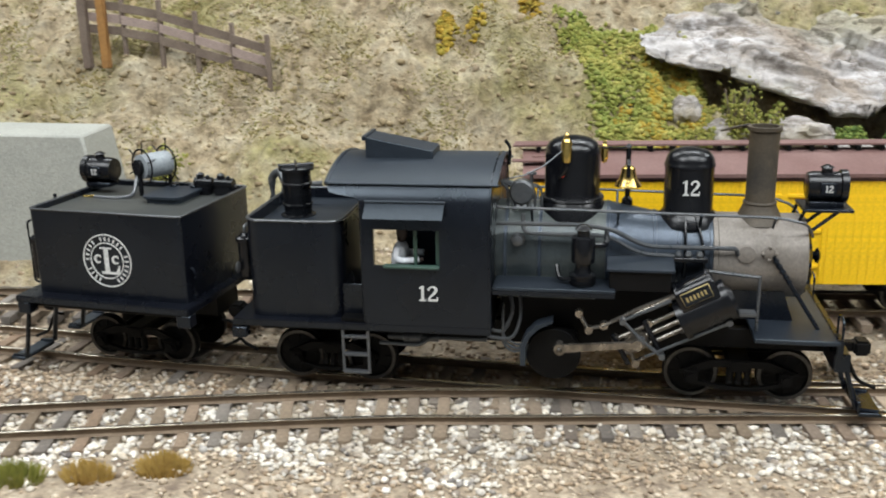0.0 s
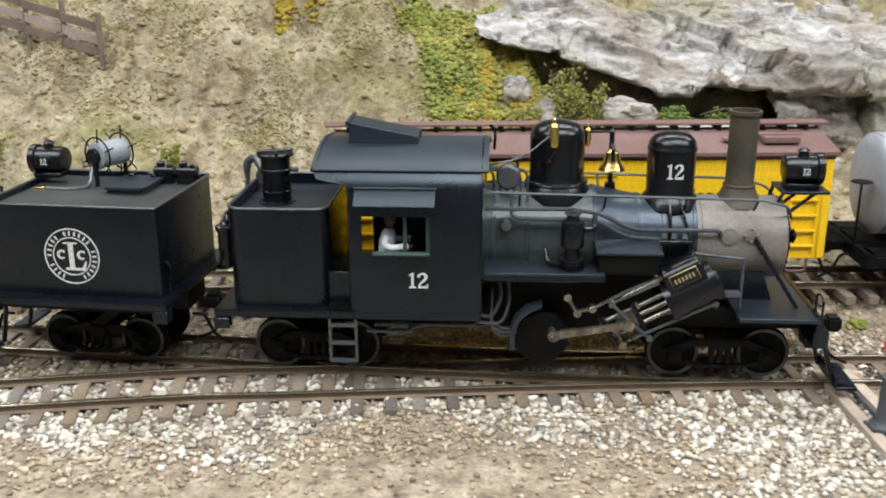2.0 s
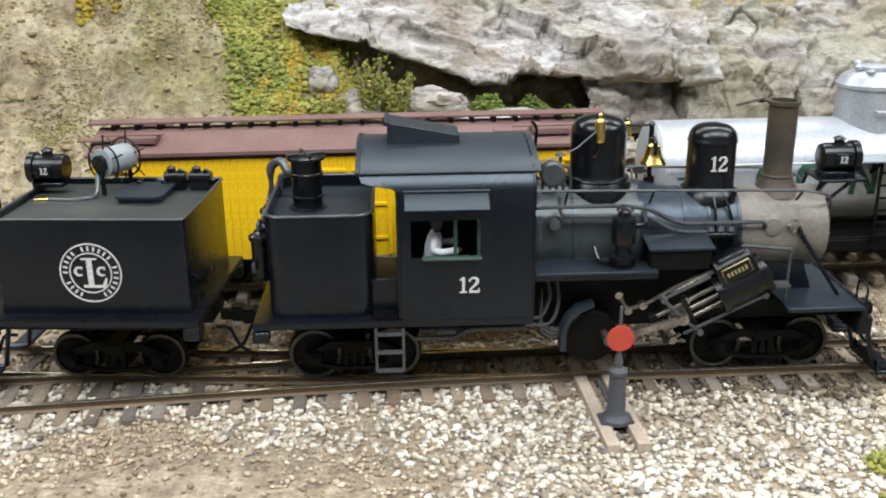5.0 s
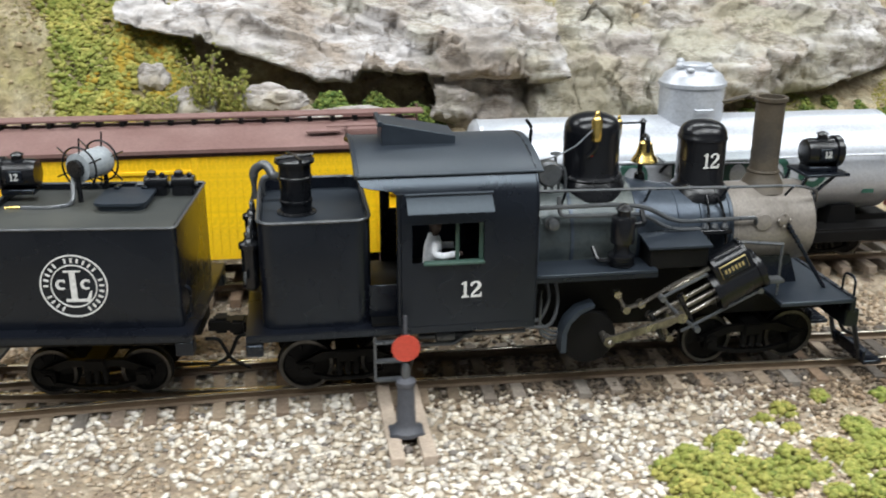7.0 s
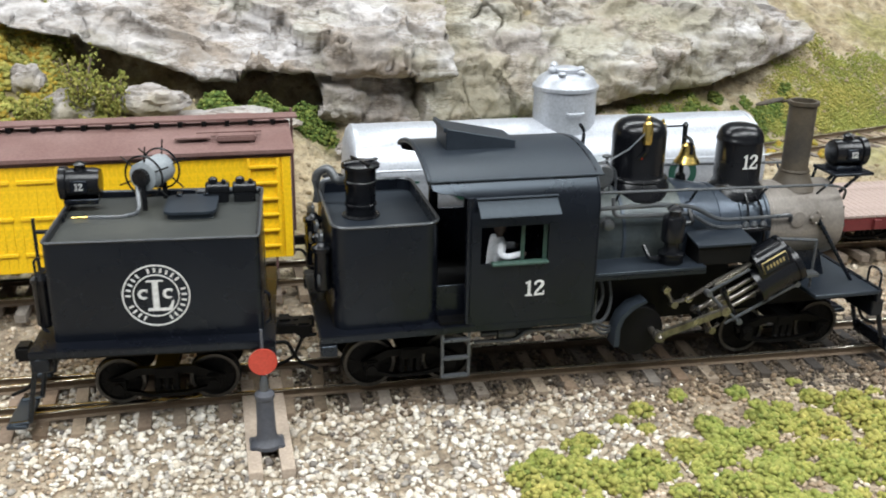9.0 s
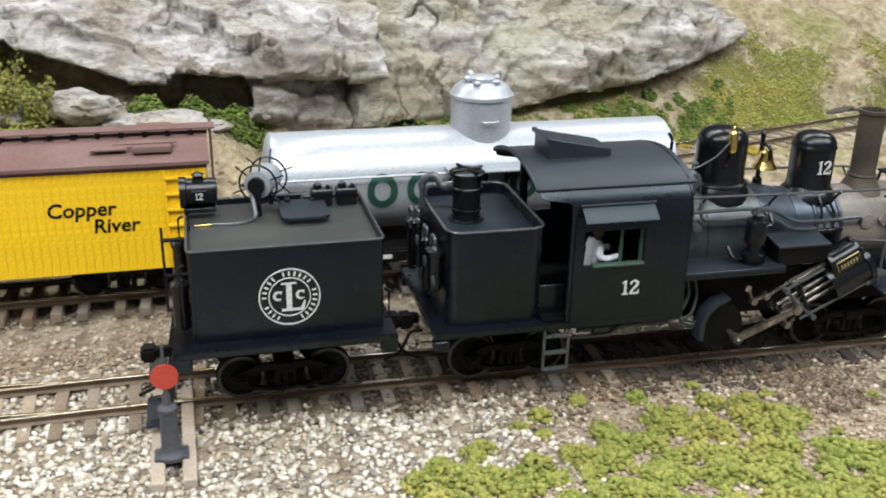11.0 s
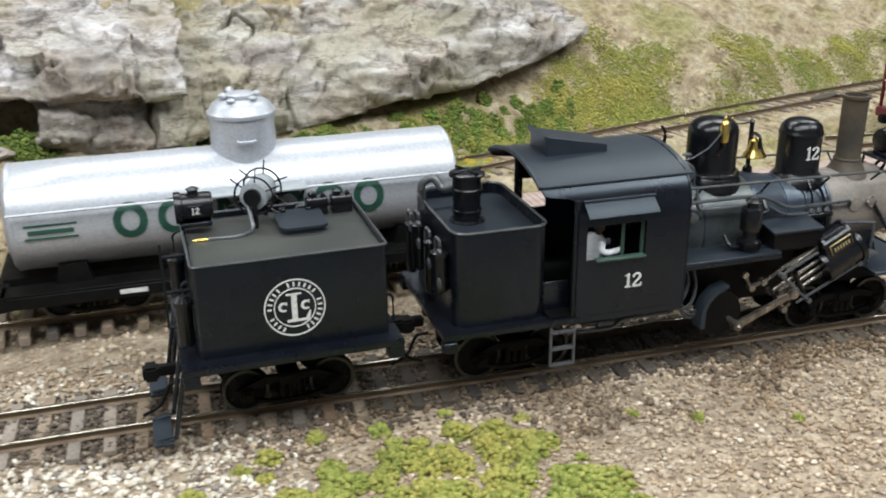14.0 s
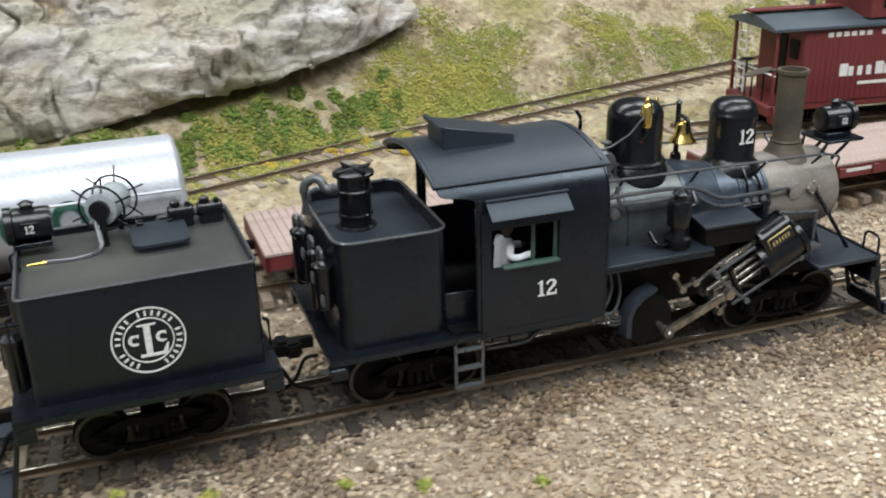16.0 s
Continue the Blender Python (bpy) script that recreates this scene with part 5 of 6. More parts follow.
def build_engine():
    c = thing("steam_locomotive", Matrix.Identity(4), "black weathered model geared steam locomotive, numbered 12, on the main track", "locomotive")
    # frame and decks
    part("main_deck", box(B(), -2.79, 2.3, -1.68, 1.68, 1.24, 1.38, .02), BLACK, c)
    for s in (-1, 1):
        part("frame_beam", box(B(), -2.6, 8.7, s * .55 - .1, s * .55 + .1, .8, 1.2, .015, 1), DARK, c)
        part("corner_block", box(B(), -2.8, -2.5, s * 1.6 - .12, s * 1.6 + .12, 1.0, 1.22, .02, 1), BLACK, c)
        part("running_board", box(B(), 2.33, 4.58, s * 1.28 - .36, s * 1.28 + .36, 2.13, 2.2, .012, 1), BLACK_ROOF, c)
        part("board_valance", box(B(), 2.33, 4.58, s * 1.62 - .02, s * 1.62 + .02, 2.05, 2.13), BLACK, c)
        rv = B()
        for k in range(26):
            ball(rv, (-2.6 + k * .19, s * 1.682, 1.31), .014, 1)
        part("rivet_row", rv, BLACK, c)
    part("ash_pan", box(B(), 2.4, 5.6, -.75, .75, .75, 1.95, .06), DARK, c)
    # water tank behind the cab
    tk = part("water_tank", rounded_box(B(), -2.5, -.58, 1.46, 1.38, 3.08, .3, 9), BLACK, c)
    part("tank_rim", rim(B(), -2.5, -.58, 1.46, 3.07, 3.32, .3, .05, 9), BLACK, tk)
    part("tank_top", rounded_box(B(), -2.46, -.62, 1.42, 3.06, 3.1, .27), BLACK_ROOF, tk)
    part("rim_bead", bead(-2.5, -.58, 1.46, 3.32, .3, .03, 9), PIPE, tk, "dusty grey beading")
    f = part("fill_column", lathe(B(), [(.36, 3.08), (.36, 3.12), (.28, 3.14), (.28, 3.3), (.3, 3.31), (.3, 3.35), (.28, 3.36), (.28, 3.72), (.31, 3.73), (.31, 3.78), (.29, 3.8), (.29, 4.02), (.36, 4.04), (.36, 4.09), (.3, 4.12), (.02, 4.14)], (-1.82, -.1, 0), "Z", 28), GLOSS, c)
    cr = B()
    for a in (0, 90):
        m = pose(-1.82, -.1, 4.14, 0, 0, a + 20)
        q = [m @ Vector((-.36, 0, 0)), m @ Vector((.36, 0, 0))]
        tube(cr, q, .03, 6)
    part("lid_handle", cr, GLOSS, f)
    part("gooseneck_pipe", tube(B(), bent([(-2.58, .55, 3.2), (-2.58, .55, 3.75), (-2.35, .45, 3.9), (-2.2, .3, 3.65), (-2.0, .1, 3.75), (-1.85, .0, 3.75)], 6), .085, 10), PIPE, c, "dull grey bent pipe")
    part("suction_pipe", tube(B(), bent([(-2.45, .9, 3.15), (-2.45, .9, 3.5), (-1.6, .95, 3.52)], 5), .06, 8), PIPE, c)
    # fittings on the tank's rear face
    for y, z0, z1, r in ((-1.0, 2.0, 2.95, .15), (-.3, 1.7, 2.9, .1), (.5, 1.9, 3.0, .14), (1.1, 1.6, 2.8, .12)):
        part("rear_cylinder", lathe(B(), [(r * .6, z0), (r, z0 + .06), (r, z1 - .2), (r * 1.25, z1 - .18), (r * 1.25, z1 - .1), (r * .7, z1 - .06), (r * .5, z1)], (-2.66, y, 0), "Z", 14), GLOSS, c)
        vv = tube(B(), bent([(-2.66, y, z1), (-2.66, y, z1 + .12), (-2.66, y + .3, z1 + .12), (-2.66, y + .3, z0 - .1)], 3), .035, 6)
        part("rear_pipe", vv, PIPE, c)
    for y in (-1.25, -.55, .2, .85):
        part("valve_wheel", lathe(B(), [(.02, -.03), (.1, -.02), (.12, 0), (.1, .02), (.02, .03)], (-2.75, y, 2.55 + .2 * y), "X", 14), PIPE, c)
    # cab
    cab = part("cab", wall_with_window(B(), -.08, 2.3, 1.38, 3.3, .1, 1.36, 2.56, 3.26, -1.655), BLACK, c)
    part("cab_side", wall_with_window(B(), -.08, 2.3, 1.38, 3.3, .05, .62, 2.56, 3.26, 1.655), BLACK, c)
    shoulder = [(-1.681, 3.295), (-1.677, 3.45), (-1.664, 3.58), (-1.64, 3.69), (-1.605, 3.79), (-1.56, 3.88), (-1.5, 3.965), (-1.43, 4.04), (-1.36, 4.1)]
    crown = [(-1.445, 4.075), (-1.28, 4.155), (-1.0, 4.245), (-.7, 4.315), (-.3, 4.375), (0, 4.39)]
    fw = B()
    edge = [(-1.675, 1.38)] + shoulder + [(y, z - .01) for y, z in crown[1:]]
    edge = edge + [(-y, z) for y, z in reversed(edge[:-1])]
    lo, hi = [fw.verts.new((2.24, y, z)) for y, z in edge], [fw.verts.new((2.296, y, z)) for y, z in edge]
    fw.faces.new(lo)
    fw.faces.new(hi)
    for k in range(len(edge)):
        fw.faces.new((lo[k], lo[(k + 1) % len(edge)], hi[(k + 1) % len(edge)], hi[k]))
    part("cab_front", fw, BLACK, c)
    part("front_bead", tube(B(), [(2.3, y, z) for y, z in edge], .022, 6), BLACK, c)
    part("cab_apron", box(B(), -.08, 2.3, -1.69, -1.64, 1.25, 1.38), BLACK, c)
    part("cab_floor", box(B(), -.6, 2.24, -1.6, 1.6, 1.39, 1.45), DARK, c)
    part("side_step_plate", box(B(), -.62, -.08, -1.3, -1.26, 1.38, 2.05, .01, 1), BLACK, c)
    for s in (-1, 1):
        part("cab_post", cyl(B(), (-.1, s * 1.6, 1.4), (-.1, s * 1.6, 3.8), .06, None, 10), BLACK, c)
    roof = part("cab_roof", arch(B(), crown, -.8, 2.42), BLACK_ROOF, c)
    part("roof_edge", tube(B(), [(-.8, y, z - .015) for y, z in crown + [(-y, z) for y, z in reversed(crown[:-1])]], .05, 8), BLACK_ROOF, roof)
    for sd in (-1, 1):
        sh, n = B(), len(shoulder)
        out = [[sh.verts.new((x, -sd * y * q, z - d)) for y, z in shoulder] for x in (-.08, 2.3) for q, d in ((1, 0), (.97, .03))]
        for k in range(n - 1):
            for i, j in ((0, 2), (1, 3), (0, 1), (2, 3)):
                sh.faces.new((out[i][k], out[i][k + 1], out[j][k + 1], out[j][k]))
        part("cab_shoulder", sh, BLACK, roof, "black sheet bent from the wall into the roof")
        ov, cols = B(), []
        for x, q in ((-.075, .3), (-.12, .46), (-.22, .56), (-.4, .6), (-.6, .64), (-.74, .7), (-.78, .84)):
            col = []
            for g in range(6):
                i = (q + (1 - q) * g / 5) * (n - 1)
                k = min(int(i), n - 2)
                y, z = (shoulder[k][j] + (shoulder[k + 1][j] - shoulder[k][j]) * (i - k) for j in (0, 1))
                col.append((x, y, z))
            cols.append(col)
        for t in (0, .018):
            vs = [[ov.verts.new((px, -sd * py * (1 - t), pz - t)) for px, py, pz in col] for col in cols]
            for p, q in zip(vs, vs[1:]):
                for k in range(5):
                    ov.faces.new((p[k], q[k], q[k + 1], p[k + 1]))
        part("shoulder_overhang", ov, BLACK, roof)
        part("roof_seam", tube(B(), [(-.8, sd * 1.445, 4.07), (2.43, sd * 1.445, 4.07)], .022, 6), BLACK_ROOF, roof)
    v = B()
    box(v, -.28, 1.05, -.42, .42, 4.3, 4.75)
    for q in v.verts:
        if q.co.z > 4.6:
            q.co.z = 4.76 if q.co.x < 0 else 4.50
    bmesh.ops.bevel(v, geom=list(v.edges), offset=.012, segments=1, affect="EDGES")
    part("roof_vent", v, BLACK_ROOF, roof, "wedge-shaped roof ventilator")
    part("vent_lip", box(B(), -.34, -.26, -.46, .46, 4.7, 4.79, .01, 1), BLACK_ROOF, roof)
    vs = B()
    a = [vs.verts.new(p) for p in ((0, -1.68, 3.75), (1.47, -1.68, 3.75), (1.47, -1.97, 3.53), (0, -1.97, 3.53))]
    vs.faces.new(a)
    r = bmesh.ops.extrude_face_region(vs, geom=list(vs.faces))
    bmesh.ops.translate(vs, vec=(0, .02, .035), verts=[q for q in r["geom"] if isinstance(q, bmesh.types.BMVert)])
    part("window_visor", vs, BLACK_ROOF, c, "dusty grey sheet visor")
    part("visor_bar", tube(B(), [(-.02, -1.7, 3.8), (1.49, -1.7, 3.8)], .025, 6), BLACK_ROOF, c)
    wf = part("window_sash", box(B(), .86, .93, -1.62, -1.58, 2.56, 3.42, .008, 1), GREEN, c)
    part("window_sash", box(B(), 1.28, 1.36, -1.62, -1.58, 2.56, 3.42, .008, 1), GREEN, c)
    part("armrest", box(B(), .3, 1.36, -1.76, -1.6, 2.53, 2.58, .01, 1), GREEN, c, "dark green window armrest")
    numerals(.3, P0(1.13, -1.69, 2.04), WHITE, c, 1.12)
    part("seat", box(B(), .1, .75, -1.35, -.9, 1.45, 2.3, .04), DARK, c)
    part("backhead", lathe(B(), [(.02, 0), (.8, .02), (.88, .08), (.88, .3)], (1.95, 0, 2.52), "X", 28), GLOSS, c)
    # boiler
    zc = 2.5
    part("firebox_wrapper", lathe(B(), [(.97, 2.3), (.97, 4.4)], (0, 0, zc), "X", 56), FIREBOX, c, "dusty grey-green firebox lagging")
    part("boiler", lathe(B(), [(.97, 4.41), (.97, 4.45), (.95, 4.55), (.82, 5.2), (.8, 5.3), (.8, 6.36)], (0, 0, zc), "X", 56), BOILER, c)
    part("firebox_side", box(B(), 2.3, 4.3, -.93, .93, 1.75, 2.5, .08), FIREBOX, c)
    for x, r in ((2.5, .98), (3.15, .98), (4.42, .975), (5.3, .815), (5.75, .815), (6.33, .815)):
        part("boiler_band", lathe(B(), [(r - .01, -.035), (r + .008, -.03), (r + .008, .03), (r - .01, .035)], (x, 0, zc), "X", 56), BOILER, c)
    sm = part("smokebox", lathe(B(), [(.82, 6.37), (.82, 6.45), (.8, 6.47), (.8, 8.0), (.78, 8.06), (.72, 8.08)], (0, 0, zc), "X", 56), SMOKE, c, "dusty grey graphite smokebox")
    part("smokebox_door", lathe(B(), [(.72, 8.08), (.66, 8.1), (.6, 8.15), (.3, 8.22), (.1, 8.25), (.06, 8.34), (.02, 8.35)], (0, 0, zc), "X", 48), BLACK, c)
    part("door_knob", lathe(B(), [(.04, 0), (.13, .03), (.15, .07), (.06, .12), (.02, .13)], (8.3, 0, zc), "X", 18), GLOSS, c)
    dg = B()
    for k in range(12):
        a = k * math.pi / 6
        box(dg, 8.06, 8.13, .68 * math.cos(a) - .04, .68 * math.cos(a) + .04, zc + .68 * math.sin(a) - .04, zc + .68 * math.sin(a) + .04, .01, 1)
    part("door_dog", dg, BLACK, c)
    part("smokebox_saddle", prism(B(), [(6.5, 1.38), (7.9, 1.38), (7.7, 1.95), (6.7, 1.95)], -.6, .6), BLACK, c)
    d1 = part("steam_dome", lathe(B(), [(.7, 3.22), (.66, 3.42), (.58, 3.55), (.54, 3.62), (.53, 3.7), (.53, 4.42), (.522, 4.5), (.5, 4.57), (.46, 4.63), (.4, 4.68), (.3, 4.725), (.2, 4.75), (.1, 4.765), (.02, 4.77)], (3.72, 0, 0), "Z", 44), GLOSS, c)
    part("dome_band", lathe(B(), [(.6, 3.54), (.615, 3.57), (.6, 3.6), (.55, 3.62)], (3.72, 0, 0), "Z", 44), GLOSS, d1)
    d2 = part("sand_dome", lathe(B(), [(.62, 3.1), (.57, 3.24), (.53, 3.3), (.49, 3.34), (.46, 3.4), (.46, 4.2), (.475, 4.21), (.475, 4.25), (.46, 4.27), (.45, 4.34), (.42, 4.41), (.37, 4.47), (.3, 4.515), (.2, 4.545), (.1, 4.56), (.02, 4.565)], (5.92, 0, 0), "Z", 44), GLOSS, c)
    numerals(.29, P0(5.92, -.472, 3.87), WHITE, d2)
    st = part("chimney", lathe(B(), [(.5, 3.16), (.4, 3.28), (.33, 3.42), (.3, 3.5), (.27, 3.6), (.275, 4.88), (.31, 4.9), (.31, 4.97), (.25, 4.97), (.24, 4.6), (.02, 4.55)], (7.24, 0, 0), "Z", 36), STACK, c, "rust-dusted straight smoke stack")
    part("stack_band", lathe(B(), [(.3, 3.5), (.315, 3.53), (.3, 3.56)], (7.24, 0, 0), "Z", 36), STACK, st)
    cap = part("stack_cap", lathe(B(), [(.28, -.015), (.29, 0), (.28, .015), (.02, .03)], (0, 0, 0), "Z", 28), STACK, st)
    cap.matrix_basis = P(6.78, .5, 4.86, -12, -14, 0)
    part("cap_hinge", tube(B(), [(6.9, .4, 4.88), (7.1, .2, 4.93)], .03, 6), STACK, st)
    # whistles, bell, turret
    for x, y, z in ((3.62, -.57, 4.42), (4.32, .25, 4.3)):
        k = 1 if y < 0 else .7
        part("whistle", lathe(B(), [(.03, -.08 * k), (.09 * k, -.06 * k), (.1 * k, 0), (.1 * k, .3 * k), (.07 * k, .36 * k), (.05 * k, .38 * k), (.05 * k, .44 * k), (.02, .48 * k)], (x, y, z), "Z", 18), BRASS, c, "polished brass whistle")
    part("whistle_valve", ball(B(), (4.32, .25, 4.25), .07, 1), BRASS, c)
    part("whistle_pipe", tube(B(), bent([(3.62, -.57, 4.36), (3.62, -.57, 4.2), (3.5, -.5, 4.05)], 3), .05, 8), GLOSS, c)
    part("whistle_cord", tube(B(), [(3.6, -.6, 4.62), (3.2, -.7, 4.3), (2.85, -.7, 4.12), (2.4, -.6, 4.0)], .015, 5), PIPE, c)
    part("marker_glass", ball(B(), (3.55, -.53, 4.08), .04, 1), GLASS_RED, c)
    bl = part("bell", lathe(B(), [(.26, 0), (.245, .04), (.18, .13), (.145, .26), (.13, .35), (.06, .4), (.02, .41)], (4.78, -.02, 3.8), "Z", 22), BRASS, c, "polished brass bell")
    part("bell_yoke", tube(B(), bent([(4.78, .18, 3.45), (4.78, .18, 4.25), (4.78, -.02, 4.3), (4.78, -.16, 4.25), (4.78, -.18, 4.0)], 4), .04, 8), GLOSS, c)
    part("bell_stand", lathe(B(), [(.12, 3.3), (.1, 3.5), (.05, 3.55), (.05, 4.5), (.07, 4.52), (.02, 4.58)], (4.78, .18, 0), "Z", 12), GLOSS, c)
    part("bell_rod", tube(B(), [(4.2, .15, 4.5), (4.78, .18, 4.5)], .02, 5), GLOSS, c)
    tr = lathe(B(), [(.2, -.14), (.24, -.1), (.24, .1), (.2, .14), (.08, .18)], (2.78, -.45, 3.75), "Y", 20)
    part("steam_turret", tr, PIPE, c, "round steam turret valve")
    for k in range(6):
        tr = B()
        tube(tr, bent([(2.5 + k * .13, -.35, 3.4), (2.5 + k * .13, -.3, 3.75 + .05 * (k % 3)), (2.35, -.2, 3.9)], 3), .028, 6)
        part("turret_pipe", tr, PIPE, c)
    part("turret_valve", lathe(B(), [(.03, 0), (.03, .2), (.1, .21), (.1, .24), (.03, .26)], (2.95, -.3, 3.85), "Z", 12), PIPE, c)
    part("roof_hook", tube(B(), bent([(2.5, -.1, 4.2), (2.52, -.1, 4.55), (2.42, -.1, 4.68)], 3), .035, 6), GLOSS, c)
    # pipes along the boiler
    for s in (-1, 1):
        part("handrail", tube(B(), bent([(2.35, s * .93, 3.55), (7.5, s * .86, 3.44), (8.0, s * .75, 3.3), (8.15, s * .5, 3.0)], 4), .028, 6), PIPE, c)
        for x in (3.0, 4.6, 6.1, 7.4):
            part("rail_post", tube(B(), [(x, s * .66, 3.2), (x, s * .92, 3.55 - (x - 2.35) * .021)], .026, 6), BLACK, c)
        part("injector_pipe", tube(B(), bent([(2.35, s * 1.05, 3.27), (3.9, s * 1.02, 3.27), (4.5, s * 1.02, 3.2), (5.1, s * .96, 2.86), (6.75, s * .86, 2.84), (6.8, s * .8, 2.7)], 4), .042, 8), PIPE, c)
        part("air_pipe", tube(B(), bent([(2.85, s * .98, 3.45), (2.85, s * 1.06, 3.1), (3.7, s * 1.06, 3.08), (4.4, s * 1.06, 3.1), (5.0, s * .98, 2.72), (5.7, s * .92, 2.68)], 4), .038, 8), PIPE, c)
        part("sand_pipe", tube(B(), bent([(5.85, s * .45, 3.35), (5.85, s * .72, 3.05), (5.85, s * .86, 2.5), (5.85, s * .86, 1.9)], 4), .028, 6), GLOSS, c)
        part("sand_pipe", tube(B(), bent([(6.0, s * .45, 3.35), (6.15, s * .72, 3.0), (6.2, s * .86, 2.5), (6.2, s * .86, 1.9)], 4), .028, 6), GLOSS, c)
        part("side_tray", box(B(), 5.6, 6.25, s * .93 - .08, s * .93 + .08, 2.58, 2.68, .02, 1), GLOSS, c)
        sv = B()
        for x in (5.72, 5.9, 6.1):
            lathe(sv, [(.05, 0), (.07, .06), (.04, .13)], (x, s * .95, 2.66), "Z", 10)
        part("small_valve", sv, PIPE, c)
        fl = lathe(B(), [(.05, -.05), (.1, -.04), (.11, -.01), (.16, 0), (.16, .03), (.05, .05)] if s > 0 else [(.05, -.05), (.16, -.03), (.16, 0), (.11, .01), (.1, .04), (.05, .05)], (6.95, s * .8, 2.72), "Y", 18)
        part("wash_plug", fl, SMOKE, c)
        fl = lathe(B(), [(.04, -.08), (.12, -.05), (.13, 0), (.06, .05)], (7.35, s * .8, 2.75), "Y", 14)
        for k in range(4):
            ball(fl, (7.35 + .12 * math.cos(k * 1.57), s * .85, 2.75 + .12 * math.sin(k * 1.57)), .04, 1)
        part("front_valve", fl, SMOKE, c)
        br = tube(B(), [(7.42, s * .82, 2.7), (8.28, s * 1.0, 1.37)], .04, 8)
        for k in range(6):
            q = k / 14
            ball(br, (7.42 + .86 * q, s * (.82 + .18 * q), 2.7 - 1.33 * q), .06, 1)
        part("smokebox_brace", br, BLACK, c)
        part("check_valve", lathe(B(), [(.04, -.1), (.1, -.08), (.1, .06), (.14, .08), (.05, .14)], (2.75, s * 1.05, 2.95), "Y", 14), PIPE, c)
    # air pump and tool box
    pm = part("air_pump", lathe(B(), [(.2, 2.17), (.22, 2.2), (.22, 2.42), (.17, 2.44), (.14, 2.52), (.14, 2.6), (.21, 2.64), (.22, 2.68), (.22, 3.08), (.2, 3.12), (.12, 3.14), (.12, 3.24), (.16, 3.26), (.08, 3.34), (.02, 3.36)], (3.98, -1.3, 0), "Z", 26), GLOSS, c)
    fn = B()
    for k in range(4):
        lathe(fn, [(.22, -.012), (.25, 0), (.22, .012)], (3.98, -1.3, 2.24 + k * .055), "Z", 26)
    part("pump_fins", fn, GLOSS, pm)
    part("pump_pipe", tube(B(), bent([(4.2, -1.3, 2.95), (4.4, -1.25, 2.95), (4.4, -1.05, 3.15)], 3), .05, 8), GLOSS, pm)
    part("pump_pipe", tube(B(), bent([(3.8, -1.3, 2.3), (3.55, -1.3, 2.28), (3.5, -1.1, 2.5)], 3), .045, 8), GLOSS, pm)
    for s in (-1, 1):
        bx = B()
        box(bx, 4.47, 5.58, s * 1.16 - .33, s * 1.16 + .33, 2.15, 2.56)
        for q in bx.verts:
            if q.co.z > 2.5:
                q.co.z = 2.53 if abs(q.co.y) > 1.16 else 2.66
        bmesh.ops.bevel(bx, geom=list(bx.edges), offset=.015, segments=1, affect="EDGES")
        tb = part("tool_box", bx, DARK, c)
        ld = B()
        box(ld, 4.42, 5.63, s * 1.16 - .38, s * 1.16 + .38, 2.52, 2.56)
        for q in ld.verts:
            q.co.z += .02 if abs(q.co.y) > 1.16 else .14
        part("box_lid", ld, BLACK_ROOF, tb, "dusty lid of the tool box")
    # inclined cylinders, guides and rods
    ax = Vector((math.cos(radians(28)), 0, math.sin(radians(28))))
    up = Vector((-ax.z, 0, ax.x))
    for s in (-1, 1):
        y = s * 1.36
        f0 = Vector((6.62, y, 2.03))
        r0 = f0 - ax * .92
        cy = B()
        cyl(cy, r0, f0, .36, None, 40)
        for q in (0, .05, .87, .92):
            cyl(cy, r0 + ax * (q - .03), r0 + ax * (q + .03), .395, None, 40)
        cyl(cy, f0, f0 + ax * .1, .3, .2, 28)
        part("cylinder", cy, GLOSS, c, "inclined black steam cylinder")
        vc = B()
        sec = [(-.3, .1), (-.3, .5), (-.27, .58), (-.2, .64), (-.1, .67), (.1, .67), (.2, .64), (.27, .58), (.3, .5), (.3, .1)]
        rows = [[vc.verts.new(r0 + ax * q + up * (h * k) + Vector((0, v * k, 0))) for v, h in sec] for q, k in ((.1, .94), (.13, 1), (.8, 1), (.83, .94))]
        for p, q in zip(rows, rows[1:]):
            for k in range(len(sec)):
                vc.faces.new((p[k], p[(k + 1) % len(sec)], q[(k + 1) % len(sec)], q[k]))
        vc.faces.new(rows[0])
        vc.faces.new(rows[-1])
        ch = part("valve_chest", vc, GLOSS, c)
        part("valve_stem", cyl(B(), r0 + up * .46 - ax * .75, r0 + up * .46 + ax * .12, .045, None, 10), STEEL, c, "bright valve stem")
        for q in (.16, .78):
            fl = B()
            cyl(fl, r0 + ax * (q - .03) + up * .42, r0 + ax * (q + .03) + up * .42, .3, None, 28)
            part("chest_flange", fl, GLOSS, ch)
        m0 = r0 + ax * .46 + up * .42
        pl = box(B(), -.27, .27, -.02, .02, -.13, .13, .008, 1)
        plate = part("name_plate", pl, GOLD, ch, "small gold-edged builder's plate")
        plate.matrix_basis = P(m0.x, s * 1.672, m0.z, 0, -28, 0)
        part("plate_field", box(B(), -.258, .258, -.03, .03, -.118, .118), BLACK, plate)
        for k in range(6):
            part("plate_mark", box(B(), -.2 + k * .07, -.165 + k * .07, -.036, .036, -.045, .045), GOLD, plate)
        # slide bars and yoke
        for o in (.17, -.17):
            g = B()
            cyl(g, r0 + up * o - ax * 1.25, r0 + up * o, .045, None, 10)
            part("slide_bar", g, STEEL, c, "bright worn slide bar")
        yk = B()
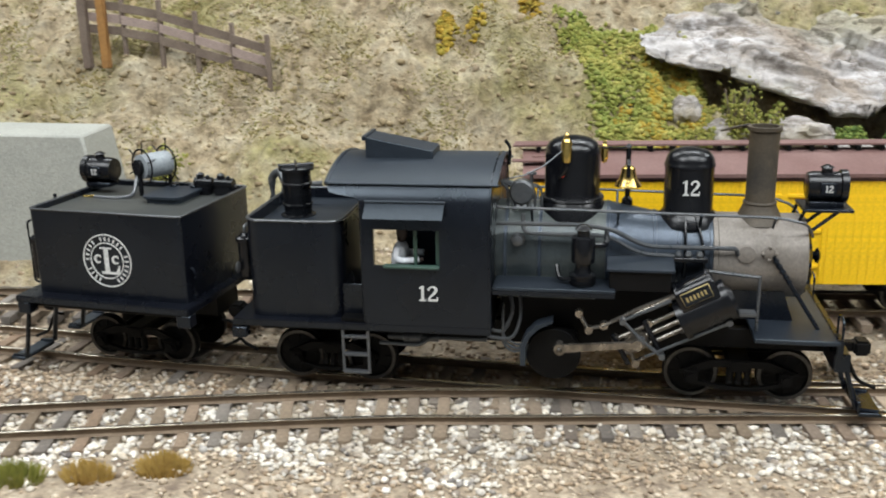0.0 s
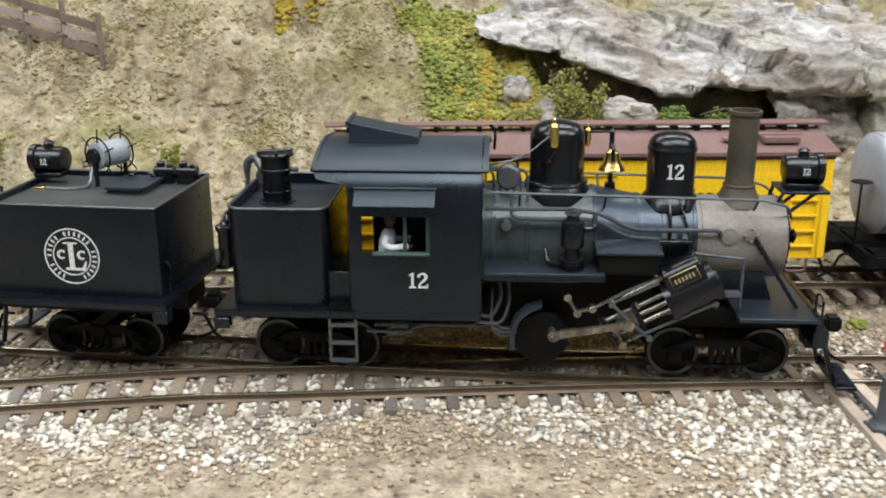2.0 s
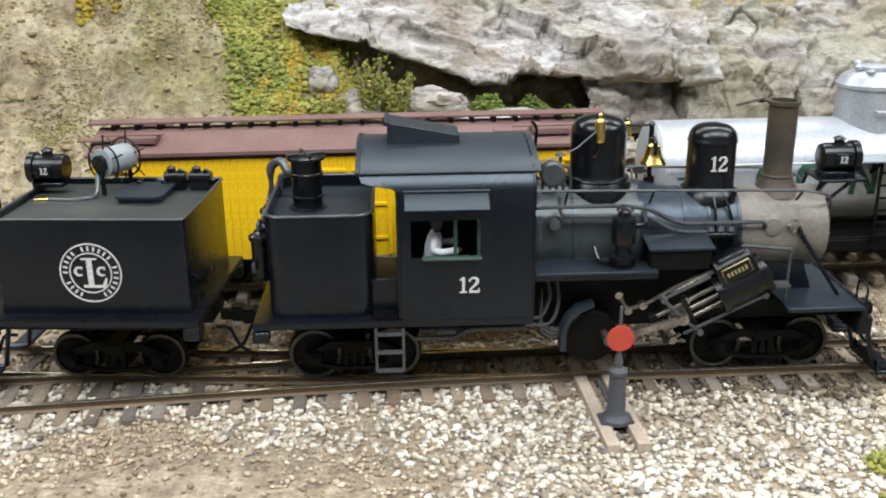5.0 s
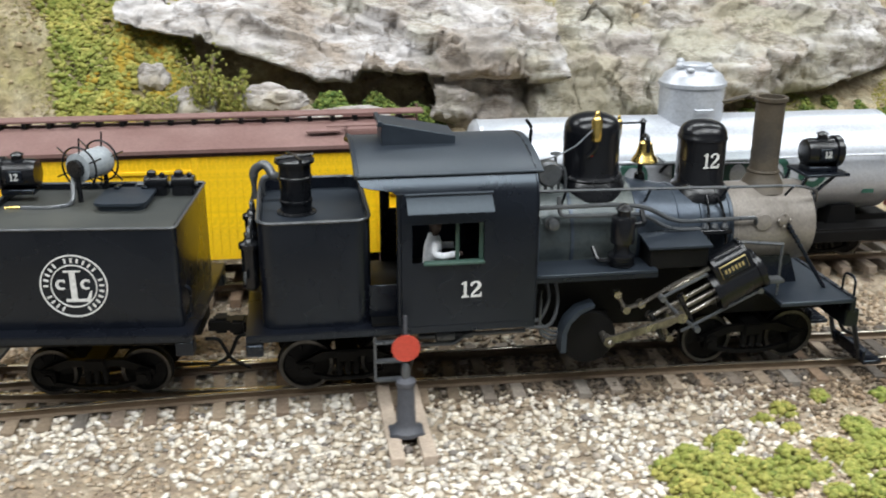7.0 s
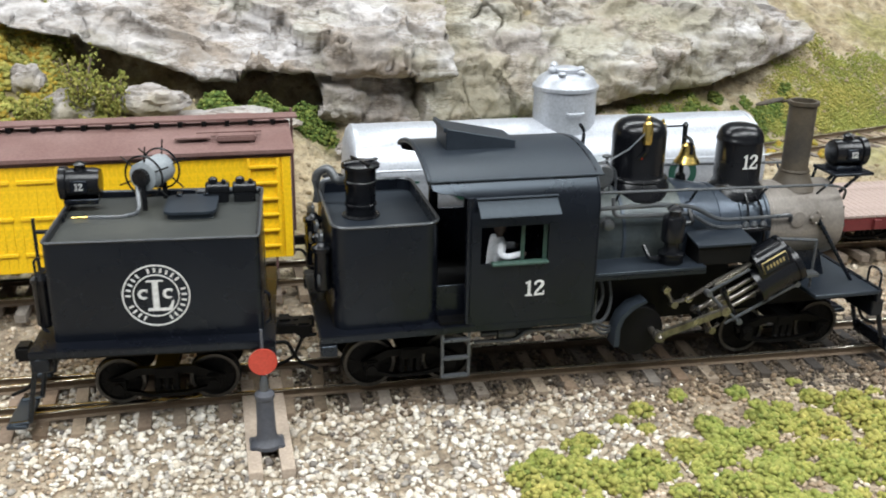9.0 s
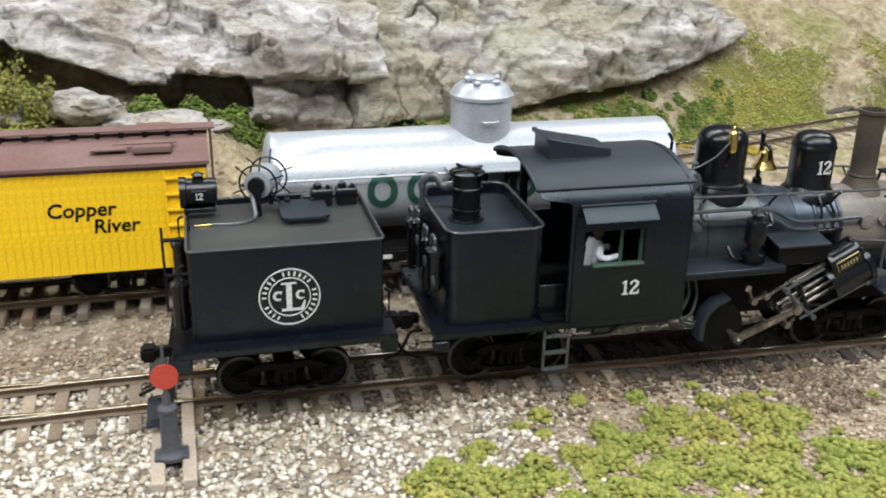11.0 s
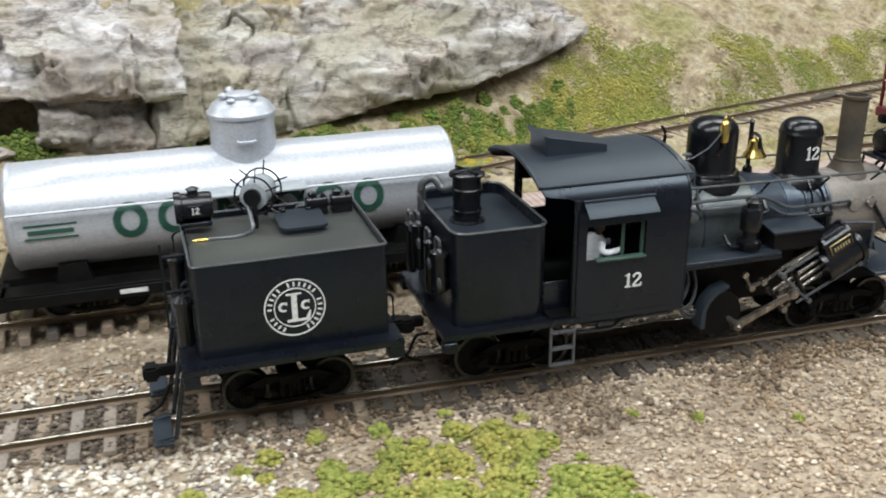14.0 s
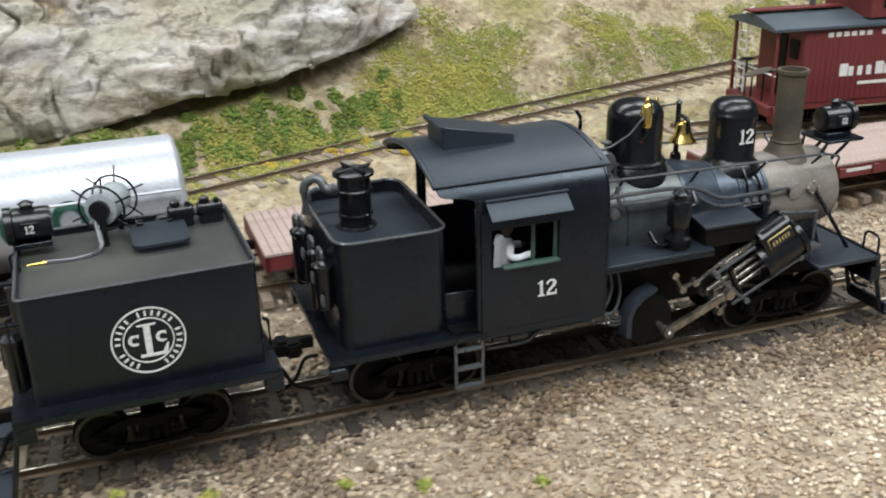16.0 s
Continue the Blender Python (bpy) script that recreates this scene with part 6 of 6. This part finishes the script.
        for q in (.62, 1.25):
            pp = r0 - ax * q
            tube(yk, [pp + up * .32 + Vector((0, s * .1, 0)), pp - up * .34 + Vector((0, s * .1, 0))], .05, 8)
        part("guide_yoke", yk, GLOSS, c)
        cyl(yk := B(), r0 - ax * 1.0, r0, .05, None, 10)
        part("piston_rod", yk, STEEL, c)
        hub = Vector((3.46, y, .78))
        w = lathe(B(), [(.02, -.08), (.5, -.07), (.52, -.04), (.52, .05), (.46, .07), (.12, .08), (.1, .14), (.02, .15)], (0, 0, 0), "Y", 32)
        ck = part("crank_disc", w, DARK, c, "dark crank disc with a polished pin")
        ck.matrix_basis = P(hub.x, hub.y + (.12 if s < 0 else -.12), hub.z)
        ROLLING.append((ck, hub.x, hub.z, "crank", s))
        part("crank_pin", cyl(B(), (-.26, s * .02, 0), (-.26, s * .34, 0), .07, None, 14), STEEL, ck)
        xh = part("crosshead", box(B(), -.2, .2, -.1, .1, -.13, .13, .03), STEEL, c)
        ROLLING.append((xh, r0, ax, "crosshead", s))
        rod = B()
        prism(rod, [(-.07, -.06), (.1, -.075), (1.3, -.045), (1.42, -.07), (1.49, 0), (1.42, .07), (1.3, .045), (.1, .075), (-.07, .06)], -.04, .04, .012)
        cyl(rod, (0, -.08, 0), (0, .08, 0), .105, None, 18)
        cyl(rod, (1.42, -.07, 0), (1.42, .07, 0), .1, None, 18)
        ball(rod, (0, -.1 if s < 0 else .1, 0), .06, 1)
        rd = part("main_rod", rod, STEEL, c, "bright oily main rod")
        ROLLING.append((rd, hub, r0, "rod", s))
        # valve gear
        vg = B()
        tube(vg, [(4.35, y + s * .06, 1.42), (5.0, y + s * .02, 1.78), (5.72, y, 2.12)], .035, 8)
        tube(vg, [(3.95, y, 1.62), (4.1, y, 1.35), (4.4, y, 1.42)], .045, 8)
        tube(vg, [(4.85, y, 1.0), (4.98, y, .72), (5.15, y, .82)], .045, 8)
        for q in ((3.93, 1.65), (4.12, 1.33), (4.4, 1.43), (4.86, 1.02), (5.0, .7), (4.6, 1.18), (5.2, 1.5)):
            cyl(vg, (q[0], y - .07, q[1]), (q[0], y + .07, q[1]), .075, None, 12)
        # steam and oil pipes and rocker links round the cylinder
        lk = B()
        tube(lk, [r0 + up * .5 - ax * .95 + Vector((0, s * .16, 0)), r0 + up * .46 + Vector((0, s * .14, 0))], .032, 8)
        tube(lk, [r0 - up * .3 - ax * .9 + Vector((0, s * .2, 0)), r0 - up * .34 + ax * .75 + Vector((0, s * .22, 0))], .03, 8)
        tube(lk, [r0 + up * .5 - ax * .95 + Vector((0, s * .18, 0)), r0 - ax * .8 + Vector((0, s * .2, 0)), r0 - up * .42 - ax * .62 + Vector((0, s * .2, 0))], .035, 8)
        for q in (r0 + up * .5 - ax * .95, r0 - ax * .8, r0 - up * .42 - ax * .62, r0 - up * .34 + ax * .75):
            cyl(lk, (q.x, y + s * .1, q.z), (q.x, y + s * .26, q.z), .06, None, 12)
        part("rocker_link", lk, PIPE, c, "oily rocker arm and link rods")
        for dz, r1 in ((0, .03), (.16, .024), (-.14, .024)):
            part("oil_pipe", tube(B(), bent([(2.5, s * 1.32, 1.62 + dz), (2.5, s * 1.32, 1.0 + dz * .5), (2.75 + dz * .3, s * 1.34, .86 + dz * .5), (2.98, s * 1.3, .95 + dz * .5)], 4), r1, 8), PIPE, c)
        part("valve_gear", vg, STEEL, c, "oily steel valve gear links")
        part("splash_guard", prism(B(), [(2.85, .62), (2.85, 1.0), (2.95, 1.25), (3.15, 1.45), (3.45, 1.55), (3.45, 1.5), (3.2, 1.38), (3.02, 1.2), (2.95, 1.0), (2.95, .62)], y - .22, y + .12), BLACK_ROOF, c)
        part("crank_bracket", box(B(), 3.2, 3.9, s * 1.0 - .1, s * 1.0 + .1, .4, 1.2, .05), DARK, c)
        part("drain_cock", tube(B(), [(5.8, y, 1.35), (6.7, y + s * .02, 1.72)], .03, 6), PIPE, c)
        part("cylinder_support", box(B(), 6.0, 6.7, s * .9 - .2, s * .9 + .2, 1.2, 1.9, .04), DARK, c)
        part("oil_box", box(B(), 6.78, 7.08, s * 1.5 - .12, s * 1.5 + .12, 1.78, 1.86, .02), PIPE, c)
        part("reach_rod", tube(B(), [(6.2, s * 1.2, 2.5), (7.15, s * 1.25, 2.42)], .035, 6), PIPE, c)
        part("reach_link", tube(B(), [(7.15, s * 1.25, 2.45), (7.15, s * 1.25, 1.4)], .03, 6), PIPE, c)
        # cab steps and piping below
        part("cab_ladder", B_ladder(-.32, s * 1.64, .35, 1.22, .5), PIPE, c, "thin grey cab ladder")
        ij = lathe(B(), [(.06, -.5), (.06, -.2), (.12, -.18), (.12, .15), (.07, .2), (.07, .5)], (.75, s * 1.3, 1.0), "X", 12)
        tube(ij, bent([(.1, s * 1.4, .9), (.9, s * 1.4, .88), (1.1, s * 1.4, 1.05), (2.2, s * 1.4, 1.05)], 3), .04, 8)
        tube(ij, bent([(2.1, s * 1.3, 1.3), (2.5, s * 1.3, 1.15), (2.7, s * 1.25, 1.6), (2.6, s * 1.1, 2.0)], 3), .04, 8)
        tube(ij, bent([(2.2, s * 1.35, 1.1), (2.7, s * 1.35, 1.05), (2.85, s * 1.3, 1.5), (2.8, s * 1.1, 2.0)], 3), .035, 8)
        part("injector", ij, PIPE, c)
    # front deck, beam and pilot
    fd = B()
    prism(fd, [(7.08, 1.29), (8.55, 1.29), (8.55, 1.38), (7.08, 1.38)], -1.62, 1.62, .015)
    part("front_deck", fd, BLACK_ROOF, c)
    part("deck_edge", box(B(), 8.5, 8.62, -1.6, 1.6, 1.1, 1.4, .02), BLACK, c)
    part("pilot_beam", box(B(), 8.5, 8.78, -1.5, 1.5, .75, 1.1, .02), BLACK, c)
    for s in (-1, 1):
        part("footboard", box(B(), 9.0, 9.4, s * 1.0 - .55, s * 1.0 + .55, -.08, 0.0, .015, 1), BLACK, c)
        for y in (.55, 1.45):
            part("footboard_strut", tube(B(), [(8.7, s * y, .9), (8.95, s * y, .05), (9.35, s * y, 0)], .05, 6), BLACK, c)
        part("footboard_back", box(B(), 8.96, 9.02, s * 1.0 - .55, s * 1.0 + .55, 0.0, .22, .01, 1), BLACK, c)
        part("grab_iron", tube(B(), bent([(8.6, s * 1.5, 1.38), (8.6, s * 1.5, 1.75), (8.6, s * 1.1, 1.75), (8.6, s * 1.1, 1.38)], 3), .025, 6), BLACK, c)
    coupler(c, 8.75, .7, 1)
    part("lamp_shelf", box(B(), 7.95, 8.85, -.42, .42, 3.44, 3.5, .012, 1), BLACK, c)
    sh = B()
    for s in (-1, 1):
        tube(sh, [(8.6, s * .3, 3.44), (8.08, s * .3, 3.0)], .035, 6)
        tube(sh, [(7.9, s * .3, 3.2), (8.0, s * .35, 3.46)], .035, 6)
    part("shelf_bracket", sh, BLACK, c)
    lamp(c, 8.4, 0, 3.86, 1, "black round headlamp with a number board")
    # rolling gear
    wheels = []
    bogie(c, -1.02, -.2, .5, 1.52, wheels)
    bogie(c, 6.95, -.2, .5, 1.75, wheels)
    coupler(c, -2.75, .95, -1)
    part("drive_shaft", cyl(B(), (-1.8, 0, .55), (7.8, 0, .55), .07, None, 10), DARK, c)
    return c, wheels


def B_ladder(x, y, z0, z1, w):
    bm = B()
    for s in (-1, 1):
        box(bm, x + s * w / 2 - .025, x + s * w / 2 + .025, y - .025, y + .025, z0, z1)
    for k in range(3):
        z = z0 + .02 + k * (z1 - z0) * .42
        box(bm, x - w / 2, x + w / 2, y - .06, y + .06, z - .02, z + .02)
    return bm


def build_tender():
    c = thing("tender", Matrix.Identity(4), "black square model tender with a round white emblem", "tender")
    part("deck", box(B(), -3.13, .92, -1.76, 1.76, 1.4, 1.54, .02), BLACK, c)
    for s in (-1, 1):
        part("side_sill", box(B(), -3.0, .75, s * 1.3 - .1, s * 1.3 + .1, 1.2, 1.4, .02, 1), DARK, c)
        part("corner_block", box(B(), .62, .92, s * 1.6 - .14, s * 1.6 + .14, 1.14, 1.4, .02, 1), BLACK, c)
        part("corner_block", box(B(), -3.12, -2.82, s * 1.6 - .14, s * 1.6 + .14, 1.14, 1.4, .02, 1), BLACK, c)
        rv = B()
        for k in range(20):
            ball(rv, (-3.0 + k * .2, s * 1.762, 1.47), .014, 1)
        part("rivet_row", rv, BLACK, c)
    part("centre_sill", box(B(), -3.0, .8, -.45, .45, .95, 1.4), DARK, c)
    tk = part("tank", rounded_box(B(), -2.78, .72, 1.42, 1.53, 3.12, .1), BLACK, c)
    part("tank_rim", rim(B(), -2.78, .72, 1.42, 3.12, 3.33, .1), BLACK, tk)
    part("rim_bead", bead(-2.78, .72, 1.42, 3.33, .1, .025), PIPE, tk, "dusty grey beading")
    part("tank_top", rounded_box(B(), -2.73, .67, 1.37, 3.13, 3.22, .08), TOP, tk, "dusty grey-green tank top")
    h = part("hatch", rounded_box(B(), -.95, -.12, .5, 3.17, 3.32, .16), BLACK_ROOF, c)
    h.matrix_basis = P(0, .42, 0)
    part("hatch_lid", rounded_box(B(), -1.0, -.07, .55, 3.32, 3.37, .18), BLACK_ROOF, h)
    hp = B()
    for x in (-.8, -.3):
        box(hp, x - .05, x + .05, .4, .62, 3.3, 3.42, .01, 1)
    part("hatch_hinge", hp, BLACK, h)
    # hose reel with its hose
    rl = part("hose_reel", lathe(B(), [(.16, -.36), (.27, -.34), (.27, .34), (.2, .36)], (0, 0, 0), "Y", 28), REEL, c, "pale grey hose reel with open spoked rims")
    rl.matrix_basis = P(-1.25, .9, 3.84, 0, 0, -24)
    for y in (-.3, .3):
        sp = tube(B(), [(.38 * math.cos(q), y, .38 * math.sin(q)) for q in (k * math.pi / 14 for k in range(29))], .02, 6)
        for k in range(6):
            q = k * math.pi / 3 + .4
            tube(sp, [(.2 * math.cos(q), y, .2 * math.sin(q)), (.56 * math.cos(q), y, .56 * math.sin(q))], .016, 5)
        part("reel_rim", sp, GLOSS, rl)
    part("reel_hub", lathe(B(), [(.17, -.44), (.17, -.36), (.1, -.34)], (0, 0, 0), "Y", 20), GLOSS, rl)
    part("reel_stand", tube(B(), [(-1.38, .52, 3.17), (-1.38, .52, 3.84), (-1.1, 1.25, 3.84), (-1.1, 1.25, 3.17)], .05, 8), GLOSS, c)
    part("hose", tube(B(), bent([(-1.5, .6, 3.65), (-1.45, .3, 3.24), (-1.8, .1, 3.23), (-2.35, .15, 3.23)], 6), .045, 8), PIPE, c, "grey rubber hose")
    part("nozzle", cyl(B(), (-2.33, .15, 3.23), (-2.62, .17, 3.23), .05, .025, 10), BRASS, c, "brass hose nozzle")
    lamp(c, -2.5, .75, 3.72, -1, "black rear lamp with a number board")
    for x in (-.1, .4):
        q = B()
        box(q, x - .2, x + .2, .85, 1.2, 3.17, 3.4, .03)
        lathe(q, [(.1, -.22), (.12, -.2), (.12, .2), (.1, .22)], (x, 1.0, 3.47), "X", 14)
        lathe(q, [(.05, .1), (.09, .12), (.09, .2), (.03, .24)], (x - .08, 1.0, 3.45), "Z", 10)
        ball(q, (x + .12, .95, 3.6), .06, 1)
        part("steam_pump", q, GLOSS, c)
    part("pump_line", tube(B(), bent([(-.5, 1.05, 3.22), (-.5, 1.05, 3.4), (.65, 1.05, 3.4)], 3), .035, 6), PIPE, c)
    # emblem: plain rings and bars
    em = part("emblem", ring(B(), (-1.03, 2.33), .56, .535, -1.434, -1.42), WHITE, c, "round white painted emblem")
    part("emblem_ring", ring(B(), (-1.03, 2.33), .385, .365, -1.434, -1.42), WHITE, em)
    for k in range(25):
        if k in (4, 10, 17):
            continue
        a = math.radians(242 - 304 * k / 24)
        mk = part("emblem_mark", box(B(), -.017, .017, -.004, .004, -.042, .042), WHITE, em)
        mk.matrix_basis = P(-1.03 + .46 * math.cos(a), -1.43, 2.33 + .46 * math.sin(a), 0, 90 - math.degrees(a), 0)
    ct = B()
    for poly in ([(-1.09, 2.1), (-.99, 2.1), (-.99, 2.58), (-1.09, 2.58)], [(-1.18, 2.58), (-.9, 2.58), (-.9, 2.61), (-1.18, 2.61)],
                 [(-1.18, 2.05), (-.76, 2.05), (-.77, 2.1), (-1.18, 2.1)], [(-.84, 2.1), (-.77, 2.1), (-.74, 2.24), (-.77, 2.24)]):
        prism(ct, poly, -1.434, -1.422)
    part("emblem_bar", ct, WHITE, em)
    for x in (-1.24, -.83):
        bm, n = B(), 20
        arc = [math.radians(48 + 264 * k / n) for k in range(n + 1)]
        for a, b in zip(arc, arc[1:]):
            wa, wb = (.03 + .022 * abs(math.sin(q / 2)) ** 3 for q in (a, b))
            prism(bm, [(x + r * math.cos(q), 2.36 + r * math.sin(q)) for q, r in ((a, .092), (b, .092), (b, .092 - wb), (a, .092 - wa))], -1.434, -1.422)
        box(bm, x + .05, x + .068, -1.434, -1.422, 2.39, 2.45)
        part("emblem_arc", bm, WHITE, em)
    # rear and front end
    for x, d in ((-3.15, -1),):
        for s in (-1, 1):
            part("footboard", box(B(), -3.75, -3.4, s * .95 - .5, s * .95 + .5, -.08, 0.0, .015, 1), BLACK_ROOF, c)
            for y in (.5, 1.4):
                part("footboard_strut", tube(B(), [(-3.1, s * y, 1.3), (-3.35, s * y, .05), (-3.7, s * y, 0)], .05, 6), BLACK, c)
            part("rear_cylinder", lathe(B(), [(.1, 1.7), (.15, 1.75), (.15, 2.5), (.18, 2.52), (.18, 2.6), (.08, 2.68)], (-2.95, s * 1.05, 0), "Z", 14), GLOSS, c)
            part("grab_iron", tube(B(), bent([(-2.85, s * 1.3, 1.7), (-2.95, s * 1.3, 1.75), (-2.95, s * 1.3, 3.0), (-2.85, s * 1.3, 3.05)], 3), .025, 6), BLACK, c)
    part("rear_ladder", B_ladder(-2.98, 0, 1.6, 3.3, .5), BLACK, c)
    part("front_grab", tube(B(), bent([(.76, -1.25, 1.65), (.84, -1.25, 1.7), (.84, -1.25, 2.2), (.76, -1.25, 2.25)], 3), .03, 6), BLACK, c)
    coupler(c, -3.1, .75, -1)
    coupler(c, .85, .95, 1)
    wheels = []
    bogie(c, -1.11, -.2, .45, 1.7, wheels, .24)
    return c, wheels


def build_figurine():
    """The model driver: one plain shape."""
    bm = B()
    rings = []
    for z, hx, hy, lean in ((0, .15, .2, 0), (.2, .15, .21, .01), (.42, .16, .25, .04), (.56, .14, .26, .06), (.64, .1, .2, .07), (.68, .06, .08, .08)):
        rings.append([bm.verts.new((lean + hx * math.cos(a), hy * math.sin(a), z)) for a in (2 * math.pi * k / 16 for k in range(16))])
    for p, q in zip(rings, rings[1:]):
        for k in range(16):
            bm.faces.new((p[k], p[(k + 1) % 16], q[(k + 1) % 16], q[k]))
    bm.faces.new(rings[0])
    for sd in (-1, 1):
        tube(bm, bent([(.05, sd * .24, .6), (.02, sd * .3, .42), (.16, sd * .3, .37), (.46, sd * .24, .39)], 4), .065, 10)
    shirt = len(bm.faces)
    lathe(bm, [(.05, .66), (.06, .72), (.1, .77), (.115, .86), (.1, .95), (.04, .99)], (.09, 0, 0), "Z", 16)
    lathe(bm, [(.12, .92), (.13, .95), (.11, 1.02), (.03, 1.05)], (.085, 0, 0), "Z", 16)
    box(bm, .14, .28, -.09, .09, .925, .945, .006, 1)
    for sd in (-1, 1):
        ball(bm, (.5, sd * .235, .39), .05, 1)
    bm.faces.ensure_lookup_table()
    for f in list(bm.faces)[shirt:]:
        f.material_index = 1
    ob = part("figurine", bm, FIGURE)
    ob.data.materials.append(FIGURE_DARK)
    return tagged(ob, "painted model figurine seated in the cab, white shirt and dark cap", "figurine")


engine, engine_wheels = build_engine()
tender, tender_wheels = build_tender()
figurine = build_figurine()

# seconds; locomotive x, y, heading; tender x, y, heading
RUN = [
    (0.0, -14.196, 1.700, -5.52, -18.521, 2.195, -12.37),
    (0.5, -13.216, 1.559, -5.34, -17.609, 1.976, -11.24),
    (1.0, -12.285, 1.430, -5.12, -16.669, 1.753, -10.31),
    (1.5, -11.326, 1.316, -4.85, -15.713, 1.576, -9.66),
    (2.0, -10.382, 1.207, -4.61, -14.788, 1.441, -8.90),
    (2.5, -9.407, 1.093, -4.41, -13.845, 1.315, -8.18),
    (3.0, -8.465, 0.985, -4.08, -12.909, 1.197, -7.80),
    (3.5, -7.498, 0.891, -3.63, -11.944, 1.077, -7.66),
    (4.0, -6.538, 0.803, -3.11, -11.018, 0.965, -7.43),
    (6.5, -1.895, 0.342, -0.76, -6.305, 0.418, -6.02),
    (7.0, -0.948, 0.279, -0.33, -5.346, 0.319, -6.18),
    (7.5, -0.019, 0.225, 0.04, -4.400, 0.236, -6.00),
    (8.0, 0.920, 0.194, 0.08, -3.473, 0.157, -5.63),
    (8.5, 1.831, 0.170, -0.18, -2.555, 0.083, -5.42),
    (11.0, 6.715, -0.114, -1.50, 2.248, -0.058, -0.66),
    (11.5, 7.645, -0.142, -1.50, 3.158, -0.114, -0.51),
    (12.0, 8.572, -0.189, -1.42, 4.078, -0.184, -0.42),
    (12.5, 9.482, -0.246, -1.32, 4.968, -0.255, -0.33),
    (13.0, 10.403, -0.276, -1.39, 5.881, -0.280, -0.26),
    (13.5, 11.369, -0.293, -1.55, 6.822, -0.273, -0.30),
    (14.0, 12.280, -0.335, -1.53, 7.728, -0.299, -0.23),
    (14.5, 13.193, -0.392, -1.52, 8.642, -0.342, 0.05),
    (15.0, 14.112, -0.440, -1.57, 9.538, -0.374, 0.36),
    (15.5, 15.031, -0.474, -1.65, 10.419, -0.426, 0.44),
    (16.0, 15.981, -0.501, -1.93, 11.401, -0.515, 0.04),
]


def at(t, k):
    return float(np.interp(t, [r[0] for r in RUN], [r[k] for r in RUN]))


def set_rows(k):
    return [(r[0], P(r[k], r[k + 1], 0, 0, 0, r[k + 2])) for r in RUN]


def motions():
    rows = set_rows(1)
    walk(engine, rows)
    walk(figurine, [(t, m @ P(.48, -1.22, 2.24)) for t, m in rows])
    walk(tender, set_rows(4))
    steps = [k * .2 for k in range(81)]
    for wheels, k in ((engine_wheels, 1), (tender_wheels, 4)):
        for w, x, y, z, r in wheels:
            walk(w, [(t, P(x, y, z, 0, math.degrees((at(t, k) - at(0, k)) / r) % 360, 0)) for t in steps])
    pin, length = .28, 1.42
    for q in ROLLING:
        kind, s = q[3], q[4]
        y = s * 1.36
        rows = []
        for t in steps:
            a = math.radians(CRANK0) + (at(t, 1) - at(0, 1)) / .5 * CRANK_GEAR
            px, pz = 3.46 - pin * math.cos(a), .78 + pin * math.sin(a)
            ax = Vector((math.cos(radians(28)), 0, math.sin(radians(28))))
            r0 = Vector((6.62, y, 2.03)) - ax * .92
            # the crosshead lies on the cylinder's line, one rod's length from the pin
            w = Vector((px, y, pz)) - r0
            b = w.dot(ax)
            d = math.sqrt(max(0, b * b - w.length_squared + length * length))
            h = r0 + ax * (b + d)
            if kind == "crank":
                rows.append((t, P(q[1], y - s * .12, q[2], 0, math.degrees(a), 0)))
            elif kind == "crosshead":
                rows.append((t, P(h.x, y, h.z, 0, -28, 0)))
            else:
                rows.append((t, P(px, y + s * .26, pz, 0, -math.degrees(math.atan2(h.z - pz, h.x - px)), 0)))
        walk(q[0], rows)


CRANK0, CRANK_GEAR = 117.8, 1.693
motions()
